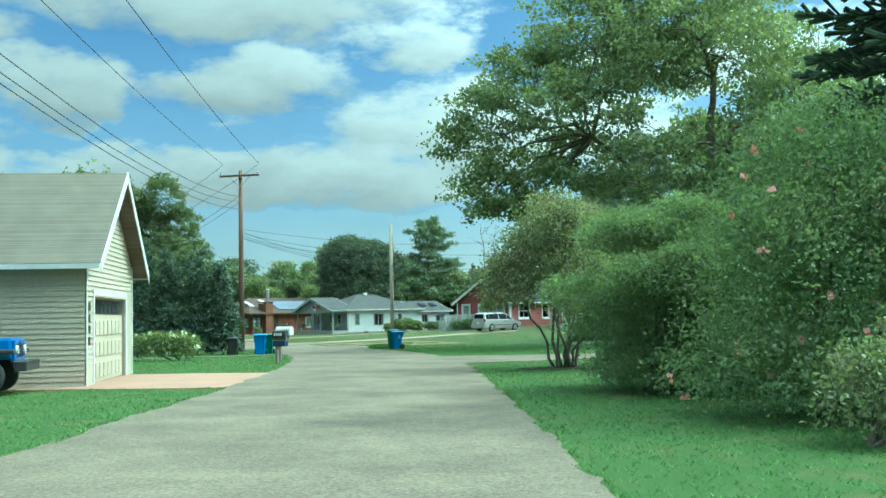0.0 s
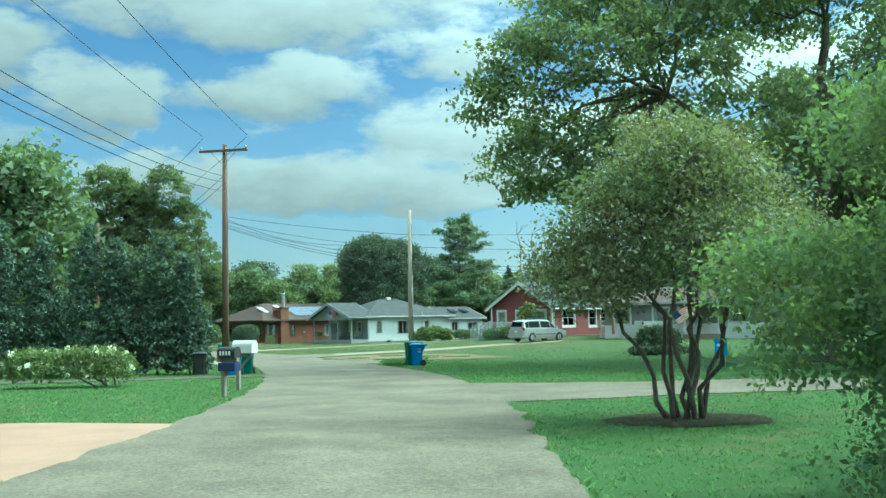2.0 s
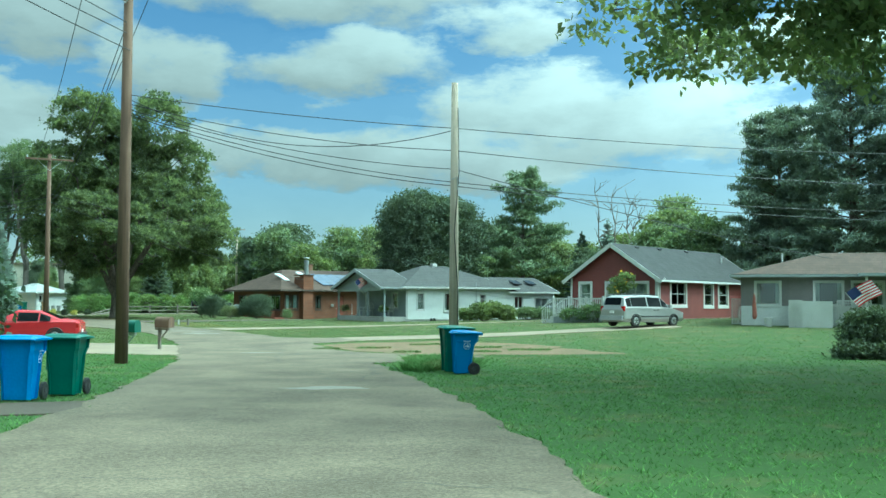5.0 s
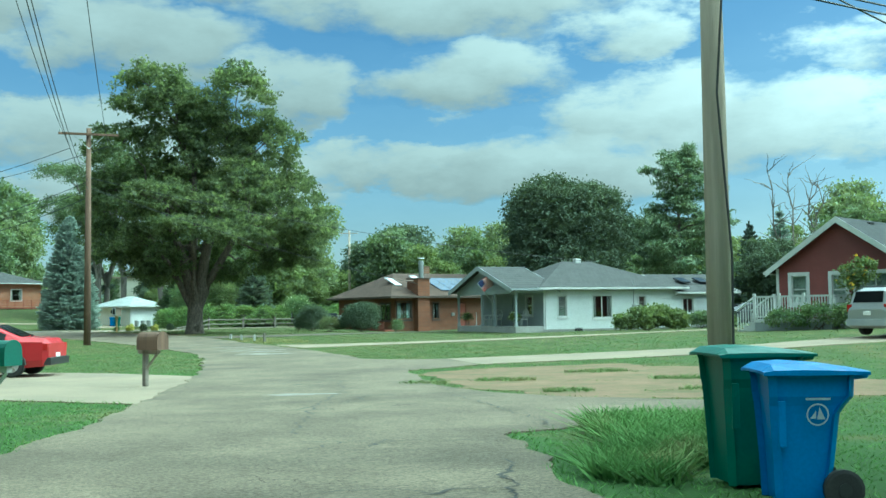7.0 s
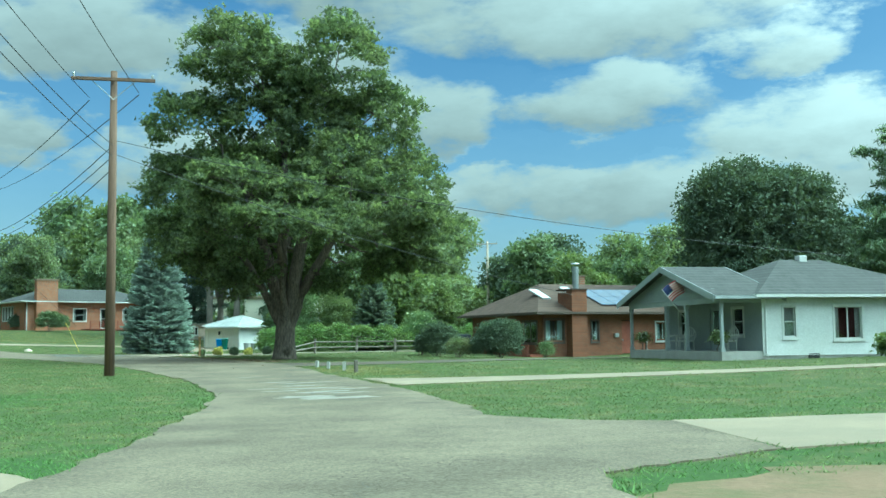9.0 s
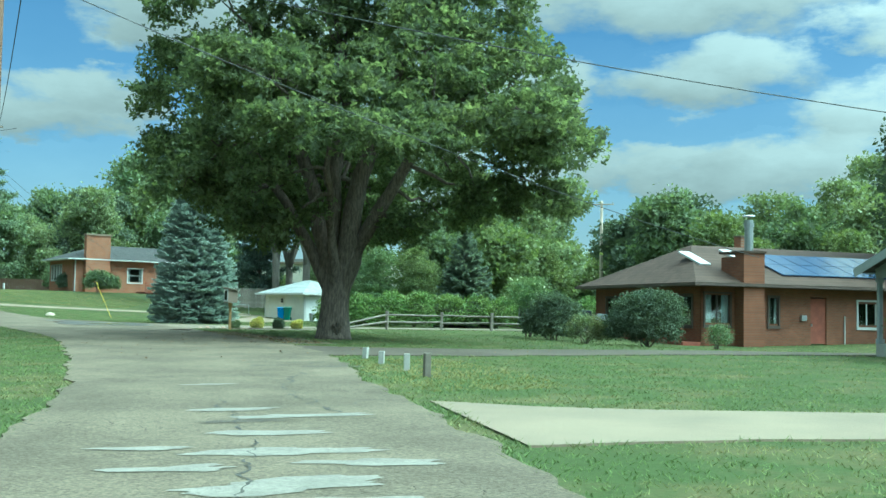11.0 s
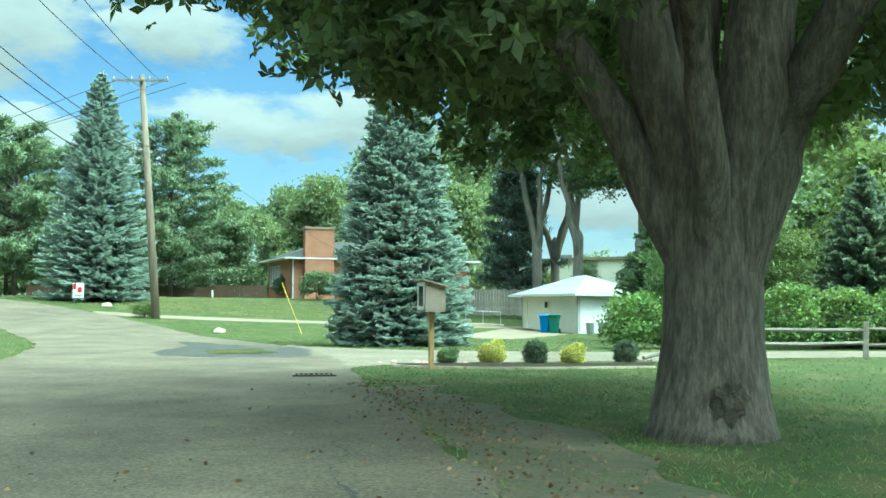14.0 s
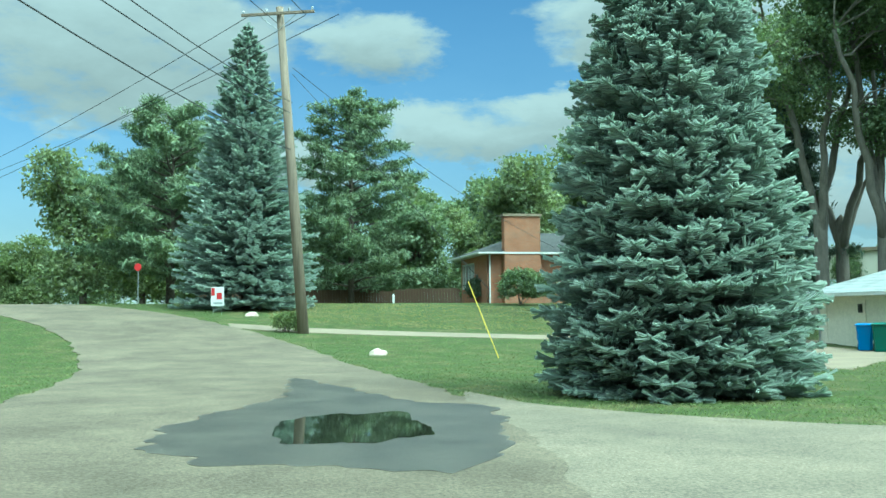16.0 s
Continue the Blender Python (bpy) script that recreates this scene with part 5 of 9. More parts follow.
# ---- houses ----
def white_house():
    h = thing("house", pose(-10.6, 115.0, 0.0, 0, 0, 33), "white-sided bungalow with a grey hipped roof and covered front porch", "house")
    L, W, E = 9.2, 9.0, 2.45
    front = [(0.93, 1.45, 0.85, 2.05), (3.25, 4.5, 0.75, 2.05), (6.4, 6.85, 1.30, 2.0)]
    cut_wall(h, (0, 0, 0), 0, L, E, front, WHITESIDE, z0=0.1)
    part("foundation", boxed(-0.02, L, 0.01, W, -0.5, 0.1), BLOCK, h)
    cut_wall(h, (L, 0, 0), 90, W, E, [], WHITESIDE, z0=0.1)
    cut_wall(h, (L, W, 0), 180, L, E, [], WHITESIDE, z0=0.1)
    side = [(1.6, 2.2, 0.95, 2.05), (4.6, 5.5, 0.12, 2.15), (6.6, 7.5, 0.95, 2.05)]
    # porch end wall and gable get a greyer colour than the other walls
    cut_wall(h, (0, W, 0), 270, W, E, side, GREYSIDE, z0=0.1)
    o = (0, 0, 0)
    window(h, o, 0, *front[0], curtain=0.5)
    window(h, o, 0, *front[1], cross=0, bars=1, curtain=0.2)
    window(h, o, 0, *front[2])
    for k, s in enumerate(side):
        if k == 1:
            d = part("door", boxed(s[0], s[1], 0.05, 0.1, s[2], s[3]), GREYTRIM, h, "grey front door with a storm glass", m=pose(0, W, 0, 0, 0, 270))
            part("pane", boxed(s[0] + 0.14, s[1] - 0.14, 0.035, 0.048, 0.5, 2.0), GLASS, d)
            part("door_handle", boxed(s[0] + 0.06, s[0] + 0.09, 0.0, 0.05, 1.0, 1.12), STEEL, d)
        else:
            window(h, (0, W, 0), 270, *s)
    interior(h, 0, L, 0, W, 0.12, E)
    hip_roof(h, 0, L, 0, W, E, 1.75, 0.42, GREYROOF, inset=4.0)
    part("roof_vent", boxed(4.4, 4.8, 4.2, 4.6, 4.15, 4.5, 0.04), TRIM, h)
    # low wing to the right with its own roof and skylights
    x0, x1 = 9.2, 13.3
    wing = [(0.35, 1.1, 0.95, 1.85), (2.3, 3.5, 0.15, 1.75)]
    cut_wall(h, (x0, 0, 0), 0, x1 - x0, 2.2, wing, WHITESIDE, z0=0.1)
    cut_wall(h, (x1, 0, 0), 90, 7.0, 2.2, [], WHITESIDE, z0=0.1)
    cut_wall(h, (x1, 7.0, 0), 180, x1 - x0, 2.2, [], WHITESIDE, z0=0.1)
    part("foundation", boxed(x0, x1 + 0.02, 0.01, 7.0, -0.5, 0.1), BLOCK, h)
    window(h, (x0, 0, 0), 0, *wing[0], cross=0, bars=1)
    window(h, (x0, 0, 0), 0, *wing[1], cross=0, bars=1, name="patio_door")
    interior(h, x0, x1, 0, 7.0, 0.12, 2.2)
    gable_roof(h, x0, x1, 0, 7.0, 2.25, 1.1, 0.3, GREYROOF)
    for x in (10.6, 12.0):
        part("skylight", boxed(-0.35, 0.35, -0.5, 0.5, 0, 0.09, 0.02), CARGLASS, h, m=pose(x, 1.6, 2.98, 17.4, 0, 0))
    # porch
    P = 1.85
    part("porch_deck", boxed(-P, -0.01, 0, W, -0.4, 0.28), BLOCK, h, "pale grey painted porch deck")
    gable_roof(h, -P - 0.1, 0.5, 0, W, E + 0.05, 1.35, 0.35, GREYROOF, trim=GREYTRIM)
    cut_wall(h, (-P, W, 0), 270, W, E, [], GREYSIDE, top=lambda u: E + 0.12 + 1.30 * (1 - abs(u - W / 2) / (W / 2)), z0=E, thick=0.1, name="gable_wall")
    part("porch_beam", boxed(-P, -P + 0.14, 0, W, E - 0.22, E), GREYTRIM, h)
    part("porch_beam", boxed(-P + 0.14, 0, 0, 0.14, E - 0.22, E), GREYTRIM, h)
    for y in (0.07, 3.1, 5.0, 8.9):
        bm = boxed(-0.065, 0.065, -0.065, 0.065, 0.28, E - 0.22, 0.012)
        box(bm, -0.09, 0.09, -0.09, 0.09, 0.28, 0.42)
        box(bm, -0.09, 0.09, -0.09, 0.09, E - 0.34, E - 0.22)
        part("porch_post", bm, GREYTRIM, h, m=pose(-P + 0.07, y, 0))
    part("downspout", tubed([(0.08, -0.07, E - 0.1), (0.08, -0.07, 0.2), (0.08, -0.2, 0.06)], 0.035, 6), TRIM, h)
    part("corner_board", boxed(-0.045, 0.08, -0.045, -0.005, 0.1, E), TRIM, h)
    part("vent_grille", boxed(2.0, 2.5, -0.03, 0.02, -0.05, 0.16), BLACKPLASTIC, h)
    m = part("meter_box", boxed(5.9, 6.15, -0.14, -0.025, 1.05, 1.5, 0.02), STEEL, h)
    part("conduit", tubed([(6.02, -0.06, 1.5), (6.02, -0.06, 2.9)], 0.025, 6), STEEL, m)
    return h


white_house()


def red_house():
    h = thing("house", pose(6.2, 99.6, 0.38, 0, 0, 57), "dark red-sided gabled house with white trim and grey roof", "house")
    L, W, E, R = 15.5, 5.9, 2.55, 2.0
    side = [(1.8, 3.85, 0.95, 2.25), (6.6, 7.9, 0.9, 2.25), (8.9, 10.3, 0.9, 2.25), (13.2, 14.4, 1.4, 2.2)]
    cut_wall(h, (0, 0, 0), 0, L, E, side, REDSIDE, z0=0.1)
    gab = [(W - 5.2, W - 4.5, 1.0, 2.2), (W - 3.35, W - 2.75, 0.9, 2.2), (W - 2.3, W - 0.65, 0.95, 2.2)]
    cut_wall(h, (0, W, 0), 270, W, E, gab, REDSIDE, top=lambda u: E + R * (1 - abs(u - W / 2) / (W / 2)), z0=0.1)
    cut_wall(h, (L, 0, 0), 90, W, E, [], REDSIDE, top=lambda u: E + R * (1 - abs(u - W / 2) / (W / 2)), z0=0.1)
    cut_wall(h, (L, W, 0), 180, L, E, [], REDSIDE, z0=0.1)
    part("foundation", boxed(0.01, L, 0.01, W, -0.6, 0.1), BLOCK, h)
    for k, s in enumerate(side):
        window(h, (0, 0, 0), 0, *s, bars=1 if k == 0 else 0, frame_w=0.16, curtain=0.5)
    for k, s in enumerate(gab):
        window(h, (0, W, 0), 270, *s, bars=1 if k == 2 else 0, frame_w=0.15, curtain=0.5)
    interior(h, 0, L, 0, W, 0.12, E)
    gable_roof(h, 0, L, 0, W, E, R, 0.35, DARKROOF)
    part("corner_board", boxed(-0.047, 0.12, -0.047, -0.005, 0.1, E), TRIM, h)
    part("corner_board", boxed(-0.044, -0.005, 0.0, 0.12, 0.1, E), TRIM, h)
    part("corner_board", boxed(-0.044, -0.005, W - 0.12, W + 0.01, 0.1, E), TRIM, h)
    part("downspout", tubed([(0.2, -0.4, E - 0.05), (0.2, -0.07, E - 0.35), (0.2, -0.07, 0.2)], 0.04, 6), TRIM, h)
    for x in (2.4, 5.5, 9.6):
        part("roof_vent", boxed(x, x + 0.4, 2.6, 2.95, E + 1.62, E + 2.02, 0.03), BLACKPLASTIC, h)
    part("vent_pipe", tubed([(13.6, 1.8, E + 1.1), (13.6, 1.8, E + 1.75)], 0.05, 8), TRIM, h)
    part("meter_pipe", tubed([(12.1, -0.08, 0.1), (12.1, -0.08, 0.62), (12.3, -0.08, 0.7), (12.3, -0.08, 0.78)], 0.05, 6), TRIM, h, "bent white pipe on the siding")
    return h


red_house()


def red_porch():
    """White deck railing with steps before the red gable."""
    p = thing("deck", pose(6.2, 99.6, 0.3, 0, 0, 57) @ Matrix.Diagonal((1, 0.86, 1, 1)), "white wooden deck with railing and steps before the red house", "deck")
    part("deck_floor", boxed(-2.0, -0.06, 2.9, 7.0, 0.25, 0.4), TRIM, p)
    part("skirt", boxed(-1.95, -0.1, 2.95, 6.95, -0.6, 0.25), GREYTRIM, p)
    post = mesh_of(boxed(-0.06, 0.06, -0.06, 0.06, 0.4, 1.5, 0.01), "rail_post", TRIM)
    bal = mesh_of(boxed(-0.02, 0.02, -0.02, 0.02, 0.5, 1.32), "baluster", TRIM)
    for x, y in ((-1.95, 2.95), (-1.95, 4.3), (-1.95, 5.6), (-1.95, 6.95), (-0.15, 2.95), (-0.15, 6.95)):
        part("rail_post", post, TRIM, p, m=pose(x, y, 0))
    for a in ((-1.98, -1.92, 2.95, 6.95), (-1.95, -0.15, 2.92, 2.98)):
        part("hand_rail", boxed(*a, 1.32, 1.40), TRIM, p)
        part("bottom_rail", boxed(*a, 0.46, 0.52), TRIM, p)
    for k in range(26):
        part("baluster", bal, TRIM, p, m=pose(-1.95, 3.1 + 0.147 * k, 0))
    for k in range(11):
        part("baluster", bal, TRIM, p, m=pose(-1.8 + 0.147 * k, 2.95, 0))
    for k in range(3):
        part("step", boxed(-1.9, -0.6, 7.0 + 0.3 * k, 7.3 + 0.3 * k, -0.5, 0.28 - 0.17 * k), TRIM, p)
    for x in (-1.9, -0.6):
        part("stair_rail", tubed([(x, 6.95, 1.38), (x, 8.0, 0.75)], 0.04, 6), TRIM, p)
        for k in range(7):
            part("baluster", bal, TRIM, p, m=pose(x, 7.05 + 0.147 * k, -0.09 * k - 0.12))
    return p


red_porch()


def grey_house():
    h = thing("house", pose(9.6, 92.1, 0.45, 0, 0, -14), "low grey house with taupe siding over white and lattice skirts", "house")
    L, W, E = 15.0, 8.0, 2.35
    hole = [(0.75, 1.9, 0.95, 2.05), (3.6, 4.9, 0.95, 2.05), (5.4, 6.8, 0.95, 2.05), (9.0, 10.4, 0.95, 2.05)]
    cut_wall(h, (0, 0, 0), 0, L, 0.85, [], WHITESIDE, z0=-0.5)
    cut_wall(h, (0, 0.01, 0), 0, L, E, hole, TAUPESIDE, z0=0.85)
    cut_wall(h, (0, W, 0), 270, W, E, [], TAUPESIDE, z0=-0.5)
    cut_wall(h, (L, 0, 0), 90, W, E, [], TAUPESIDE, z0=-0.5)
    cut_wall(h, (L, W, 0), 180, L, E, [], TAUPESIDE, z0=-0.5)
    for s in hole:
        window(h, (0, 0.01, 0), 0, *s, cross=0, frame_w=0.1, curtain=0.18)
    interior(h, 0, L, 0, W, 0.1, E)
    hip_roof(h, 0, L, 0, W, E, 1.25, 0.45, BROWNROOF, trim=GREYTRIM)
    part("porch_box", boxed(2.4, 4.4, -1.5, -0.03, -0.5, 1.1), TRIM, h, "white boxed porch wall")
    for x0, x1, y in ((2.35, 3.0, -1.53), (4.6, 6.2, -0.9)):
        bm = bmesh.new()
        box(bm, x0, x0 + 0.05, y - 0.03, y, -0.4, 1.15), box(bm, x1 - 0.05, x1, y - 0.03, y, -0.4, 1.15), box(bm, x0 + 0.05, x1 - 0.05, y - 0.03, y, 1.1, 1.15)
        n = int((x1 - x0) / 0.16)
        for k in range(n * 2):
            for sg in (-1, 1):
                c = x0 + 0.08 + (x1 - x0 - 0.16) * (k + 0.5) / (2 * n)
                prism(bm, [(c - 0.012, -0.38), (c + 0.012, -0.38), (c + 0.012 + sg * 0.0, 1.1), (c - 0.012 + sg * 0.0, 1.1)], y - 0.018 - 0.01 * (sg > 0), y - 0.012 - 0.01 * (sg > 0))
        for k in range(10):
            box(bm, x0 + 0.05, x1 - 0.05, y - 0.012, y - 0.004, -0.35 + 0.15 * k, -0.33 + 0.15 * k)
        part("lattice", bm, TRIM, h)
    for x in (5.95, 8.3):
        part("porch_post", boxed(x - 0.06, x + 0.06, -1.66, -1.54, -0.5, E, 0.01), TRIM, h)
    part("porch_roof", boxed(5.6, 8.7, -1.8, -0.45, E - 0.02, E + 0.12), GREYTRIM, h)
    part("porch_step", boxed(5.8, 8.5, -1.7, -0.03, -0.5, 0.1), CONCRETE, h)
    part("vent_pipe", tubed([(2.0, 2.5, E + 0.6), (2.0, 2.5, E + 1.3)], 0.05, 8), TRIM, h)
    return h


grey_house()


def lattice_panel(m):
    p = thing("lattice_panel", m, "white diamond lattice panel standing between the houses", "lattice")
    part("frame", ring(0, 0.62, 0, 1.35, 0.05, -0.02, 0.02), TRIM, p)
    bm = bmesh.new()
    for k in range(-7, 8):
        for sg, y in ((1, 0.006), (-1, -0.006)):
            ends = []
            for u in (0.05, 0.57):
                ends.append((u, 0.67 + k * 0.12 + sg * (u - 0.31)))
            (ua, za), (ub, zb) = ends
            cut = []
            for u, z in ends:
                zc = min(1.30, max(0.05, z))
                cut.append((ua + (zc - za) / (zb - za) * (ub - ua), zc))
            (ua, za), (ub, zb) = cut
            if abs(za - zb) > 0.05 and 0.04 < min(ua, ub) and max(ua, ub) < 0.58:
                tube(bm, [(ua, y, za), (ub, y, zb)], 0.014, 4)
    part("lattice", bm, TRIM, p)
    return p


lattice_panel(on_ground(9.35, 93.4, -14, 0.0))
parasol = thing("folded_parasol", on_ground(10.1, 91.3, 0, 0.0), "faded red folded parasol standing beside the grey house", "parasol")
part("pole", tubed([(0, 0, 0), (0, 0, 1.75)], 0.02, 6), TRIM, parasol)
part("cloth", tubed([(0, 0, 0.35), (0.02, 0, 0.5), (0, 0.01, 1.0), (0, 0, 1.45), (0, 0, 1.65)], [0.07, 0.12, 0.10, 0.06, 0.02], 10), FADEDRED, parasol, "folded red cloth")
bucket = thing("bucket", on_ground(10.7, 90.9, 0, 0.0), "white plastic bucket on the grass beside the house", "bucket")
part("body", tubed([(0, 0, 0), (0, 0, 0.42)], [0.17, 0.21], 14), TRIM, bucket)
part("rim", tubed([(0, 0, 0.42), (0, 0, 0.45)], [0.225, 0.225], 14), TRIM, bucket)


def brown_house():
    h = thing("house", pose(-24.8, 135.1, -0.36, 0, 0, 134), "brown brick ranch house with a hipped brown shingle roof", "house")
    # x runs along the front from the corner to the far end; the inside lies at -y
    L, W, E, R, over = 10.0, 17.0, 2.75, 2.05, 0.75
    o, turn = (L, 0, 0), 180
    holes = [(L - 2.5, L - 0.7, 0.95, 2.3), (L - 5.6, L - 3.9, 0.95, 2.3), (L - 8.75, L - 7.4, 0.95, 2.25)]
    cut_wall(h, o, turn, L, E, holes, BROWNBRICK, lap=0, thick=0.2, z0=-0.4)
    cut_wall(h, (L, -W, 0), 90, W, E, [], BROWNBRICK, lap=0, thick=0.2, z0=-0.4)
    side = [(0.2, 1.5, 1.0, 2.4), (3.6, 4.1, 1.0, 2.3), (5.9, 6.8, 0.2, 2.3), (8.6, 9.7, 1.0, 2.2), (11.8, 12.7, 1.2, 2.2)]
    cut_wall(h, (0, 0, 0), 270, W, E, side, BROWNBRICK, lap=0, thick=0.2, z0=-0.4)
    cut_wall(h, (0, -W, 0), 0, L, E, [], BROWNBRICK, lap=0, thick=0.2, z0=-0.4)
    for s in holes:
        window(h, o, turn, *s, trim=BROWNTRIM, cross=0, bars=1, curtain=0.46)
    for k, s in enumerate(side):
        if k == 2:
            d = part("door", boxed(s[0], s[1], 0.06, 0.11, 0.2, 2.3), REDWOOD, h, "brown front door", m=pose(0, 0, 0, 0, 0, 270))
            part("door_handle", boxed(s[0] + 0.06, s[0] + 0.1, 0.0, 0.06, 1.0, 1.12), STEEL, d)
        else:
            window(h, (0, 0, 0), 270, *s, trim=BROWNTRIM if k != 3 else TRIM, cross=0, bars=1 if k != 1 else 0, curtain=0.3)
    hip_roof(h, 0, L, -W, 0, E, R, over, BROWNROOF, trim=BROWNTRIM, inset=3.4)
    interior(h, 0, L, -W, 0, 0.1, E)
    # chimney on the side wall, with a sloping shoulder
    ch = part("chimney", boxed(-0.7, -0.02, -2.85, -1.75, -0.4, 4.25), BROWNBRICK, h, "broad brown brick chimney with a steel flue")
    part("breast", boxed(-0.02, 1.1, -2.8, -1.8, 2.9, 4.1), BROWNBRICK, ch)
    part("cap", boxed(-0.77, 1.15, -2.91, -1.69, 4.25, 4.34), BROWNROOF, ch)
    part("flue", tubed([(-0.3, -2.3, 4.3), (-0.3, -2.3, 5.75)], 0.2, 12), STEEL, ch)
    part("flue_collar", tubed([(-0.3, -2.3, 5.45), (-0.3, -2.3, 5.62)], [0.24, 0.24], 12), STEEL, ch)
    part("flue_cap", tubed([(-0.3, -2.3, 5.92), (-0.3, -2.3, 5.98)], [0.30, 0.24], 12), STEEL, ch)
    half = L / 2 + over
    pitch, rise = math.degrees(math.atan2(R, half)), R / half
    for x, y in ((2.6, -1.3), (3.2, -4.0)):
        part("skylight", boxed(-1.0, 1.0, -0.3, 0.3, 0, 0.1, 0.02), LAMPCLEAR, h, m=pose(x, y, E + 0.13 + (x + over) * rise, 0, -pitch, 0))
    panel = mesh_of(boxed(-0.82, 0.82, -0.5, 0.5, 0, 0.05), "solar_panel", SOLAR)
    for r in range(2):
        for c in range(9):
            x = 1.2 + 1.68 * 0.95 * r
            part("solar_panel", panel, SOLAR, h, m=pose(x, -5.2 - 1.06 * c, E + 0.17 + (x + over) * rise, 0, -pitch, 0))
    sc = part("small_chimney", boxed(6.4, 7.0, -7.2, -6.6, 4.2, 5.6), ORANGEBRICK, h)
    part("cap", boxed(6.35, 7.05, -7.25, -6.55, 5.6, 5.67), CONCRETE, sc)
    # red railing of the terrace behind the bushes
    for k in range(52):
        part("railing_slat", boxed(0.1 + 0.16 * k, 0.2 + 0.16 * k, 0.95, 0.98, 0.0, 0.78), REDWOOD, h)
    part("railing_top", boxed(0.05, 8.5, 0.93, 1.02, 0.78, 0.84), REDWOOD, h)
    part("terrace", boxed(0.0, 8.6, 0.02, 0.92, -0.3, 0.22), REDWOOD, h, "low wooden terrace")
    # meter and cable box
    part("meter_box", boxed(-0.14, -0.02, -10.6, -10.3, 1.2, 1.75, 0.02), CREAMSIDE, h)
    part("conduit", tubed([(-0.06, -7.8, 0.1), (-0.06, -7.8, 1.3), (-0.06, -7.8, 1.5)], 0.03, 6), TRIM, h)
    part("letter_box", boxed(-0.14, -0.02, -5.6, -5.3, 1.25, 1.5, 0.02), STEEL, h)
    return h


brown_house()
grill = thing("covered_grill", pose(-24.8, 135.1, -0.36, 0, 0, 134) @ pose(8.3, 0.52, 0.22), "barbecue grill under a grey cover on the terrace", "grill")
part("cover", boxed(-0.6, 0.6, -0.26, 0.26, 0.05, 0.95, 0.06), GREYTRIM, grill, "sagging grey cover")
part("hood", tubed([(-0.36, 0, 0.92), (-0.3, 0, 0.95), (0.3, 0, 0.95), (0.36, 0, 0.92)], [0.1, 0.25, 0.25, 0.1], 12), GREYTRIM, grill)
for gx in (-0.5, 0.5):
    part("leg", boxed(gx - 0.03, gx + 0.03, -0.2, 0.2, 0.0, 0.06), BLACKPLASTIC, grill)


def cream_garage():
    h = thing("garage", pose(-8.75, 25.6, 0.0, 0, 0, 97), "cream-sided house end with a gable roof and garage door", "garage")
    # x runs along the gable end that faces the street; the inside lies at +y
    W, L, E, R = 6.4, 9.0, 3.2, 2.35
    door = [(0.9, 5.3, 0.02, 2.25)]
    cut_wall(h, (0, 0, 0), 0, W, E, door, CREAMSIDE, lap=0.13, top=lambda u: E + R * (1 - abs(u - W / 2) / (W / 2)))
    cut_wall(h, (0, L, 0), 270, L, E, [], CREAMSIDE, lap=0.13)
    cut_wall(h, (W, 0, 0), 90, L, E, [], CREAMSIDE, lap=0.13)
    cut_wall(h, (W, L, 0), 180, W, E, [], CREAMSIDE, lap=0.13, top=lambda u: E + R * (1 - abs(u - W / 2) / (W / 2)))
    gable_roof(h, 0, W, 0, L, E, R, 0.45, TANROOF, along="y", trim=TRIM)
    d = part("garage_door", boxed(0.9, 5.3, 0.08, 0.12, 0.02, 2.25), CREAMSIDE, h, "cream panelled garage door with a row of small panes")
    for r in range(4):
        for c in range(8):
            x = 0.98 + 0.54 * c
            if r == 3:
                part("pane", boxed(x, x + 0.44, 0.06, 0.075, 0.12 + 0.55 * r, 0.5 + 0.55 * r), CARGLASS, d)
            else:
                part("door_panel", boxed(x, x + 0.44, 0.055, 0.085, 0.12 + 0.55 * r, 0.5 + 0.55 * r, 0.012), CREAMSIDE, d)
    bm = bmesh.new()
    box(bm, 0.76, 0.9, -0.045, 0.08, 0.02, 2.39), box(bm, 5.3, 5.44, -0.045, 0.08, 0.02, 2.39), box(bm, 0.9, 5.3, -0.045, 0.08, 2.25, 2.39)
    part("door_casing", bm, TRIM, h)
    part("gable_vent", boxed(W / 2 - 0.25, W / 2 + 0.25, -0.06, -0.02, E + 1.3, E + 1.9), TRIM, h)
    for x in (-0.04, W - 0.08):
        part("corner_board", boxed(x, x + 0.12, -0.04, -0.024, 0.0, E), TRIM, h)
    for k in range(4):
        part("number_plate", boxed(0.22, 0.38, -0.045, -0.03, 1.0 + 0.28 * k, 1.2 + 0.28 * k), BLACKPLASTIC, h)
    return h


cream_garage()


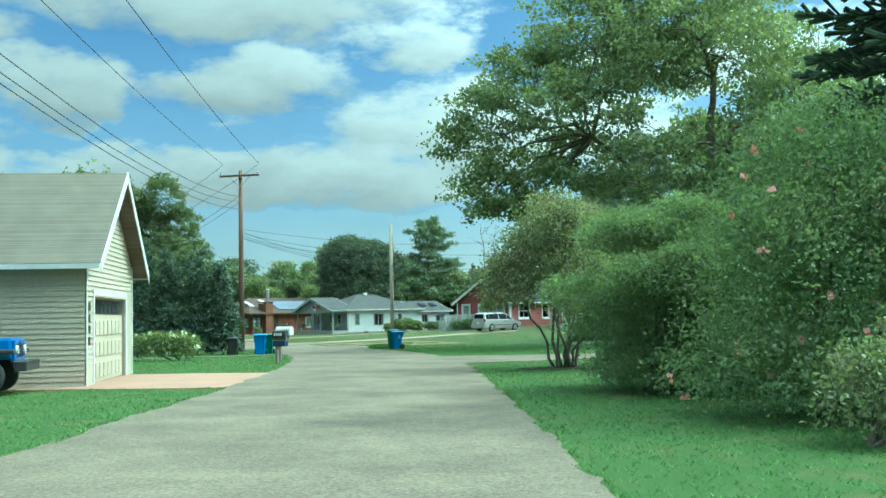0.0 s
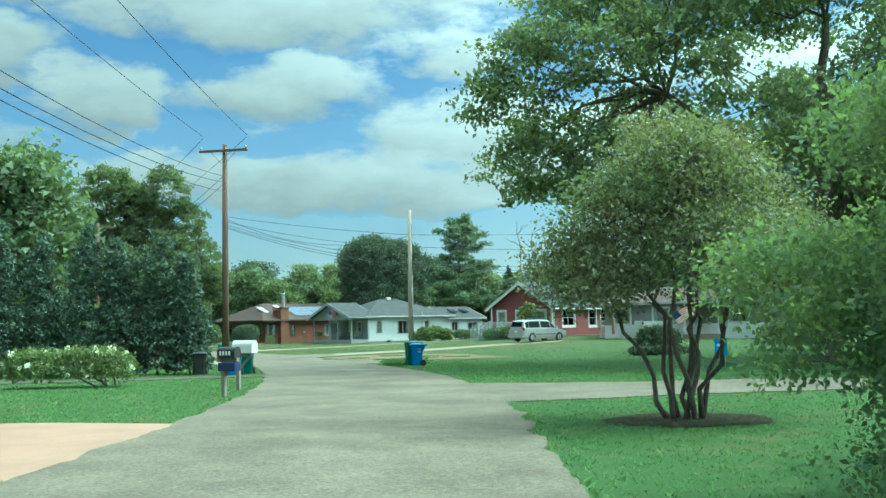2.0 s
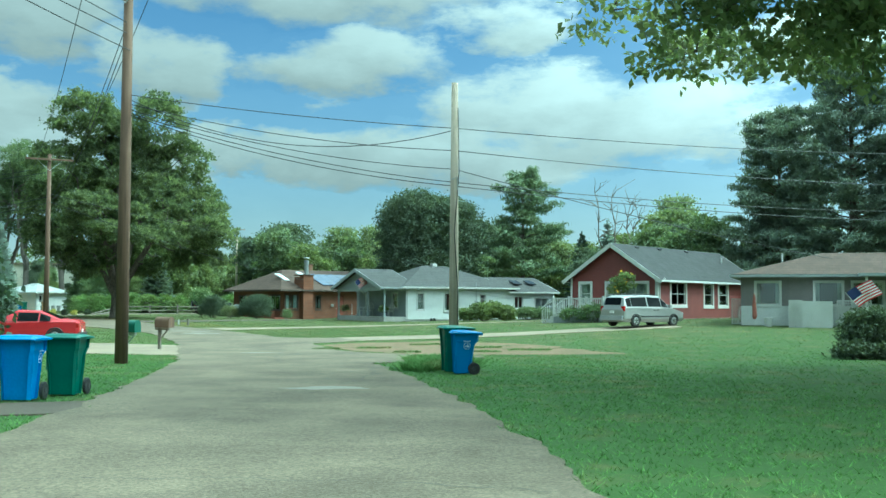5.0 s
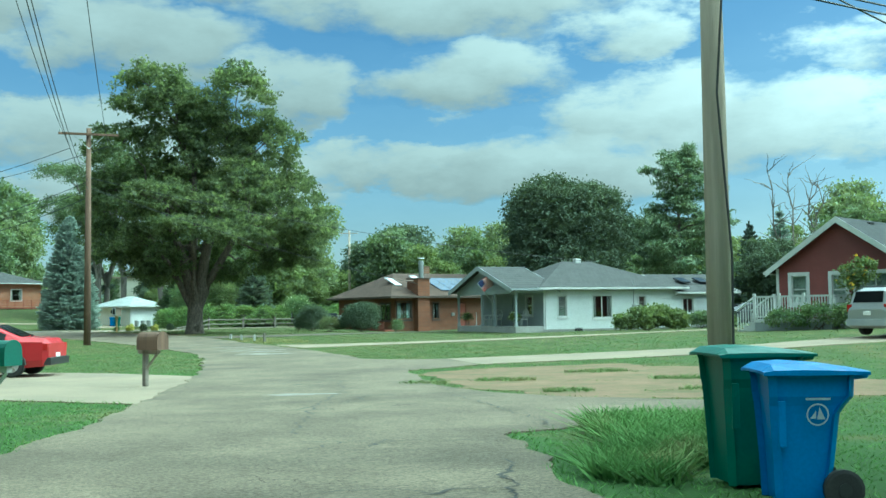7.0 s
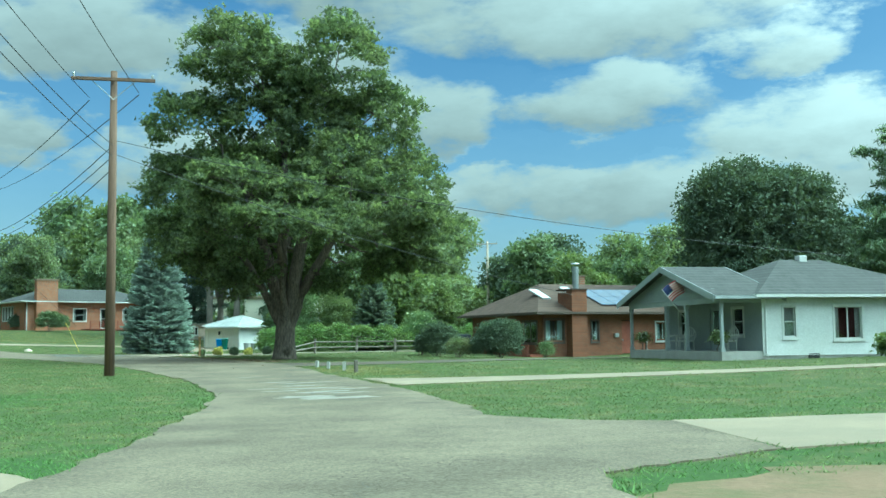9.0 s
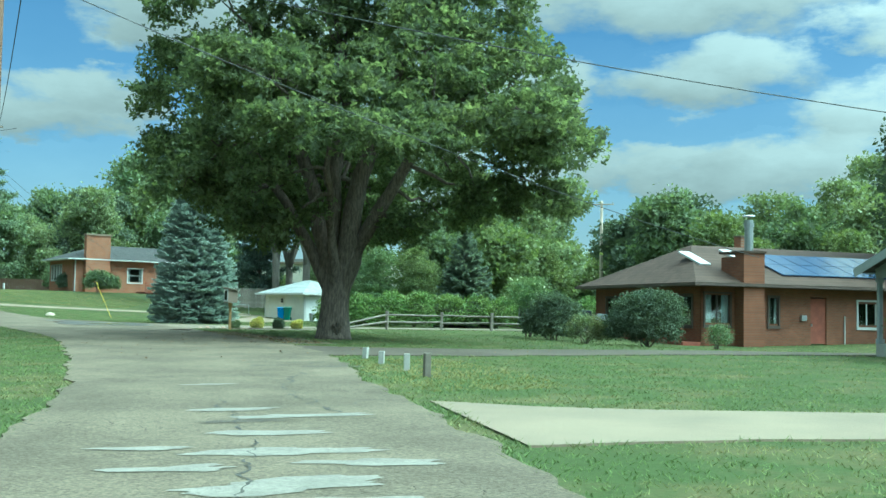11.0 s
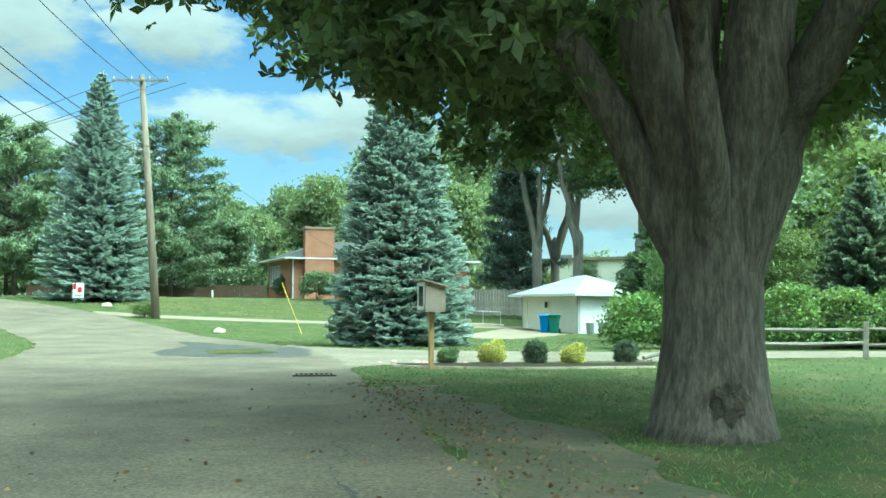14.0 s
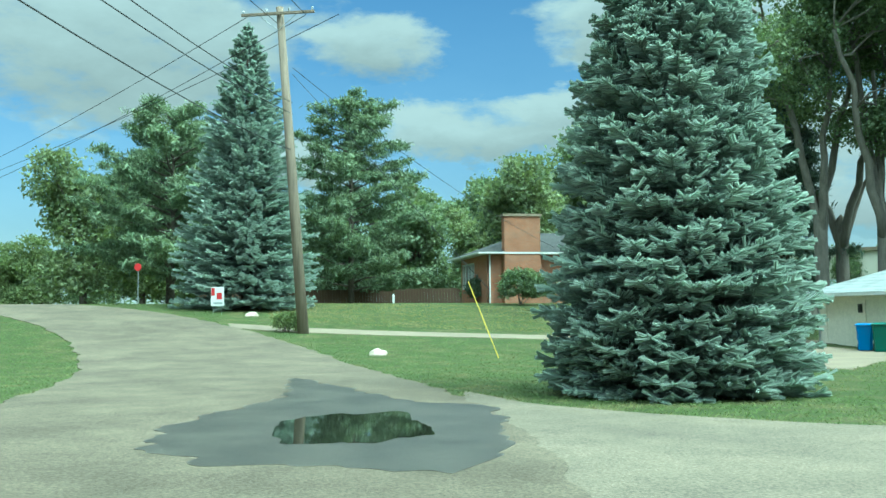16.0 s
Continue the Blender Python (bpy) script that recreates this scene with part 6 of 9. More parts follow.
def white_garage():
    h = thing("garage", pose(-62.7, 162.4, 0.05, 0, 0, 68), "small white garage with a pale hipped roof", "garage")
    # x: along the white-sided wall; the door wall runs from the corner along +y
    L, W, E = 4.9, 5.8, 2.2
    cut_wall(h, (0, 0, 0), 0, L, E, [], WHITESIDE, lap=0.13)
    door = [(0.5, 2.5, 0.02, 2.0), (2.9, 5.4, 0.02, 2.0)]
    cut_wall(h, (0, W, 0), 270, W, E, door, BEIGEWALL, lap=0)
    cut_wall(h, (L, 0, 0), 90, W, E, [], WHITESIDE, lap=0.13)
    cut_wall(h, (L, W, 0), 180, L, E, [], WHITESIDE, lap=0.13)
    for s in door:
        part("garage_door", boxed(s[0], s[1], 0.05, 0.1, s[2], s[3]), BEIGEWALL, h, "beige garage door", m=pose(0, W, 0, 0, 0, 270))
    part("wall_lamp", boxed(2.62, 2.76, -0.14, -0.005, 1.5, 1.85, 0.02), BLACKPLASTIC, h, m=pose(0, W, 0, 0, 0, 270))
    part("downspout", tubed([(0.1, -0.06, 2.15), (0.1, -0.06, 0.1)], 0.035, 6), TRIM, h)
    hip_roof(h, 0, L, 0, W, E, 1.15, 0.55, PALEROOF)
    return h


PALEROOF = brick_mat("pale_shingles", (0.34, 0.36, 0.345), (0.29, 0.31, 0.295), (0.22, 0.23, 0.22), width=0.32, height=0.14, gap=0.008)
white_garage()


def brick_house():
    h = thing("house", pose(-98.2, 172.8, 2.4, 0, 0, 62), "orange brick house with grey hipped roof and a broad chimney", "house")
    L, W, E = 17.0, 8.0, 3.5
    front = [(6.0, 7.6, 1.2, 2.7), (9.5, 10.6, 0.3, 2.7), (12.5, 14.0, 1.2, 2.7)]
    cut_wall(h, (0, 0, 0), 0, L, E, front, ORANGEBRICK, lap=0, thick=0.2, z0=-1.0)
    side = [(0.7 + 0.95 * k, 1.4 + 0.95 * k, 1.3, 3.0) for k in range(4)]
    cut_wall(h, (0, W, 0), 270, W, E, side, ORANGEBRICK, lap=0, thick=0.2, z0=-1.0)
    cut_wall(h, (L, 0, 0), 90, W, E, [], ORANGEBRICK, lap=0, thick=0.2, z0=-1.0)
    cut_wall(h, (L, W, 0), 180, L, E, [], ORANGEBRICK, lap=0, thick=0.2, z0=-1.0)
    for s in front:
        window(h, (0, 0, 0), 0, *s, curtain=0.2)
    for s in side:
        window(h, (0, W, 0), 270, *s, cross=0, frame_w=0.06)
    interior(h, 0, L, 0, W, 0.1, E)
    hip_roof(h, 0, L, 0, W, E, 1.7, 0.7, GREYROOF)
    ch = part("chimney", boxed(1.1, 3.7, -0.75, -0.01, -1.0, 6.1), ORANGEBRICK, h, "broad orange brick chimney")
    part("cap", boxed(1.0, 3.8, -0.85, 0.1, 6.1, 6.28), CONCRETE, ch)
    part("downspout", tubed([(0.2, -0.08, 3.45), (0.2, -0.08, -0.2)], 0.06, 6), TRIM, h)
    dk = part("deck_floor", boxed(7.0, 15.5, -2.6, -0.03, 0.05, 0.2), REDWOOD, h, "red-brown deck along the brick wall")
    post = mesh_of(boxed(-0.05, 0.05, -0.05, 0.05, -0.8, 1.2), "deck_post", REDWOOD)
    for k in range(8):
        part("deck_post", post, REDWOOD, dk, m=pose(7.1 + 1.18 * k, -2.5, 0))
    for k in range(4):
        part("deck_rail", boxed(7.1, 15.4, -2.53, -2.48, 0.45 + 0.22 * k, 0.52 + 0.22 * k), REDWOOD, dk)
    return h


brick_house()


def far_buildings():
    b = thing("long_building", pose(-118, 224, 0.6, 0, 0, 6), "long low beige commercial building beyond the trees", "building")
    cut_wall(b, (0, 0, 0), 0, 60, 7.4, [(4 + 9 * k, 8 + 9 * k, 2.5, 4.5) for k in range(6)], BEIGEWALL, lap=0, thick=0.3)
    cut_wall(b, (0, 20, 0), 270, 20, 7.4, [], BEIGEWALL, lap=0, thick=0.3)
    cut_wall(b, (60, 0, 0), 90, 20, 7.4, [], BEIGEWALL, lap=0, thick=0.3)
    for k in range(6):
        window(b, (0, 0, 0), 0, 4 + 9 * k, 8 + 9 * k, 2.5, 4.5, cross=0, bars=2)
    part("roof", boxed(-0.4, 60.4, -0.4, 20.4, 7.4, 7.75), CONCRETE, b)
    for k in range(3):
        part("roof_unit", boxed(10 + 18 * k, 13 + 18 * k, 5, 8, 7.75, 8.5, 0.05), STEEL, b)
    s = thing("house", pose(-158, 189, 2.5, 0, 0, 35), "small pale far house with a white gable", "house")
    cut_wall(s, (0, 0, 0), 0, 12, 3, [(2, 3.4, 1, 2.2), (7, 8.4, 1, 2.2)], WHITESIDE, lap=0)
    cut_wall(s, (0, 8, 0), 270, 8, 3, [(3, 5, 1, 2.2)], WHITESIDE, lap=0, top=lambda u: 3 + 2 * (1 - abs(u - 4) / 4))
    window(s, (0, 0, 0), 0, 2, 3.4, 1, 2.2), window(s, (0, 0, 0), 0, 7, 8.4, 1, 2.2), window(s, (0, 8, 0), 270, 3, 5, 1, 2.2)
    cut_wall(s, (12, 0, 0), 90, 8, 3, [], WHITESIDE, lap=0, top=lambda u: 3 + 2 * (1 - abs(u - 4) / 4))
    gable_roof(s, 0, 12, 0, 8, 3, 2, 0.5, TANROOF)


far_buildings()

# ---- trees ----
maple = broad_tree("maple_tree", on_ground(-35.45, 121.1), [
    (-2.8, -0.9, 16.5, 3.0, 2.9, 2.4), (2.6, 1.4, 16.2, 2.7, 2.8, 2.9), (4.0, 3.1, 12.9, 2.8, 3.0, 2.5), (5.5, 3.0, 9.3, 2.9, 2.8, 2.2), (7.3, 2.5, 7.5, 1.9, 1.9, 1.1), (-4.6, -1.8, 12.6, 2.4, 2.7, 2.0), (-5.2, -1.4, 9.4, 2.6, 2.7, 2.2),
    (-5.9, -1.5, 6.9, 1.5, 1.7, 1.2), (-0.8, -3.1, 8.6, 2.8, 2.4, 1.9), (2.3, -2.6, 7.8, 2.6, 2.2, 1.5), (3.5, 0.0, 9.8, 2.9, 2.6, 2.2), (1.1, 2.3, 12.8, 2.4, 2.8, 2.2), (-2.0, 3.7, 9.8, 3.4, 2.7, 2.6), (-4.9, 2.4, 10.4, 2.8, 2.5, 2.2),
    (1.3, 5.7, 9.6, 2.8, 2.5, 2.2), (-0.8, 2.4, 15.0, 2.2, 2.4, 1.8), (-4.5, -2.8, 5.5, 1.5, 1.5, 1.1), (-1.8, -4.8, 6.2, 1.7, 1.5, 1.1), (1.0, -5.3, 6.6, 1.8, 1.5, 1.1), (3.9, -4.3, 6.4, 1.8, 1.5, 1.0), (5.5, -2.3, 6.8, 1.8, 1.6, 1.1),
    (5.6, 1.3, 5.1, 1.5, 1.2, 0.9), (7.6, 0.4, 6.4, 1.6, 1.4, 1.0), (8.6, -0.4, 6.5, 1.5, 1.4, 1.1), (8.0, -1.4, 7.4, 1.5, 1.4, 0.9), (-5.4, 0.3, 5.8, 1.6, 1.6, 1.0), (2.4, 5.3, 6.2, 1.8, 1.6, 1.1), (-1.7, 4.5, 6.8, 2.2, 1.7, 1.1), (-4.7, 3.4, 7.0, 1.9, 1.7, 1.1), (-1.0, -5.4, 8.8, 1.6, 1.6, 1.2), (-7.4, 3.2, 6.0, 1.6, 1.6, 1.0), (-5.6, 4.4, 5.7, 1.6, 1.6, 1.0), (-4.0, 5.6, 5.7, 1.7, 1.6, 1.0), (-2.0, 6.2, 5.8, 1.7, 1.6, 1.0), (-6.2, 1.6, 6.2, 1.6, 1.6, 1.0), (-7.6, 4.6, 7.2, 1.8, 1.8, 1.1), (7.9, 0.8, 4.9, 1.1, 1.0, 0.8), (5.2, 1.7, 4.7, 1.2, 1.1, 0.7),
    (-2.1, -2.9, 4.4, 1.1, 0.9, 0.6), (-0.2, -4.4, 5.2, 1.1, 1.0, 0.6),
    (2.6, 0.6, 3.9, 1.2, 0.9, 0.7), (0.9, 2.2, 4.2, 1.5, 1.2, 0.8), (-2.9, 0.1, 4.3, 1.6, 1.4, 0.8), (-2.7, 0.6, 3.7, 1.3, 1.0, 0.6), (3.1, 2.6, 4.5, 1.3, 1.2, 0.8), (-4.0, -1.4, 4.5, 1.3, 1.2, 0.8),
    (-4.1, 6.9, 4.4, 1.7, 1.6, 0.9), (-2.2, 7.4, 4.6, 1.6, 1.6, 0.9), (-5.4, 6.4, 5.4, 1.8, 1.8, 1.0), (-3.0, 8.6, 5.2, 1.8, 1.6, 1.1),
    (-1.3, -0.7, 15.2, 2.2, 2.2, 2.6), (-1.3, -0.7, 12.4, 2.4, 2.4, 2.2), (0.1, -2.5, 4.4, 1.1, 1.0, 0.7), (-1.5, -2.6, 3.7, 1.2, 1.0, 0.8)],
    2.5, 0.52, 2900, 36, 0.215, LEAF_MAPLE, BARK, "huge old maple with dark green crown and thick forked trunk", 11, spread=0.27, flare=1.28, twigs=200, hollow=0.62, power=0.7, lobed=True, mains=[(-2.0, -0.9, 9.2, 0.36), (-0.5, 0.7, 11.0, 0.34), (2.0, 1.2, 11.0, 0.42), (3.6, 0.9, 8.2, 0.33), (1.2, -3.0, 7.6, 0.2), (-2.8, -1.9, 7.2, 0.25)])
# an old wound low on the maple's trunk
bm = bmesh.new()
bmesh.ops.create_icosphere(bm, subdivisions=3, radius=1.0)
for v in bm.verts:
    k = 1 + 0.55 * noise.noise(v.co * 2.0) + 0.3 * noise.noise(v.co * 5.0)
    v.co = Vector((v.co.x * 0.17 * k, v.co.y * 0.05 * k, v.co.z * (0.20 + 0.06 * math.cos(v.co.x * 9)) * k))
part("trunk_scar", bm, SCAR, maple, "dark rotten wound in the bark", m=pose(0.42, -0.46, 0.40, 0, 0, 31))
broad_tree("oak_tree", on_ground(14.4, 56.4), [(x - 2.0, y + 2.1, z, a, b, c) for x, y, z, a, b, c in (
    (1.0, 0, 19.5, 5, 5, 3.5), (-3.0, -1.0, 17.5, 5, 5, 3.4), (5.0, 1.5, 17.0, 5, 5, 3.6), (0, 4.5, 16.0, 5, 4.5, 3.2), (1.0, -5.0, 15.5, 5, 4.5, 3.2), (-7.0, 0.5, 14.6, 4.0, 4.2, 2.6), (8.5, -1.0, 13.4, 4.5, 4.5, 3.0),
    (-9.6, -2.0, 12.2, 2.8, 3.2, 2.2), (-5.0, -5.0, 12.4, 3.6, 3.4, 2.2), (5.5, -6.0, 11.5, 4.0, 3.6, 2.4), (-9.5, -1.0, 8.4, 2.2, 2.6, 1.5), (-7.5, 1.5, 7.6, 1.8, 1.8, 1.0), (-9.8, 0.8, 7.4, 1.6, 1.6, 0.9), (-6.2, -2.6, 8.8, 2.4, 2.6, 1.3), (-4.0, 4.6, 11.0, 3.6, 3.4, 2.2), (6, 5.5, 11.0, 4, 3.6, 2.4), (-1.5, -7.2, 9.2, 3.0, 2.6, 1.6), (9.0, -4.4, 9.0, 3.2, 3.0, 1.8), (-11.4, -1.6, 11.2, 1.8, 2.2, 1.6), (-8.8, 3.4, 10.4, 2.4, 2.4, 1.5), (-3.4, -3.0, 8.0, 2.6, 2.4, 1.5), (2.0, -5.4, 7.6, 2.8, 2.4, 1.6), (5.5, -3.0, 7.0, 2.8, 2.6, 1.6), (-6.4, 1.5, 7.2, 2.0, 2.2, 1.2), (-9.0, 7.5, 8.4, 1.9, 1.8, 0.9), (-6.4, 6.6, 8.2, 2.1, 1.8, 1.0), (-11.4, 7.4, 9.6, 1.5, 1.5, 0.8))],
    5.5, 0.50, 2300, 40, 0.25, LEAF_OAK, BARK, "tall oak with an open spreading green crown", 21, spread=0.34, flare=1.3, twigs=340, hollow=0.42, mains=[(-6.0, 0.8, 11.5, 0.24), (0.6, 0.5, 14.5, 0.34), (4.6, 0.6, 12.0, 0.24), (0.5, -3.5, 11.0, 0.2)])
broad_tree("small_tree", on_ground(3.45, 30.2), [
    (-0.79, -0.35, 3.11, 1.29, 1.29, 1.03), (0.79, 0.26, 3.28, 1.38, 1.29, 1.03), (0.00, -0.70, 3.88, 1.29, 1.20, 0.86), (-0.18, 0.79, 3.71, 1.29, 1.20, 0.95), (-1.58, 0.18, 2.59, 0.86, 1.03, 0.77), (1.67, -0.18, 2.59, 0.86, 1.03, 0.77), (0.35, -1.41, 2.59, 1.03, 0.86, 0.77), (0.18, 0.00, 4.25, 0.86, 0.86, 0.60), (-1.9, 0.10, 2.2, 0.60, 0.70, 0.60), (1.90, -0.20, 2.0, 0.60, 0.70, 0.55), (-0.95, -0.95, 2.25, 0.70, 0.60, 0.50), (1.1, -1.1, 2.1, 0.7, 0.6, 0.5), (-1.5, -0.6, 2.0, 0.6, 0.6, 0.45), (0.2, -1.6, 2.15, 0.7, 0.5, 0.45), (-0.3, 0.2, 4.6, 0.7, 0.7, 0.5)],
    1.2, 0.07, 2300, 19, 0.08, LEAF_OLIVE, BARK, "small many-stemmed ornamental tree with olive green leaves", 31, spread=0.22, twigs=110,
    stems=[(0.25 * math.cos(a), 0.25 * math.sin(a), r * math.cos(a), r * math.sin(a), 2.1 + 0.3 * (k % 3), 0.05) for k, (a, r) in enumerate(((0.2, 1.0), (1.1, 0.5), (1.9, 0.9), (2.8, 1.25), (3.5, 0.6), (4.3, 0.9), (5.1, 0.4), (5.7, 1.1), (0.7, 0.25)))], hollow=0.5)
bush("flowering_bush", on_ground(5.7, 15.2), [(-0.9, -0.9, 0.6, 1.3, 1.2, 0.7), (0.4, -1.6, 0.6, 1.4, 1.2, 0.7), (-1.2, 0.6, 0.7, 1.2, 1.2, 0.8), (1.8, -2.2, 0.6, 1.2, 1.0, 0.7), (0, 0, 2.9, 1.7, 1.8, 1.8), (-0.7, -0.6, 1.7, 1.5, 1.5, 1.5), (0.9, -0.9, 2.2, 1.5, 1.5, 1.6), (0.4, 1.2, 2.4, 1.6, 1.5, 1.8), (2.0, 0.2, 3.0, 1.6, 1.8, 2.0), (1.6, -2.0, 1.6, 1.4, 1.2, 1.4)], 84000, 0.07, LEAF_BUSH, "tall rose-of-sharon bush with pink blossoms", 41, flower=PETAL_PINK, flowers=90, fsize=0.09, stems=12, each=40, spread=0.24)
rng3 = np.random.default_rng(420)
sprays = []
for _ in range(34):
    a, e = rng3.uniform(0, 2 * math.pi), rng3.uniform(-0.35, 1.45)
    r = rng3.uniform(0.85, 1.05)
    sprays.append((0.35 + 2.25 * r * math.cos(a) * math.cos(e), 2.05 * r * math.sin(a) * math.cos(e), 1.45 + 1.75 * r * math.sin(e), rng3.uniform(0.45, 0.8), rng3.uniform(0.45, 0.8), rng3.uniform(0.35, 0.6)))
bush("large_bush", on_ground(4.1, 20.6), sprays + [(0.3, 0, 1.5, 1.5, 1.5, 1.2), (0.3, -0.4, 0.5, 1.6, 1.6, 0.6)], 120000, 0.066, LEAF_BUSH, "broad leafy green bush overhanging the lawn", 42, stems=10, each=46, spread=0.17)
bush("large_bush", on_ground(7.4, 24.2), [(-0.9, -0.5, 0.6, 1.4, 1.4, 0.7), (0.9, 0.2, 0.6, 1.4, 1.4, 0.7), (0, 0, 2.4, 1.8, 1.8, 1.7), (-0.9, 0.2, 1.5, 1.4, 1.5, 1.3), (0.8, -0.8, 2.0, 1.5, 1.5, 1.5)], 36000, 0.09, LEAF_BUSH, "broad leafy green bush overhanging the lawn", 43, stems=8, each=24, spread=0.2)
bush("low_bush", on_ground(4.7, 11.6), [(0, 0, 0.55, 0.6, 0.6, 0.6), (0.6, 0.3, 0.75, 0.6, 0.6, 0.7), (0.9, -0.5, 0.5, 0.6, 0.5, 0.5)], 5000, 0.07, LEAF_OLIVE, "low shrub with browning leaves at the lawn edge", 44, stems=6)
conifer("spruce_tree", on_ground(10.2, 17.5), 15, 4.4, NEEDLE_DARK, "tall dark spruce with hanging boughs", 45, levels=24, per=13, droop=0.35, skirt=4.2, twig=0.1, arms=34)
conifer("blue_spruce", on_ground(-56.65, 140.1), 10.3, 2.75, NEEDLE_BLUE, "dense blue spruce standing on the lawn corner", 51, levels=50, per=32, droop=0.16, skirt=0.22, fullness=0.60, twig=0.085, arms=22)
conifer("blue_spruce", on_ground(-97.5, 153.5), 16.5, 4.3, NEEDLE_BLUE, "tall blue spruce beyond the raised lawn", 52, levels=42, per=22, droop=0.14, skirt=0.3, fullness=0.7, twig=0.14, arms=15)
broad_tree("round_maple", on_ground(-12.2, 148), [(0, 0, 7.6, 5.6, 5.6, 5.2), (-1.5, -1.5, 9.4, 3.8, 3.8, 3.8), (1.8, 0, 8.6, 4.2, 4.2, 4.2), (0, -1, 5.2, 5.4, 5.2, 3.2)], 2.6, 0.4, 4000, 17, 0.26, LEAF_DARK, BARK, "dense round dark green maple behind the houses", 61, spread=0.35, twigs=30, hollow=0.75)
pine("pine_tree", on_ground(-2.3, 151), 15.4, 5.6, NEEDLE_PINE, "tall open white pine with layered boughs", 62)
for k, (x, y, t, r) in enumerate(((20.8, 132.5, 18.4, 6.0), (25.2, 126, 22.5, 7.2), (32, 122, 21.5, 7.4), (38, 116, 20, 7.0))):
    pine("pine_tree", on_ground(x, y), t, r, NEEDLE_GREY, "tall dark pine with dense boughs behind the houses", 140 + k, boughs=92, low=0.08)
pine("pine_tree", on_ground(-123, 178.5), 18.8, 7.6, NEEDLE_PINE, "tall dark pine beside the brick house", 63, boughs=74, low=0.07)
pine("pine_tree", on_ground(-78, 178), 13.5, 3.0, NEEDLE_DARK, "dark narrow pine behind the lawn", 66, boughs=60, low=0.1)
conifer("cedar_tree", on_ground(-51.6, 152.6), 8.2, 2.9, NEEDLE_PINE, "dark green full cedar between garage and hedge", 185, levels=34, per=16, droop=0.05, skirt=0.02, twig=0.13, arms=15)
bush("juniper", on_ground(-48.8, 148.6), [(0, 0, 1.6, 1.7, 1.6, 1.6), (-0.6, 0, 3.0, 1.5, 1.4, 1.5), (0.7, 0.3, 3.6, 1.2, 1.2, 1.5), (0.1, 0, 4.6, 0.9, 0.9, 1.0), (-1.2, -0.2, 1.4, 1.1, 1.1, 1.2)], 20000, 0.12, LEAF_BUSH, "tall feathery green juniper behind the hedge", 183, each=24, spread=0.2)
bush("juniper", on_ground(-45.9, 148.9), [(0, 0, 1.6, 1.5, 1.4, 1.6), (0.5, 0, 3.0, 1.3, 1.2, 1.4), (-0.5, 0.2, 3.4, 1.0, 1.0, 1.3), (0.2, 0, 4.3, 0.7, 0.7, 0.9)], 16000, 0.12, LEAF_LIGHT, "tall loose light green shrub behind the hedge", 184, each=22, spread=0.2)
pine("pine_tree", on_ground(-121, 160), 15.5, 8.0, NEEDLE_PINE, "spreading pine behind the blue spruce", 64, boughs=60, low=0.12)
pine("pine_tree", on_ground(-128, 163), 14.5, 7.0, NEEDLE_PINE, "spreading pine behind the blue spruce", 65, boughs=54, low=0.12)


def bare_tree(x, y, tall, seed):
    rng = np.random.default_rng(seed)
    t = thing("dead_tree", on_ground(x, y), "leafless dead tree with thin grey branches", "tree")
    bm = bmesh.new()
    for k in range(4):
        pts = wood(bm, (k * 0.4 - 0.6, 0, 0), (k * 1.6 - 2.4 + rng.normal() * 0.5, rng.normal(), tall * rng.uniform(0.8, 1)), 0.16, 0.03, rng, 0.05, 8, 6)
        for p in pts[3:]:
            for _ in range(3):
                wood(bm, p, p + Vector((rng.normal() * 1.3, rng.normal() * 1.3, rng.uniform(0.4, 2.2))), 0.05, 0.012, rng, 0.1, 4, 4)
    part("trunk", bm, PALEBARK, t)


bare_tree(8.2, 150, 14.5, 5)

# background trees: a few built, the rest copies of them
def far_tree(name, leaf, tall, wide, seed, label, dense=1.0):
    rng = np.random.default_rng(seed)
    lobes = [(rng.normal() * wide * 0.28, rng.normal() * wide * 0.28, tall * rng.uniform(0.40, 0.88), wide * rng.uniform(0.30, 0.48), wide * rng.uniform(0.30, 0.48), tall * rng.uniform(0.10, 0.18)) for _ in range(9)] + [(0, 0, tall * 0.55, wide * 0.55, wide * 0.55, tall * 0.30), (wide * 0.2, 0, tall * 0.22, wide * 0.5, wide * 0.5, tall * 0.2), (-wide * 0.25, wide * 0.1, tall * 0.2, wide * 0.5, wide * 0.5, tall * 0.18)]
    return broad_tree(name, pose(0, -400, 0), lobes, tall * 0.25, tall * 0.024, int(1400 * dense), 13, 0.40, leaf, BARK, label, seed, spread=0.5, twigs=12, group="surrounding trees", hollow=0.55, ratio=0.9, far=True)


PROTO = [far_tree("leafy_tree", LEAF_MID, 12, 5.5, 71, "leafy green tree with a full crown"), far_tree("leafy_tree", LEAF_LIGHT, 11, 5.5, 72, "bright green leafy tree with a full crown"), far_tree("leafy_tree", LEAF_DARK, 13, 6, 73, "dark green leafy tree with a full crown"), far_tree("leafy_tree", LEAF_OAK, 14, 6, 74, "tall green tree with an uneven crown")]


def place_trees(spots):
    for k, (kind, x, y, s, tall) in enumerate(spots):
        m = on_ground(x, y, (k * 137) % 360) @ Matrix.Diagonal((s, s, s * tall, 1))
        if PROTO[kind].location.y < -300:
            PROTO[kind].matrix_world = m
        else:
            c = copy_thing(PROTO[kind], Matrix.Identity(4))
            c.matrix_world = m


spots = []
rng = np.random.default_rng(5)
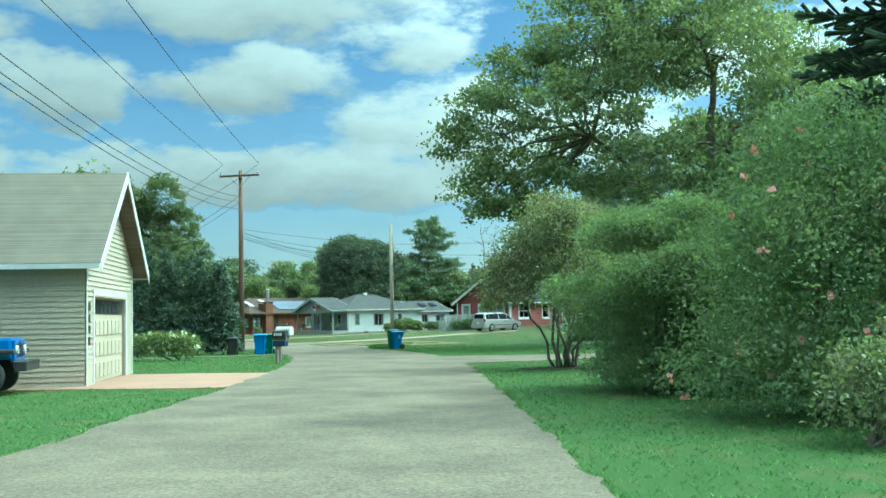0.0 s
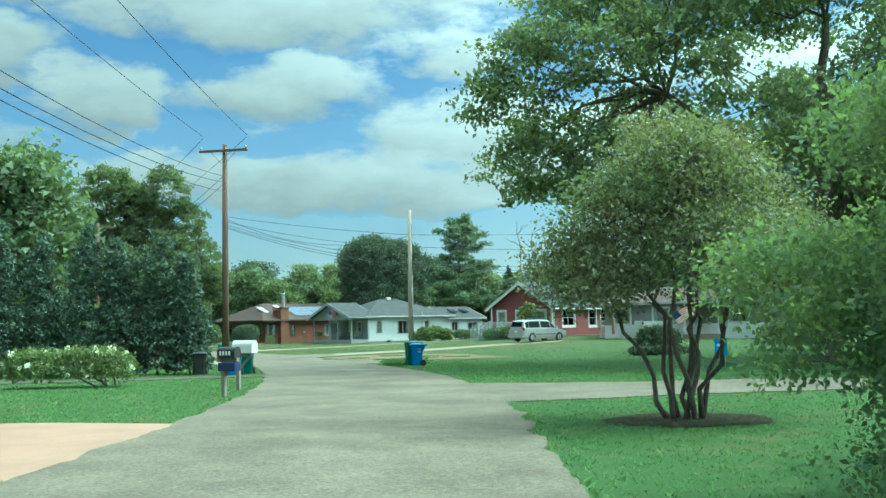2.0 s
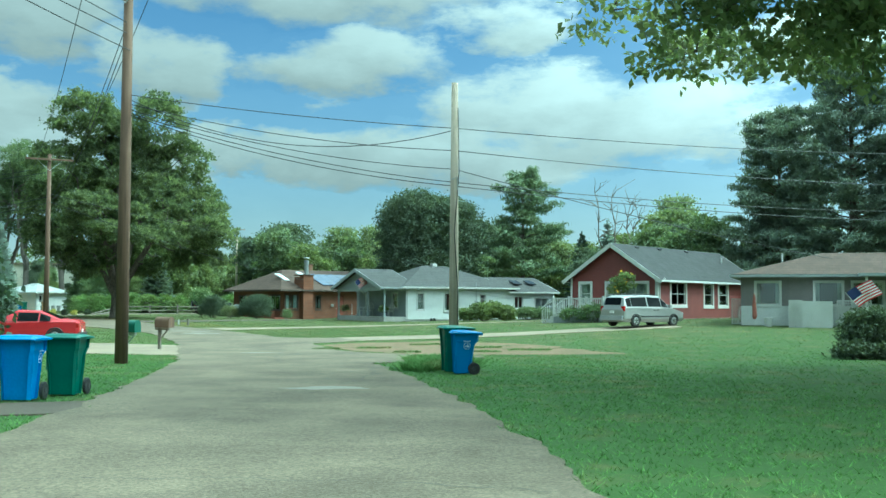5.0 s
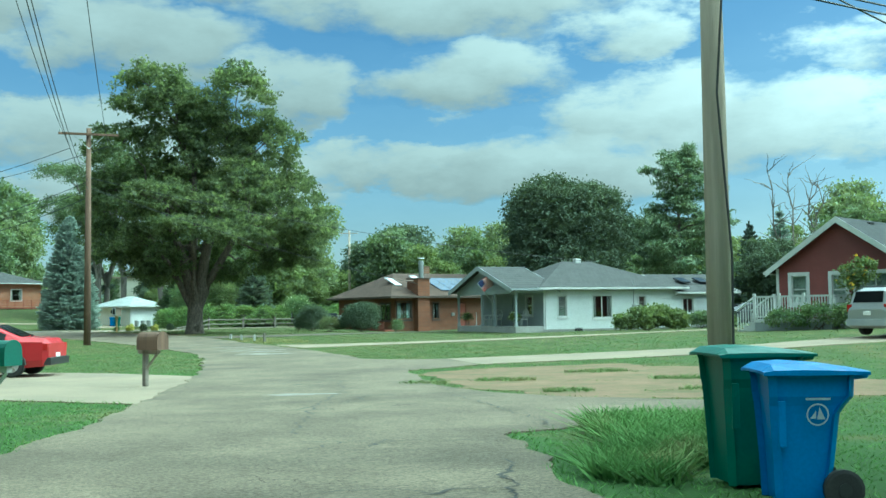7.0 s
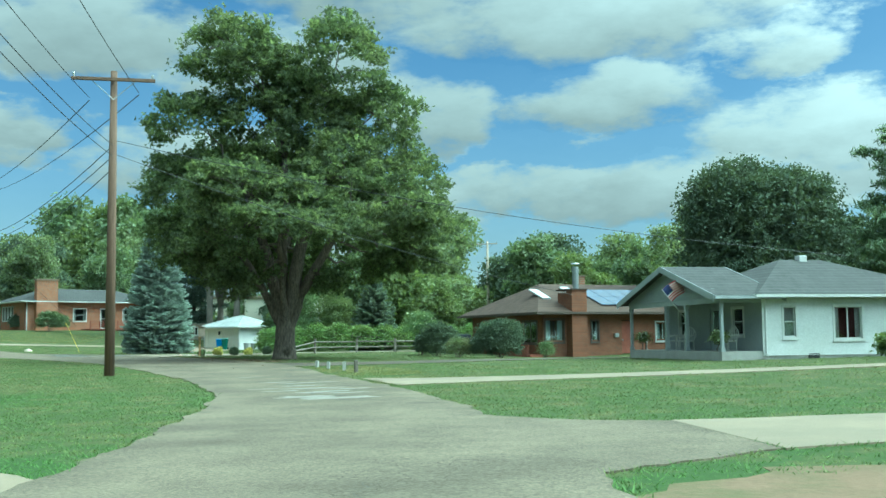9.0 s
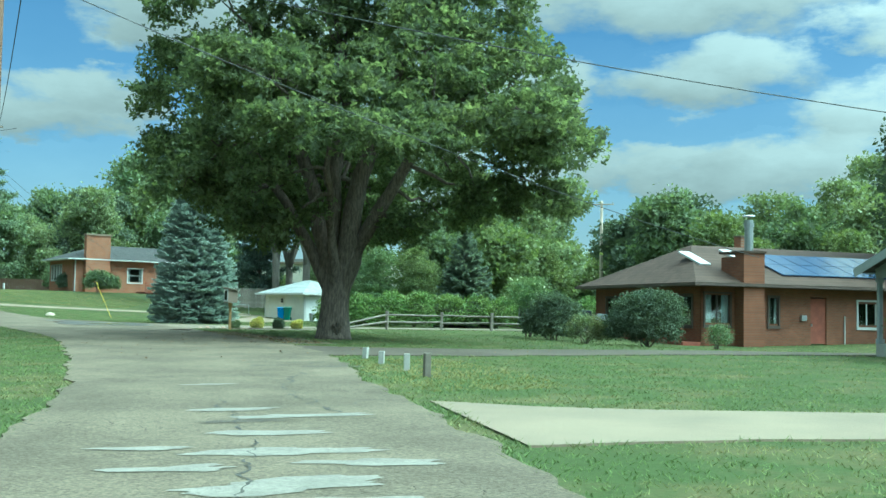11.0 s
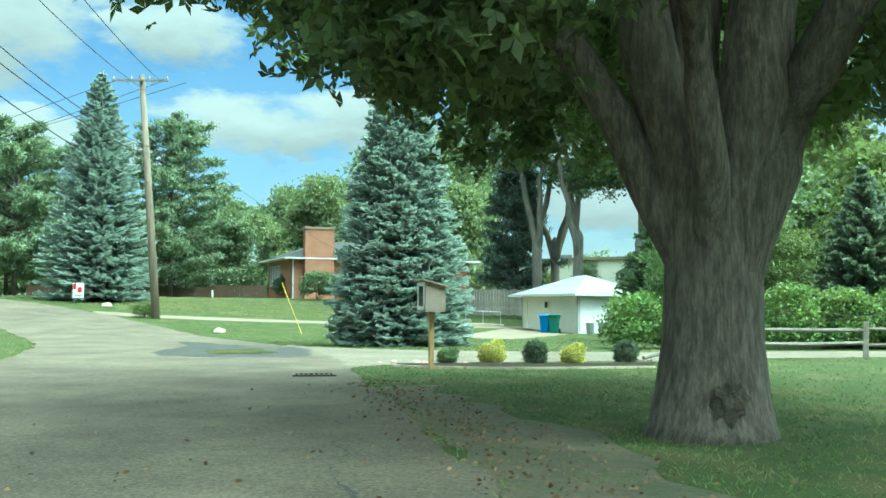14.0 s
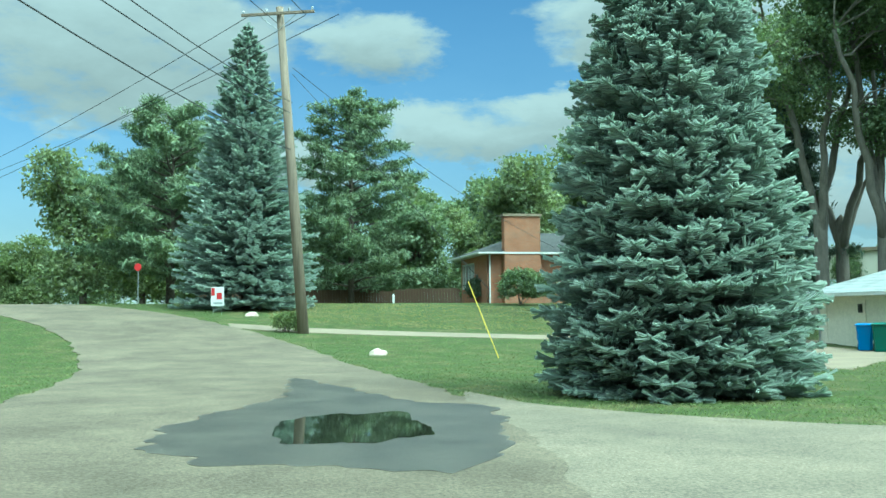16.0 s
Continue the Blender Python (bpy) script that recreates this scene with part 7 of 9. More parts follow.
# behind the brown and white houses
for k in range(22):
    spots.append((int(rng.integers(0, 4)), -66 + 5.4 * k + rng.normal() * 1.5, 186 + rng.normal() * 6, rng.uniform(0.8, 1.15), rng.uniform(0.9, 1.1)))
for k in range(16):
    spots.append(((0, 1, 3)[k % 3], -50 + 6.5 * k + rng.normal() * 2, 168 + rng.normal() * 4, rng.uniform(0.55, 0.8), 1.0))
# behind the hedge
for k, (x, y, s) in enumerate(((-44, 158, 0.8), (-40, 163, 0.75), (-36, 160, 0.7), (-33, 166, 0.85), (-48, 166, 0.75), (-28, 163, 0.75), (-52, 176, 0.8), (-24, 170, 0.8), (-20, 160, 0.6))):
    spots.append(((1, 0, 1, 0, 0, 1, 1, 0, 1)[k], x, y, s, 1.0))
# right of the red house
for x, y, s, kind in ((14, 134, 0.75, 0), (24, 140, 1.0, 2), (34, 136, 1.1, 2), (43, 118, 1.3, 2), (11, 140, 0.7, 0), (5, 146, 0.55, 2), (48, 100, 1.4, 0), (40, 86, 1.2, 3), (30, 70, 1.2, 3), (26, 48, 1.2, 0), (24, 30, 1.1, 0), (20, 66, 1.0, 3), (18, 46, 0.9, 0)):
    spots.append((kind, x, y, s, 1.05))
# left side of the street
for x, y, s, kind in ((-22, 62, 0.9, 0), (-28, 58, 1.0, 2), (-34, 66, 1.0, 3), (-40, 78, 1.1, 0), (-48, 90, 1.1, 1), (-58, 96, 1.1, 0), (-66, 108, 1.1, 2), (-30, 48, 1.1, 2), (-24, 40, 0.9, 0), (-76, 112, 1.1, 1), (-88, 122, 1.2, 0), (-100, 126, 1.2, 2), (-30, 20, 1.1, 3)):
    spots.append((kind, x, y, s, 1.0))
# far row beyond the raised lawn and behind the brick house
for k in range(22):
    spots.append((int(rng.integers(0, 4)), -165 + 4.6 * k + rng.normal() * 2, 236 - 1.0 * k + 8 * math.sin(k) + rng.normal() * 3, rng.uniform(0.95, 1.3), 1.05))
for x, y, s, kind in ((-104, 196, 1.0, 0), (-112, 190, 0.9, 3), (-118, 197, 1.1, 2), (-128, 190, 1.0, 0), (-138, 186, 1.0, 2), (-146, 176, 1.1, 0), (-150, 164, 1.1, 3), (-158, 152, 1.1, 0), (-140, 166, 1.0, 1), (-160, 138, 1.2, 2), (-150, 120, 1.2, 0), (-90, 200, 1.0, 1), (-82, 205, 1.0, 1), (-76, 196, 0.7, 1), (-134, 226, 1.9, 0), (-127, 223, 1.95, 1), (-119, 222, 1.8, 0), (-142, 221, 1.5, 1), (-149, 218, 1.4, 0)):
    spots.append((kind, x, y, s, 1.05))
for k in range(13):
    spots.append((int(rng.integers(0, 4)), -196 + 5.6 * k + rng.normal() * 2, 158 + 4.6 * k + rng.normal() * 3, rng.uniform(0.75, 1.05), 1.0))
# the far poles stand free of the trees
clear = [((-22.6, 99.7), (-44.5, 187.4)), ((-8.4, 71.0), (-44.5, 187.4))]


def stands_free(x, y, s):
    for (ax, ay), (bx, by) in clear:
        f = ((x - ax) * (bx - ax) + (y - ay) * (by - ay)) / ((bx - ax) ** 2 + (by - ay) ** 2)
        if 0.5 < f < 1.0 and math.hypot(x - ax - f * (bx - ax), y - ay - f * (by - ay)) < 3.2 * s + 0.6:
            return False
    return True


spots = [q for q in spots if stands_free(q[1], q[2], q[3])]
# behind the garage only low growth stands under the open sky
spots = [(k, x, y, s * (0.3 if y < 224 else 0.45) if -120 < x < -60 and 182 < y < 245 and 0.36 < (-40 - x) / (y - 120) < 0.68 else s, t) for k, x, y, s, t in spots]
spots += [(1, -50, 197, 0.8, 1.0), (0, -45, 200, 0.85, 1.0), (3, -40, 198, 0.8, 1.0), (0, -55, 199, 0.8, 1.0), (2, -47, 206, 0.95, 1.0), (1, -42, 205, 0.8, 1.0)]
place_trees(spots)
# tall trees with pale trunks behind the white garage
for k, (x, y, t) in enumerate(((-73.6, 174.5, 21), (-74.7, 178.5, 20), (-70.1, 174.3, 22), (-65, 174.8, 21), (-58, 178, 21))):
    rng2 = np.random.default_rng(90 + k)
    lob = [(rng2.normal() * 3.4, rng2.normal() * 3.0, t * rng2.uniform(0.47, 0.95), rng2.uniform(1.5, 2.7), rng2.uniform(1.5, 2.7), rng2.uniform(1.0, 1.9)) for _ in range(18)]
    broad_tree("tall_tree", on_ground(x, y), lob, t * 0.27, 0.36, 1200, 30, 0.21, LEAF_MID, PALEBARK, "tall tree with a pale bare trunk and high open crown", 95 + k, spread=0.33, twigs=150, mains=[(rng2.normal() * 1.6 + 2.4 * math.cos(2.2 * q + k), rng2.normal() * 1.2 + 2.4 * math.sin(2.2 * q + k), t * rng2.uniform(0.62, 0.8), 0.24) for q in range(3)], group="tall trees behind the garage", hollow=0.45)
for k, (x, y, t, r) in enumerate(((28.5, 113, 18, 5.0), (35, 108, 17.5, 5.0))):
    conifer("spruce_tree", on_ground(x, y), t, r, NEEDLE_DARK, "tall dark spruce behind the houses", 120 + k, levels=30, per=15, droop=0.3, skirt=0.5, twig=0.32, arms=8)
# small spruces
for k, (x, y, t, r, mt) in enumerate(((-42.9, 150.4, 6.6, 2.5, NEEDLE_GREY), (4.5, 158, 9.5, 2.6, NEEDLE_DARK), (7.5, 160, 11, 2.8, NEEDLE_BLUE), (-60.5, 108.5, 8.5, 2.6, NEEDLE_BLUE))):
    conifer("spruce_tree", on_ground(x, y), t, r, mt, "bluish spruce among the trees" if mt is NEEDLE_BLUE else "dark green spruce among the trees", 110 + k, levels=22, per=13, droop=0.2, skirt=0.3, twig=0.3, arms=6)


def arborvitae(x, y, tall, r, seed):
    rng = np.random.default_rng(seed)
    lobes = [(rng.normal() * 0.12, rng.normal() * 0.12, tall * f, r * (1 - f) ** 0.55 + 0.12, r * (1 - f) ** 0.55 + 0.12, tall * 0.13) for f in (0.1, 0.22, 0.34, 0.46, 0.58, 0.7, 0.8, 0.9)]
    return bush("arborvitae", on_ground(x, y), lobes, 9000, 0.15, LEAF_ARB, "tall narrow dark green arborvitae in a row", seed, "arborvitae row", each=10, spread=0.11, stems=1, category="tree")


for k, (x, y, t) in enumerate(((-11.6, 55.0, 4.8), (-13.0, 55.2, 5.6), (-14.4, 55.2, 5.4), (-15.9, 55.0, 6.0), (-17.4, 54.6, 5.6), (-18.9, 54.0, 6.2), (-20.4, 53.2, 6.0), (-22.0, 52.2, 5.8), (-23.6, 51.2, 6.2))):
    arborvitae(x, y, t, 0.95, 130 + k)


# ---- hedges and bushes ----
def hedge(points, wide, tall, n, seed):
    pts = resampled(smoothed([(*p,) for p in points], 1), 14)
    c = pts[len(pts) // 2]
    rng = np.random.default_rng(seed)
    lobes = [(p.x - c.x, p.y - c.y, tall * 0.52 + rng.normal() * 0.08, wide * rng.uniform(0.95, 1.15), wide * rng.uniform(0.95, 1.15), tall * 0.52 * rng.uniform(0.9, 1.1)) for p in pts] + [(p.x - c.x, p.y - c.y, tall * 0.25, wide, wide, tall * 0.28) for p in pts]
    return bush("hedge", on_ground(c.x, c.y), lobes, n, 0.14, LEAF_HEDGE, "long clipped bright green hedge behind the rail fence", seed, each=10, spread=0.13, stems=14, category="hedge")


hedge([(-48.4, 142.9), (-46.6, 144.0), (-43.4, 146.8), (-39, 150.5), (-33, 153.8), (-27, 156.4)], 1.05, 2.0, 56000, 151)
bush("round_bush", on_ground(-25.5, 127.7), [(0, 0, 1.1, 1.45, 1.35, 1.1), (0.3, 0.25, 1.3, 1.2, 1.2, 0.95), (-0.45, -0.2, 0.75, 1.15, 1.1, 0.8), (0.4, -0.2, 0.6, 1.1, 1.1, 0.7)], 34000, 0.085, LEAF_DARK, "large clipped round green bush before the brown house", 152, spread=0.08)
bush("round_bush", on_ground(-30.4, 131.1), [(0, 0, 1.05, 1.1, 1.05, 1.05), (0.5, 0.2, 0.9, 0.95, 0.95, 0.9), (-0.5, -0.2, 0.7, 0.9, 0.9, 0.75), (0.2, -0.3, 0.5, 1.05, 1.0, 0.6)], 26000, 0.085, LEAF_DARK, "clipped round green bush before the brown house", 153, spread=0.08)
bush("flowering_bush", on_ground(-32.4, 133.5), [(0, 0, 1.95, 1.15, 1.1, 0.85), (0.4, 0, 1.5, 0.9, 0.9, 0.8), (0.4, 0.1, 0.7, 0.55, 0.5, 0.7)], 9000, 0.085, LEAF_BUSH, "loose green bush with small white blossoms", 154, flower=PETAL_WHITE, flowers=60, fsize=0.08)
bush("low_bush", on_ground(-27.9, 128.0), [(0, 0, 0.55, 0.8, 0.6, 0.6), (0.6, 0.2, 0.45, 0.5, 0.5, 0.5)], 4500, 0.08, LEAF_OLIVE, "low reddish shrub between the round bushes", 155)
bush("low_bush", on_ground(-22.7, 127.6), [(0, 0, 0.45, 0.4, 0.4, 0.5)], 2200, 0.07, LEAF_MID, "small green shrub at the brick wall", 156)
for k, (x, y, mt, r, lab) in enumerate(((-46.9, 131.0, LEAF_MID, 0.23, "low rounded green bush in the mulch bed"), (-46.1, 131.75, LEAF_YELLOW, 0.33, "feathery golden shrub in the mulch bed"), (-45.2, 132.3, LEAF_DARK, 0.29, "clipped dark green ball bush in the mulch bed"), (-44.5, 132.85, LEAF_YELLOW, 0.28, "low golden shrub in the mulch bed"), (-43.7, 134.0, LEAF_DARK, 0.29, "clipped dark green ball bush in the mulch bed"))):
    lob = [(0, 0, r * 0.95, r, r, r)] if mt is LEAF_DARK else [(0, 0, r * 0.75, r, r, r * 0.8), (0.1, 0.1, r * 1.2, r * 0.5, r * 0.5, r * 0.6)]
    bush("ball_bush" if mt is LEAF_DARK else "low_bush", on_ground(x + 0.27, y - 0.48), lob + [(0, 0, r * 0.4, r * 0.9, r * 0.9, r * 0.4)], 11000, 0.04, mt, lab, 160 + k, each=8, spread=0.035, stems=3)
bush("large_bush", on_ground(-4.9, 113.4), [(0, 0, 0.6, 0.9, 0.7, 0.7), (0.9, 0.5, 0.7, 0.8, 0.7, 0.7), (-0.9, -0.3, 0.45, 0.7, 0.6, 0.5), (1.8, 0.9, 0.5, 0.7, 0.6, 0.6)], 9000, 0.2, LEAF_LIGHT, "leafy light green bush against the white house", 171)
bush("low_bush", on_ground(-1.6, 116.0), [(0, 0, 0.5, 0.8, 0.6, 0.5), (1.2, 0.5, 0.4, 0.7, 0.6, 0.5)], 5000, 0.14, LEAF_MID, "green garden plants beside the house", 172)
bush("low_bush", on_ground(2.6, 99.6), [(0, 0, 0.5, 1.0, 0.6, 0.6), (1.2, -0.5, 0.5, 0.9, 0.6, 0.6), (-1.3, 0.7, 0.4, 0.9, 0.6, 0.45)], 4200, 0.13, LEAF_BUSH, "leafy plants along the white deck", 173)
bush("sunflowers", on_ground(4.1, 99.6), [(0, 0, 1.3, 0.5, 0.5, 1.1), (0.25, 0.1, 2.3, 0.7, 0.6, 0.75), (-0.2, 0.3, 2.0, 0.6, 0.6, 0.7)], 1500, 0.15, LEAF_LIGHT, "tall sunflowers with yellow heads before the deck", 174, flower=PETAL_YELLOW, flowers=22, fsize=0.12, category="flower")
bush("dark_bush", on_ground(9.9, 72.0), [(0, 0, 0.8, 1.1, 1.0, 0.8), (0.7, 0.3, 0.7, 0.9, 0.9, 0.75)], 10000, 0.11, LEAF_DARK, "dark rounded bush on the lawn before the grey house", 175)
bush("dark_bush", on_ground(17.5, 74), [(0, 0, 0.8, 1.5, 1.0, 0.8), (1.8, -0.4, 0.8, 1.5, 1.0, 0.8)], 10000, 0.11, LEAF_DARK, "low dark clipped hedge on the lawn", 176)
bush("low_bush", on_ground(9.0, 70.9), [(0, 0, 0.22, 0.7, 0.4, 0.3), (1.0, -0.1, 0.22, 0.8, 0.4, 0.3), (2.0, -0.1, 0.22, 0.7, 0.4, 0.3)], 4200, 0.12, LEAF_DARK, "leafy low plants round the dark bush on the lawn", 177)
bush("flower_bush", on_ground(-11.2, 44.5), [(0, 0, 0.6, 0.8, 0.7, 0.6), (-1.1, 0, 0.6, 0.8, 0.7, 0.6), (-2.2, -0.2, 0.6, 0.8, 0.7, 0.6)], 9000, 0.10, LEAF_LIGHT, "hydrangea bush with white blossom heads", 178, flower=PETAL_WHITE, flowers=60, fsize=0.14)
bush("large_bush", on_ground(-93.4, 171.4), [(0, 0, 1.2, 1.6, 1.4, 1.2), (1.0, 0.6, 1.0, 1.2, 1.2, 1.0)], 8000, 0.17, LEAF_MID, "green bush against the brick chimney", 179)
bush("large_bush", on_ground(-100.3, 174.4), [(0, 0, 1.0, 1.5, 1.3, 1.0), (1.0, 0.3, 0.9, 1.0, 1.0, 0.9)], 8000, 0.17, LEAF_DARK, "dark bush beside the brick house", 180)
bush("large_bush", on_ground(-108, 182), [(0, 0, 1.8, 2.4, 2.4, 1.9), (-2.5, 1.5, 1.6, 2.2, 2.2, 1.7), (2.0, 1.0, 1.4, 2.0, 2.0, 1.5)], 12000, 0.24, LEAF_MID, "tall green bushes behind the raised lawn", 181)
bush("low_bush", on_ground(-83.9, 147.9), [(0, 0, 0.4, 0.6, 0.5, 0.45)], 2600, 0.10, LEAF_LIGHT, "small leafy shrub at the pole foot", 182)

# ---- poles and wires ----
def utility_pole(x, y, tall, label, wood_m=POLEWOOD, arm=2.4, turn=0.0, r=0.15, lean=(0, 0), arm_z=None, insul=2):
    p = thing("utility_pole", on_ground(x, y, turn), label, "utility pole")
    part("pole_shaft", tubed([(0, 0, -0.3), (lean[0] * 0.5, lean[1] * 0.5, tall * 0.5), (lean[0], lean[1], tall)], [r * 1.15, r, r * 0.75], 12), wood_m, p, smooth=True)
    if arm:
        z = arm_z or tall - 0.35
        c = part("crossarm", boxed(lean[0] - arm / 2, lean[0] + arm / 2, lean[1] - r - 0.1, lean[1] - r + 0.02, z - 0.06, z + 0.06, 0.01), wood_m, p)
        for sg in (-1, 1):
            part("brace", tubed([(lean[0] + sg * arm * 0.26, lean[1] - r - 0.02, z - 0.05), (lean[0], lean[1] - r - 0.0, z - 0.75)], 0.016, 5), STEEL, p)
        for k in range(insul):
            xx = lean[0] - arm / 2 + 0.1 + (arm - 0.2) * k / max(1, insul - 1)
            part("insulator", tubed([(xx, lean[1] - r - 0.04, z + 0.06), (xx, lean[1] - r - 0.04, z + 0.16), (xx, lean[1] - r - 0.04, z + 0.24)], [0.03, 0.055, 0.03], 8), GREYTRIM, c)
    return p


utility_pole(-12.6, 65.3, 11.3, "brown wooden utility pole with a single crossarm", BROWNPOLE, arm=2.6, turn=-10, r=0.16)
utility_pole(-3.2, 64.4, 7.6, "weathered grey-brown wooden pole without crossarm", GREYPOLE, arm=0, r=0.115)
utility_pole(-32.9, 103.0, 11.3, "wooden utility pole with a crossarm beside the lawn", BROWNPOLE, arm=3.0, turn=32, r=0.16)
utility_pole(-83.0, 148.2, 14.6, "tall leaning weathered utility pole with insulators", POLEWOOD, arm=3.4, turn=40, r=0.22, lean=(-1.2, 0.2), insul=4)
utility_pole(-44.5, 187.4, 12.2, "thin grey utility pole behind the gardens", GREYPOLE, arm=2.4, turn=10, r=0.17)
utility_pole(-49.7, 180.6, 11.4, "wooden utility pole with crossarms above the trees", BROWNPOLE, arm=3.0, turn=-20, r=0.15)
utility_pole(-128, 190, 12.5, "distant pole behind the pines", BROWNPOLE, arm=0, r=0.16)
b = thing("pole_hardware", pose(-3.2, 64.4, height(-3.2, 64.4)), "steel brackets and a loose cable on the pole", "hardware")
part("bracket", tubed([(-0.05, -0.16, 5.0), (0.1, -0.22, 5.05), (0.1, -0.22, 4.7)], 0.02, 6), STEEL, b)
part("loose_cable", tubed([(0.1, -0.17, 6.9), (0.14, -0.2, 5.2), (0.02, -0.22, 3.6), (0.12, -0.2, 2.0), (0.1, -0.2, 0.2)], 0.012, 5), WIRE, b)


def wire(a, b, sag, r=0.012, label="black overhead wire between the poles"):
    a, b = Vector(a), Vector(b)
    pts = []
    for k in range(17):
        f = k / 16
        p = a.lerp(b, f)
        p.z -= 4 * sag * f * (1 - f)
        pts.append(p)
    return tagged(part("overhead_wire", tubed(pts, r, 5), WIRE), label, "wire", "overhead wires")


P0, P1, PB, P3, P2 = (-6.6, -12), (-12.6, 65.3), (-3.2, 64.4), (-32.9, 103.0), (-84.1, 148.3)
for o, z, s in ((-1.15, 11.4, 0.9), (1.15, 11.4, 0.9), (0, 9.3, 2.0), (0, 9.0, 2.1), (0.1, 8.5, 1.9)):
    wire((P0[0] + o, P0[1], z - 0.2), (P1[0] + o, P1[1], z), s, 0.014)
for za, zb, sag in ((7.25, 6.05, 0.1), (7.15, 6.0, 0.85), (7.0, 5.45, 0.25), (6.85, 4.95, 0.3), (6.75, 4.6, 0.25), (6.7, 4.5, 0.3)):
    wire((*P1, za), (*PB, zb), sag, 0.012)
for zb, e, sag in ((6.05, (19, 84, 8.0), 0.25), (5.45, (19, 84.5, 6.6), 0.25), (4.95, (12, 84, 3.4), 0.15), (4.6, (19, 85, 5.6), 0.3), (4.5, (19, 83.5, 5.0), 0.3)):
    wire((*PB, zb), e, sag, 0.012)
for o, z, s in ((-1.1, 11.3, 0.7), (1.1, 11.3, 0.7), (0, 9.4, 0.9), (0, 9.0, 0.9)):
    wire((P1[0] + o, P1[1], z), (P3[0] + o, P3[1], z - 1.2), s, 0.013)
for o, z, e, s in ((-1.1, 10.0, 15.0, 1.0), (1.1, 10.0, 15.0, 1.0), (0, 8.2, 11.2, 1.3), (0, 7.8, 10.7, 1.3), (0.1, 7.4, 9.0, 1.2)):
    wire((P3[0] + o, P3[1], z), (P2[0] + o, P2[1], e), s, 0.018)
for o, e in ((-1.5, 13.5), (1.5, 13.5), (0.4, 11.5)):
    wire((P2[0] + o, P2[1] + o, 15.2), (-178 + o, 148, e), 1.2, 0.018)
wire((*P3, 8.4), (-7.4, 113.5, 3.9), 0.5, 0.012, "service wire from the pole to the white house")
wire((*P3, 7.9), (-21.5, 129.5, 3.3), 0.4, 0.012, "service wire from the pole to the brown house")
wire((*P2, 12.8), (-96.5, 178, 6.4), 0.6, 0.014, "service wire to the brick house")
wire((-84.1, 148.3, 12.5), (-70.6, 147.9, height(-70.6, 147.9) + 2.3), 0.0, 0.012, "steel guy wire of the tall pole")
tagged(part("guy_guard", tubed([(-71.8, 147.95, 2.75), (-70.2, 147.9, height(-70.2, 147.9))], 0.015, 6), YELLOWPLASTIC), "yellow plastic guard on the guy wire", "guy guard")


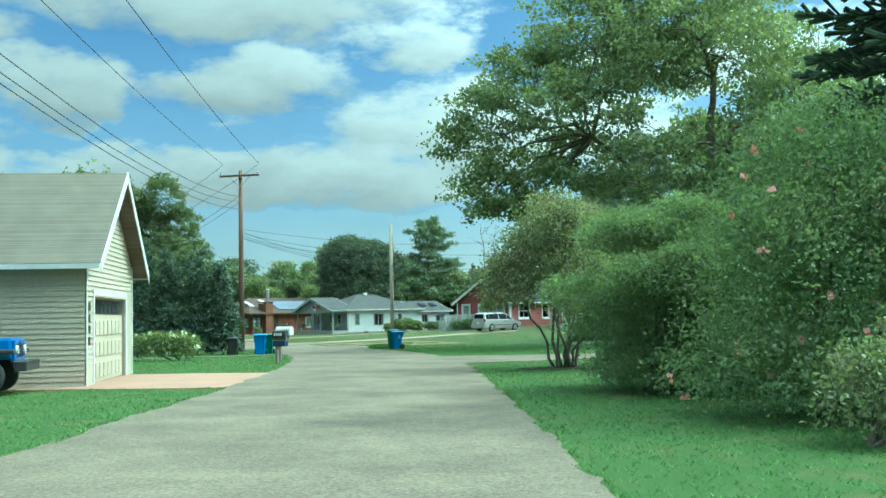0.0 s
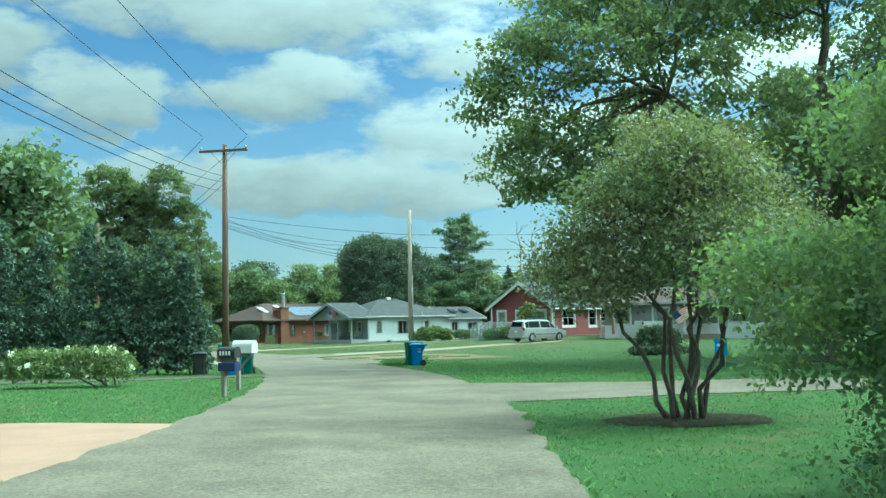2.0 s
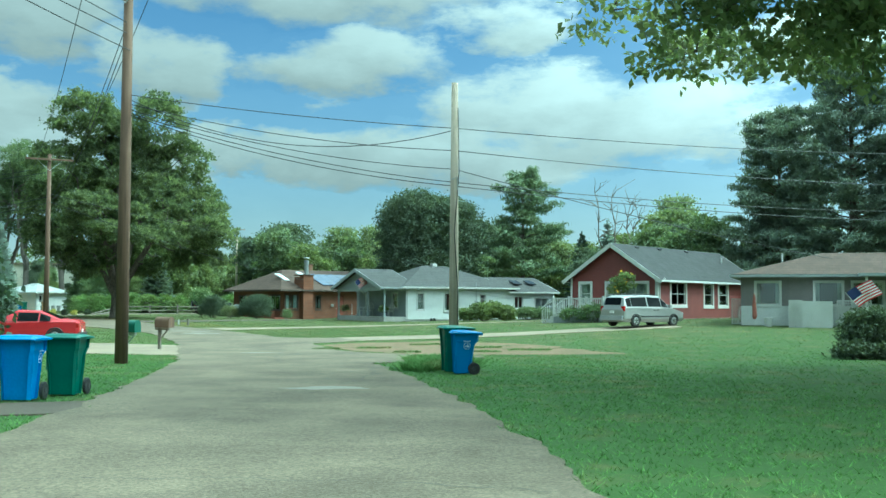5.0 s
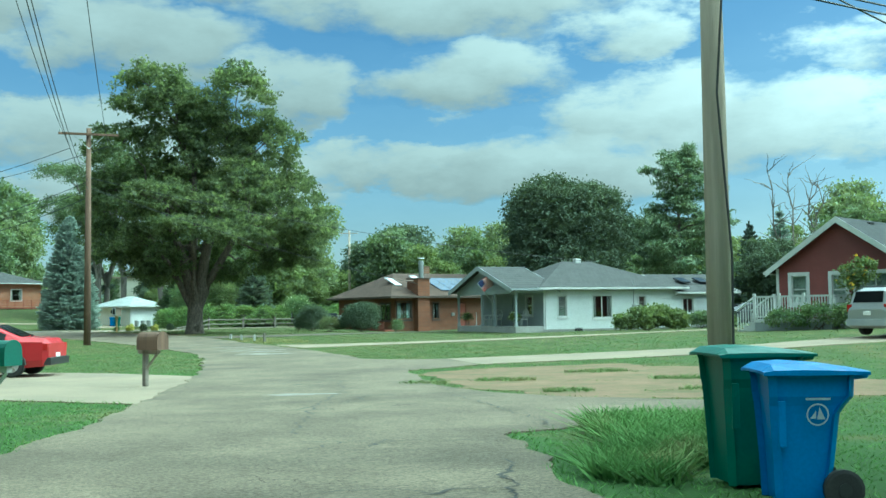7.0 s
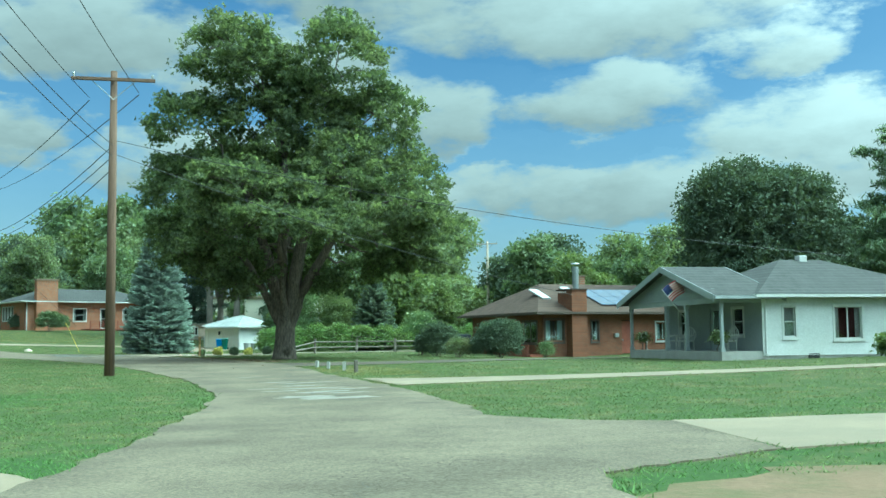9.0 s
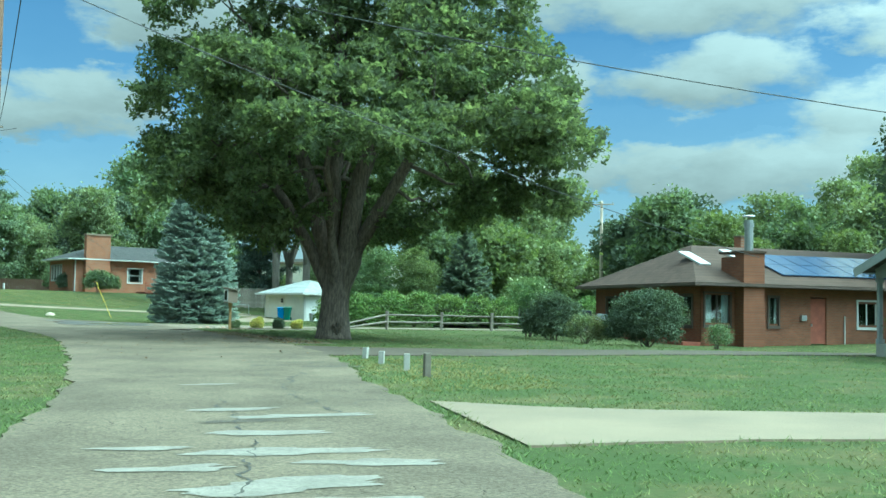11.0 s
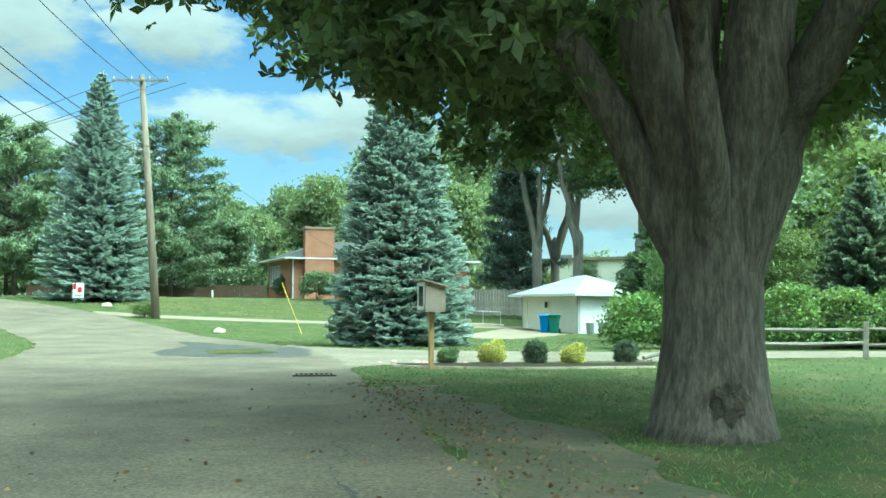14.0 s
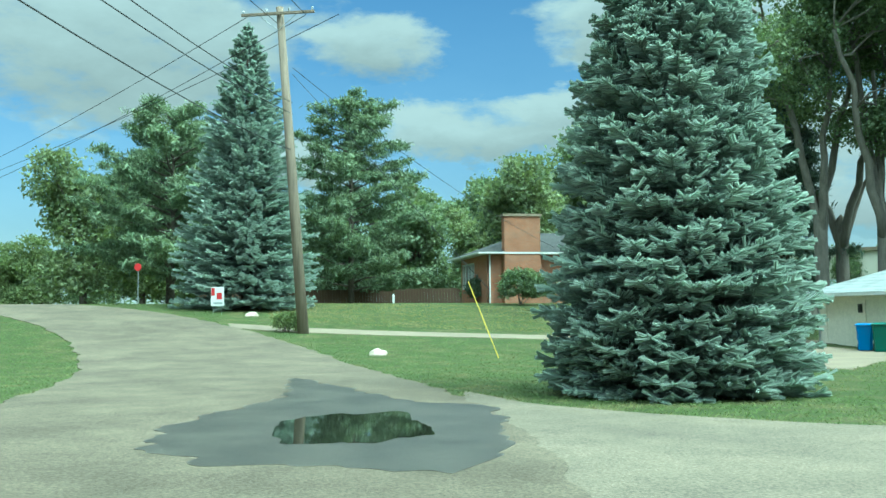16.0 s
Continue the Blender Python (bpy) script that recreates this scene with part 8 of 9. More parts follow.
# ---- bins ----
def cart(x, y, turn, body_m, label, tall=1.06, wide=0.60, deep=0.62, logo=True, group="wheeled bins"):
    c = thing("wheeled_bin", on_ground(x, y, turn, 0.0), label, "bin", group)
    w0, d0, w1, d1, h = wide * 0.39, deep * 0.40, wide * 0.5, deep * 0.5, tall * 0.92
    bm = bmesh.new()
    rows = []
    # height, half width, front and back of each level; the back steps in over the wheels
    for z, w, f, g in ((0.03, w0, -d0 * 1.06, d0 * 0.42), (0.10, w0 * 1.02, -d0 * 1.08, d0 * 0.50), (0.32, w0 * 1.05, -d0 * 1.10, d0 * 0.66), (h * 0.70, w0 * 1.13, -d1 * 0.95, d0 * 0.84), (h * 0.76, w0 * 1.15, -d1 * 0.96, d1 * 0.80), (h * 0.83, w1 * 0.97, -d1 * 0.98, d1 * 0.98), (h * 0.96, w1 * 0.99, -d1, d1), (h, w1 * 1.03, -d1 * 1.03, d1 * 1.03)):
        row, e = [], 0.05
        for sx, sy in ((-1, -1), (1, -1), (1, 1), (-1, 1)):
            edge = f if sy < 0 else g
            p, q = (sx * w, edge - sy * e), (sx * (w - e), edge)
            for u in ((p, q) if sx * sy < 0 else (q, p)):
                row.append(bm.verts.new((u[0], u[1], z)))
        rows.append(row)
    n = len(rows[0])
    for p, q in zip(rows, rows[1:]):
        for k in range(n):
            bm.faces.new((p[k], p[(k + 1) % n], q[(k + 1) % n], q[k]))
    bm.faces.new(rows[0][::-1]), bm.faces.new(rows[-1])
    bmesh.ops.recalc_face_normals(bm, faces=bm.faces)
    part("bin_body", bm, body_m, c)
    # the lid is domed, highest near its front edge, and hangs over the hinge at the back
    bm = bmesh.new()
    ys = [-d1 - 0.05, -d1 + 0.02, -d1 * 0.3, d1 * 0.4, d1 + 0.02, d1 + 0.09]
    zs = [0.012, 0.062, 0.075, 0.058, 0.026, 0.010]
    xs = [-w1 - 0.035, -w1 * 0.88, 0.0, w1 * 0.88, w1 + 0.035]
    ks = [0.25, 0.92, 1.0, 0.92, 0.25]
    top = [[bm.verts.new((x, y, h + 0.012 + z * k)) for x, k in zip(xs, ks)] for y, z in zip(ys, zs)]
    low = [[bm.verts.new((x, y, h + 0.004 - (0.012 if x in (xs[0], xs[-1]) else 0))) for x in xs] for y in ys]
    for g, flip in ((top, False), (low, True)):
        for i in range(len(ys) - 1):
            for j in range(len(xs) - 1):
                f = (g[i][j], g[i][j + 1], g[i + 1][j + 1], g[i + 1][j])
                bm.faces.new(f[::-1] if flip else f)
    ring = [(0, j) for j in range(5)] + [(i, 4) for i in range(1, 6)] + [(5, j) for j in range(3, -1, -1)] + [(i, 0) for i in range(4, 0, -1)]
    for (i, j), (k, l) in zip(ring, ring[1:] + ring[:1]):
        bm.faces.new((top[i][j], low[i][j], low[k][l], top[k][l]))
    bmesh.ops.recalc_face_normals(bm, faces=bm.faces)
    part("lid", bm, body_m, c)
    part("handle", tubed([(-w1 * 0.8, d1, h - 0.03), (-w1 * 0.8, d1 + 0.09, h - 0.02), (w1 * 0.8, d1 + 0.09, h - 0.02), (w1 * 0.8, d1, h - 0.03)], 0.016, 6), body_m, c)
    r = 0.145
    wheel = mesh_of(tubed([(-0.035, 0, 0), (-0.025, 0, 0), (0.025, 0, 0), (0.035, 0, 0)], [r - 0.025, r, r, r - 0.025], 18), "wheel", RUBBER)
    for sg in (-1, 1):
        w = part("wheel", wheel, RUBBER, c, m=pose(sg * (w0 + 0.045), d0 * 0.80, r))
        part("hub", tubed([(sg * 0.03, 0, 0), (sg * 0.045, 0, 0)], 0.05, 10), BLACKPLASTIC, w)
    part("axle", tubed([(-w0, d0 * 0.80, r), (w0, d0 * 0.80, r)], 0.014, 6), STEEL, c)
    # a grip pocket down the front corner of each side
    for sg in (-1, 1):
        bm = bmesh.new()
        x = sg * w0 * 1.10
        box(bm, x - 0.012, x + 0.012, -d1 * 0.80, -d1 * 0.62, h * 0.46, h * 0.80, 0.006)
        part("grip", bm, body_m, c)
    if logo:
        x = w0 * 1.15
        bm = bmesh.new()
        for k in range(20):
            p, q = 2 * math.pi * k / 20, 2 * math.pi * (k + 1) / 20
            v = [bm.verts.new((x + 0.012 + 0.12 * (rr * math.sin(t)), 0.03 + rr * math.cos(t), h * 0.70 + rr * math.sin(t))) for rr, t in ((0.070, p), (0.082, p), (0.082, q), (0.070, q))]
            bm.faces.new(v)
        for tri in (((-0.005, -0.035), (0.055, -0.035), (0.012, 0.055)), ((-0.055, -0.03), (-0.012, -0.03), (-0.012, 0.03))):
            bm.faces.new([bm.verts.new((x + 0.012 + 0.12 * q, 0.03 + p, h * 0.70 + q)) for p, q in tri])
        bm.faces.new([bm.verts.new((x + 0.032, 0.03 + p, h * 0.70 + q)) for p, q in ((-0.09, 0.105), (0.09, 0.105), (0.09, 0.122), (-0.09, 0.122))])
        bmesh.ops.solidify(bm, geom=bm.faces[:], thickness=0.003)
        part("logo", bm, SIGNWHITE, c, "plain white printed mark")
    return c


cart(-2.75, 61.95, -80, BINBLUE, "blue plastic wheeled recycling bin with white mark beside the pole")
cart(-3.05, 62.85, -72, BINGREEN, "dark green plastic wheeled rubbish bin beside a blue one", logo=False, tall=1.17, wide=0.66, deep=0.68)
cart(-9.3, 53.0, 5, BINBLUE, "blue plastic wheeled recycling bin on the verge")
cart(-9.1, 54.2, 5, BINGREEN, "green plastic wheeled rubbish bin on the verge", logo=False)
cart(-10.9, 54.0, 10, BLACKPLASTIC, "small black wheeled rubbish bin on the verge", tall=0.9, wide=0.5, deep=0.55)
cart(-64.4, 161.6, 20, BINBLUE, "blue wheeled bin before the white garage", logo=False)
cart(-63.6, 161.3, 20, BINGREEN, "green wheeled bin before the white garage", logo=False, tall=1.12)
for k in range(4):
    c = thing("metal_bin", on_ground(-61.7 + 0.32 * k, 162.1 + 0.8 * k, 10 * k), "round galvanised metal dustbin against the garage wall", "bin", "metal dustbins")
    part("bin_body", tubed([(0, 0, 0), (0, 0, 0.3), (0, 0, 0.62)], [0.2, 0.23, 0.25], 14), STEEL, c)
    part("lid", tubed([(0, 0, 0.62), (0, 0, 0.66), (0, 0, 0.72)], [0.27, 0.26, 0.06], 14), STEEL, c)


# ---- mailboxes ----
def mailbox(x, y, turn, box_m, post_m, label, tall=1.05, size=(0.24, 0.52, 0.26), tube_m=None, plate=False):
    b = thing("mailbox", on_ground(x, y, turn), label, "mailbox")
    post = part("post", boxed(-0.05, 0.05, -0.05, 0.05, -0.2, tall, 0.008), post_m, b)
    part("arm", boxed(-0.05, 0.05, -0.42, 0.2, tall - 0.1, tall, 0.006), post_m, b)
    part("arm_brace", tubed([(0, -0.05, tall - 0.42), (0, -0.36, tall - 0.1)], 0.03, 6), post_m, b)
    w, d, h = size
    outline = [(-w / 2, 0), (w / 2, 0), (w / 2, h * 0.55)] + [(w / 2 * math.cos(a), h * 0.55 + h * 0.45 * math.sin(a)) for a in (0.4, 0.8, 1.2, 1.57, 1.94, 2.34, 2.74)] + [(-w / 2, h * 0.55)]
    body = part("box_body", prism(bmesh.new(), outline, -d + 0.12, 0.12, pose(0, 0, tall)), box_m, b)
    part("door", prism(bmesh.new(), [(u * 1.04, v * 1.03) for u, v in outline], -d + 0.105, -d + 0.12, pose(0, 0, tall)), box_m, body)
    part("flag", boxed(w / 2 + 0.005, w / 2 + 0.015, -0.25, -0.05, tall + 0.12, tall + 0.18), SIGNRED, body)
    if tube_m:
        part("paper_tube", boxed(-0.12, 0.12, -0.42, 0.1, tall - 0.32, tall - 0.12, 0.03), tube_m, b, "blue newspaper holder")
    if plate:
        pl = part("plate", boxed(-0.145, -0.13, -0.36, 0.1, tall + 0.02, tall + 0.2), BLACKPLASTIC, b)
        for k in range(4):
            part("plate_bar", boxed(-0.152, -0.145, -0.3 + 0.09 * k, -0.25 + 0.09 * k, tall + 0.06, tall + 0.16), SIGNWHITE, pl)
    return b


mailbox(-6.1, 38.2, 65, BLACKPLASTIC, RAILWOOD, "black mailbox on a wooden post with a blue newspaper holder", tube_m=NAVY, plate=True, tall=0.95)
mailbox(-6.5, 41.5, 70, TRIM, RAILWOOD, "large white mailbox on a wooden post", size=(0.3, 0.62, 0.34), tall=1.0)
mailbox(-13.3, 67.2, 75, GREENMETAL, TRIM, "green metal mailbox on a white post", size=(0.3, 0.6, 0.36), tall=0.85)
mailbox(-15.25, 75.6, 70, BROWNPOLE, RAILWOOD, "weathered brown mailbox on a crooked wooden post", size=(0.32, 0.66, 0.4), tall=0.85)


# ---- little library box on a post ----
def library_box(x, y, turn):
    b = thing("library_box", on_ground(x, y, turn), "taupe painted book box on a new wooden post", "book box")
    part("post", boxed(-0.05, 0.05, -0.05, 0.05, -0.2, 1.27, 0.006), POSTWOOD, b)
    for sg in (-1, 1):
        part("brace", tubed([(0, sg * 0.05, 0.9), (0, sg * 0.2, 1.24)], 0.03, 5), POSTWOOD, b)
    bm = bmesh.new()
    prism(bm, [(-0.22, 1.27), (0.24, 1.27), (0.24, 1.83), (-0.22, 1.95)], -0.27, 0.27)
    bmesh.ops.recalc_face_normals(bm, faces=bm.faces)
    part("cabinet", bm, TAUPEPAINT, b)
    part("roof", slab(bmesh.new(), [(-0.30, -0.33, 1.99), (0.31, -0.33, 1.835), (0.31, 0.33, 1.835), (-0.30, 0.33, 1.99)], 0.03), TAUPEPAINT, b)
    bm = bmesh.new()
    for a in ((-0.25, -0.17, 1.31, 1.91), (0.17, 0.25, 1.31, 1.91), (-0.17, 0.17, 1.31, 1.39), (-0.17, 0.17, 1.83, 1.91)):
        box(bm, -0.245, -0.222, a[0], a[1], a[2], a[3])
    door = part("door_frame", bm, TRIM, b, "white framed glass door")
    part("pane", boxed(-0.232, -0.225, -0.17, 0.17, 1.39, 1.83), CARGLASS, door)
    return b


library_box(-45.45, 128.5, 58)


# ---- fence ----
def rail_fence(points):
    f = thing("rail_fence", on_ground(*points[0]), "weathered split-rail fence along the side lane", "fence")
    o = Vector((points[0][0], points[0][1], height(*points[0])))
    tops = []
    for k, (x, y) in enumerate(points):
        p = Vector((x, y, height(x, y))) - o
        tops.append(p)
        part("fence_post", boxed(-0.075, 0.075, -0.06, 0.06, -0.2, 1.0, 0.015), RAILWOOD, f, m=pose(p.x, p.y, p.z, 2 * (k % 3 - 1), 1.5 * (k % 2), 20 * k))
    for k, (a, b) in enumerate(zip(tops, tops[1:])):
        for z, dz in ((0.80, 0.02), (0.42, -0.03)):
            part("rail", tubed([a + Vector((0, 0, z + dz * (k % 2))), a.lerp(b, 0.5) + Vector((0, 0, z - 0.015)), b + Vector((0, 0, z - dz))], [0.05, 0.06, 0.05], 6), RAILWOOD, f)
    # the end rails have dropped at one side
    for z0, z1, dx in ((0.8, 0.12, 0.0), (0.42, 0.02, 0.15)):
        part("rail", tubed([tops[0] + Vector((0, 0, z0)), tops[0] + Vector((-1.3 + dx, -3.6 + dx, z1))], [0.06, 0.05], 6), RAILWOOD, f)


rail_fence([(-41.9, 137.6), (-39.6, 139.6), (-37.3, 141.2), (-34.9, 142.7), (-32.4, 144.0), (-29.8, 145.2)])
for k, (x, y, z) in enumerate(((-28.1, 110.2, 0.27), (-26.7, 108.4, 0.29), (-25.3, 106.86, 0.34), (-24.15, 105.4, 0.45))):
    p = thing("marker_post", on_ground(x, y, 15 * k), "short weathered white wooden marker post in the verge", "post", "marker posts")
    part("post_body", boxed(-0.06, 0.06, -0.06, 0.06, -0.1, z, 0.012), BLOCK if k < 3 else RAILWOOD, p, m=pose(0, 0, 0, 2 * k - 3, 2 - k, 0))
# plank fence behind the garage
pf = thing("plank_fence", on_ground(-78, 168.5, 28), "grey weathered plank fence behind the lawn", "fence")
plank = mesh_of(boxed(-0.09, 0.09, -0.012, 0.012, 0, 1.8), "plank", RAILWOOD)
for k in range(60):
    part("plank", plank, RAILWOOD, pf, m=pose(0.2 * k, 0, 0.05 * math.sin(k * 1.7)))
for z in (0.4, 1.4):
    part("fence_rail", boxed(-0.1, 12.0, 0.014, 0.06, z, z + 0.09), RAILWOOD, pf)
bf = thing("plank_fence", on_ground(-140, 172, 35), "low brown plank fence at the back of the raised lawn", "fence")
plank = mesh_of(boxed(-0.13, 0.13, -0.012, 0.012, 0, 1.7), "plank", BROWNPOLE)
for k in range(110):
    part("plank", plank, BROWNPOLE, bf, m=pose(0.28 * k, 0, 0.02 * math.sin(k * 1.7)))
for z in (0.4, 1.4):
    part("fence_rail", boxed(-0.1, 30.8, 0.014, 0.06, z, z + 0.09), BROWNPOLE, bf)


# ---- stones ----
def stone(x, y, size, mat, label, seed, squash=0.6):
    bm = bmesh.new()
    bmesh.ops.create_icosphere(bm, subdivisions=3, radius=1)
    for v in bm.verts:
        k = 1 + 0.35 * noise.noise(v.co * 1.3 + Vector((seed, 0, 0))) + 0.12 * noise.noise(v.co * 3.5 + Vector((0, seed, 0)))
        v.co = Vector((v.co.x * k * size, v.co.y * k * size * 0.8, max(-0.3, v.co.z * k) * size * squash))
    return tagged(part("stone", bm, mat, m=on_ground(x, y, seed * 50, size * squash * 0.25), smooth=True), label, "stone")


stone(-73.5, 145.2, 0.32, STONE, "pale rounded boulder on the lawn", 1)
stone(-91.8, 150.6, 0.36, STONE, "pale boulder near the yard sign", 2)
for k, (x, y, s) in enumerate(((-47.8, 129.9, 0.12), (-47.3, 130.15, 0.12), (-46.9, 130.0, 0.12), (-47.9, 129.5, 0.09), (-46.2, 130.7, 0.09))):
    stone(x, y, s, PINKSTONE if k != 1 else STONE, "pinkish edging stone at the mulch bed", 3 + k)


# ---- signs ----
def yard_sign(x, y, turn, w, h, z, front, label, bars, post=STEEL):
    s = thing("yard_sign", on_ground(x, y, turn), label, "sign")
    for sg in (-1, 1):
        part("stake", tubed([(sg * w * 0.32, 0, -0.1), (sg * w * 0.32, 0, z + 0.05)], 0.012, 5), post, s)
    face = part("panel", boxed(-w / 2, w / 2, -0.012, 0.012, z, z + h, 0.004), front, s)
    for x0, x1, z0, z1, m in bars:
        part("sign_bar", boxed(x0 * w, x1 * w, -0.018, -0.0125, z + z0 * h, z + z1 * h), m, face)


yard_sign(-93.8, 149.7, 35, 0.75, 1.0, 0.45, SIGNWHITE, "white yard sign with red marks beside the street", [(-0.45, -0.2, 0.55, 0.95, SIGNRED), (-0.05, 0.35, 0.35, 0.7, SIGNRED), (-0.3, 0.4, 0.1, 0.2, GREYTRIM)])
yard_sign(8.9, 51.5, -8, 0.45, 0.6, 0.45, SIGNBLUE, "small blue yard sign on the shaded lawn", [(-0.3, 0.3, 0.55, 0.7, SIGNWHITE), (-0.25, 0.2, 0.25, 0.4, SIGNWHITE)])
st = thing("stop_sign", on_ground(-112.5, 153.5, 40), "red stop sign on a steel post at the corner", "sign")
part("post", tubed([(0, 0, -0.1), (0, 0, 2.6)], 0.035, 6), STEEL, st)
part("panel", prism(bmesh.new(), [(0.27 * math.cos(a), 2.6 + 0.27 * math.sin(a)) for a in (math.pi / 8 + k * math.pi / 4 for k in range(8))], -0.07, -0.05), SIGNRED, st)
hy = thing("valve_marker", on_ground(-104, 169), "small white marker post on the raised lawn", "post")
part("post_body", tubed([(0, 0, -0.1), (0, 0, 0.6), (0, 0, 0.68)], [0.09, 0.09, 0.03], 8), TRIM, hy)


# ---- flags ----
def flag(m, label, pole_len=1.6, w=1.1, h=0.7):
    f = thing("flag", m, label, "flag")
    part("flag_pole", tubed([(0, 0, 0), (0, 0, pole_len)], 0.016, 6), TRIM, f)

    def cloth(u0, u1, v0, v1, mat, name, off=0.0):
        bm, rows = bmesh.new(), []
        for k in range(9):
            u = u0 + (u1 - u0) * k / 8
            wv = 0.10 * math.sin(u * 7.0) * u + off
            rows.append([bm.verts.new((u * w * 0.9, wv - t, pole_len - 0.05 - v * h - 0.25 * u * u)) for v in (v0, v1) for t in (0, 0.006)])
        for a, b in zip(rows, rows[1:]):
            for i, j in ((0, 1), (1, 3), (3, 2), (2, 0)):
                bm.faces.new((a[i], a[j], b[j], b[i]))
        bmesh.ops.recalc_face_normals(bm, faces=bm.faces)
        part(name, bm, mat, f)
    for k in range(13):
        cloth(0.02, 1.0, k / 13, (k + 1) / 13, SIGNRED if k % 2 == 0 else SIGNWHITE, "stripe")
    cloth(0.02, 0.42, 0.0, 7 / 13, NAVY, "canton", -0.008)
    cloth(0.02, 0.42, 0.0, 7 / 13, NAVY, "canton", 0.008)


house_m = pose(-10.6, 115.0, 0.0, 0, 0, 33)
flag(house_m @ pose(-1.93, 3.1, 1.75, 0, -44, 12), "striped flag with blue corner hanging on a porch post")
flag(pose(14.98, 89.02, 0.75, 0, -40, 0), "striped flag on a slanting pole at the grey porch", pole_len=1.6, w=1.5, h=0.9)


# ---- porch furniture ----
def porch_chair(m, label, mat=TRIM):
    c = thing("porch_chair", m, label, "chair", "porch chairs")
    part("seat", boxed(-0.27, 0.27, -0.26, 0.26, 0.38, 0.44, 0.02), mat, c)
    bm = bmesh.new()
    for k in range(9):
        a = math.pi * k / 8
        tube(bm, [(0.25 * math.cos(a), 0.24, 0.42), (0.30 * math.cos(a), 0.32, 0.60 + 0.42 * math.sin(a))], 0.014, 5)
    tube(bm, [(0.31 * math.cos(math.pi * k / 10), 0.32, 0.60 + 0.43 * math.sin(math.pi * k / 10)) for k in range(11)], 0.025, 6)
    part("backrest", bm, mat, c)
    for sg in (-1, 1):
        part("armrest", tubed([(sg * 0.30, 0.28, 0.66), (sg * 0.32, 0, 0.66), (sg * 0.30, -0.26, 0.60), (sg * 0.28, -0.26, 0.42)], 0.025, 6), mat, c)
        for y in (-0.23, 0.23):
            part("leg", tubed([(sg * 0.25, y, 0.0), (sg * 0.25, y, 0.4)], 0.022, 6), mat, c)


porch_chair(house_m @ pose(-0.7, 1.6, 0.28, 0, 0, -80), "white wicker armchair on the porch")
porch_chair(house_m @ pose(-0.7, 5.4, 0.28, 0, 0, -60), "white metal chair on the porch")
porch_chair(house_m @ pose(-0.7, 6.6, 0.28, 0, 0, -110), "white metal chair on the porch")
tb = thing("porch_table", house_m @ pose(-0.9, 6.0, 0.28), "small round white table on the porch", "table")
part("tabletop", tubed([(0, 0, 0.66), (0, 0, 0.70)], 0.38, 16), TRIM, tb)
part("pedestal", tubed([(0, 0, 0), (0, 0, 0.66)], [0.05, 0.03], 8), TRIM, tb)
for k, (x, y) in enumerate(((-1.55, 0.7), (-1.5, 8.2))):
    bush("flower_pot", house_m @ pose(x, y, 0.28), [(0, 0, 0.55, 0.28, 0.28, 0.25)], 1400, 0.07, LEAF_LIGHT, "potted plant with white blossoms on the porch", 190 + k, flower=PETAL_WHITE, flowers=14, fsize=0.09, category="plant", stems=3)


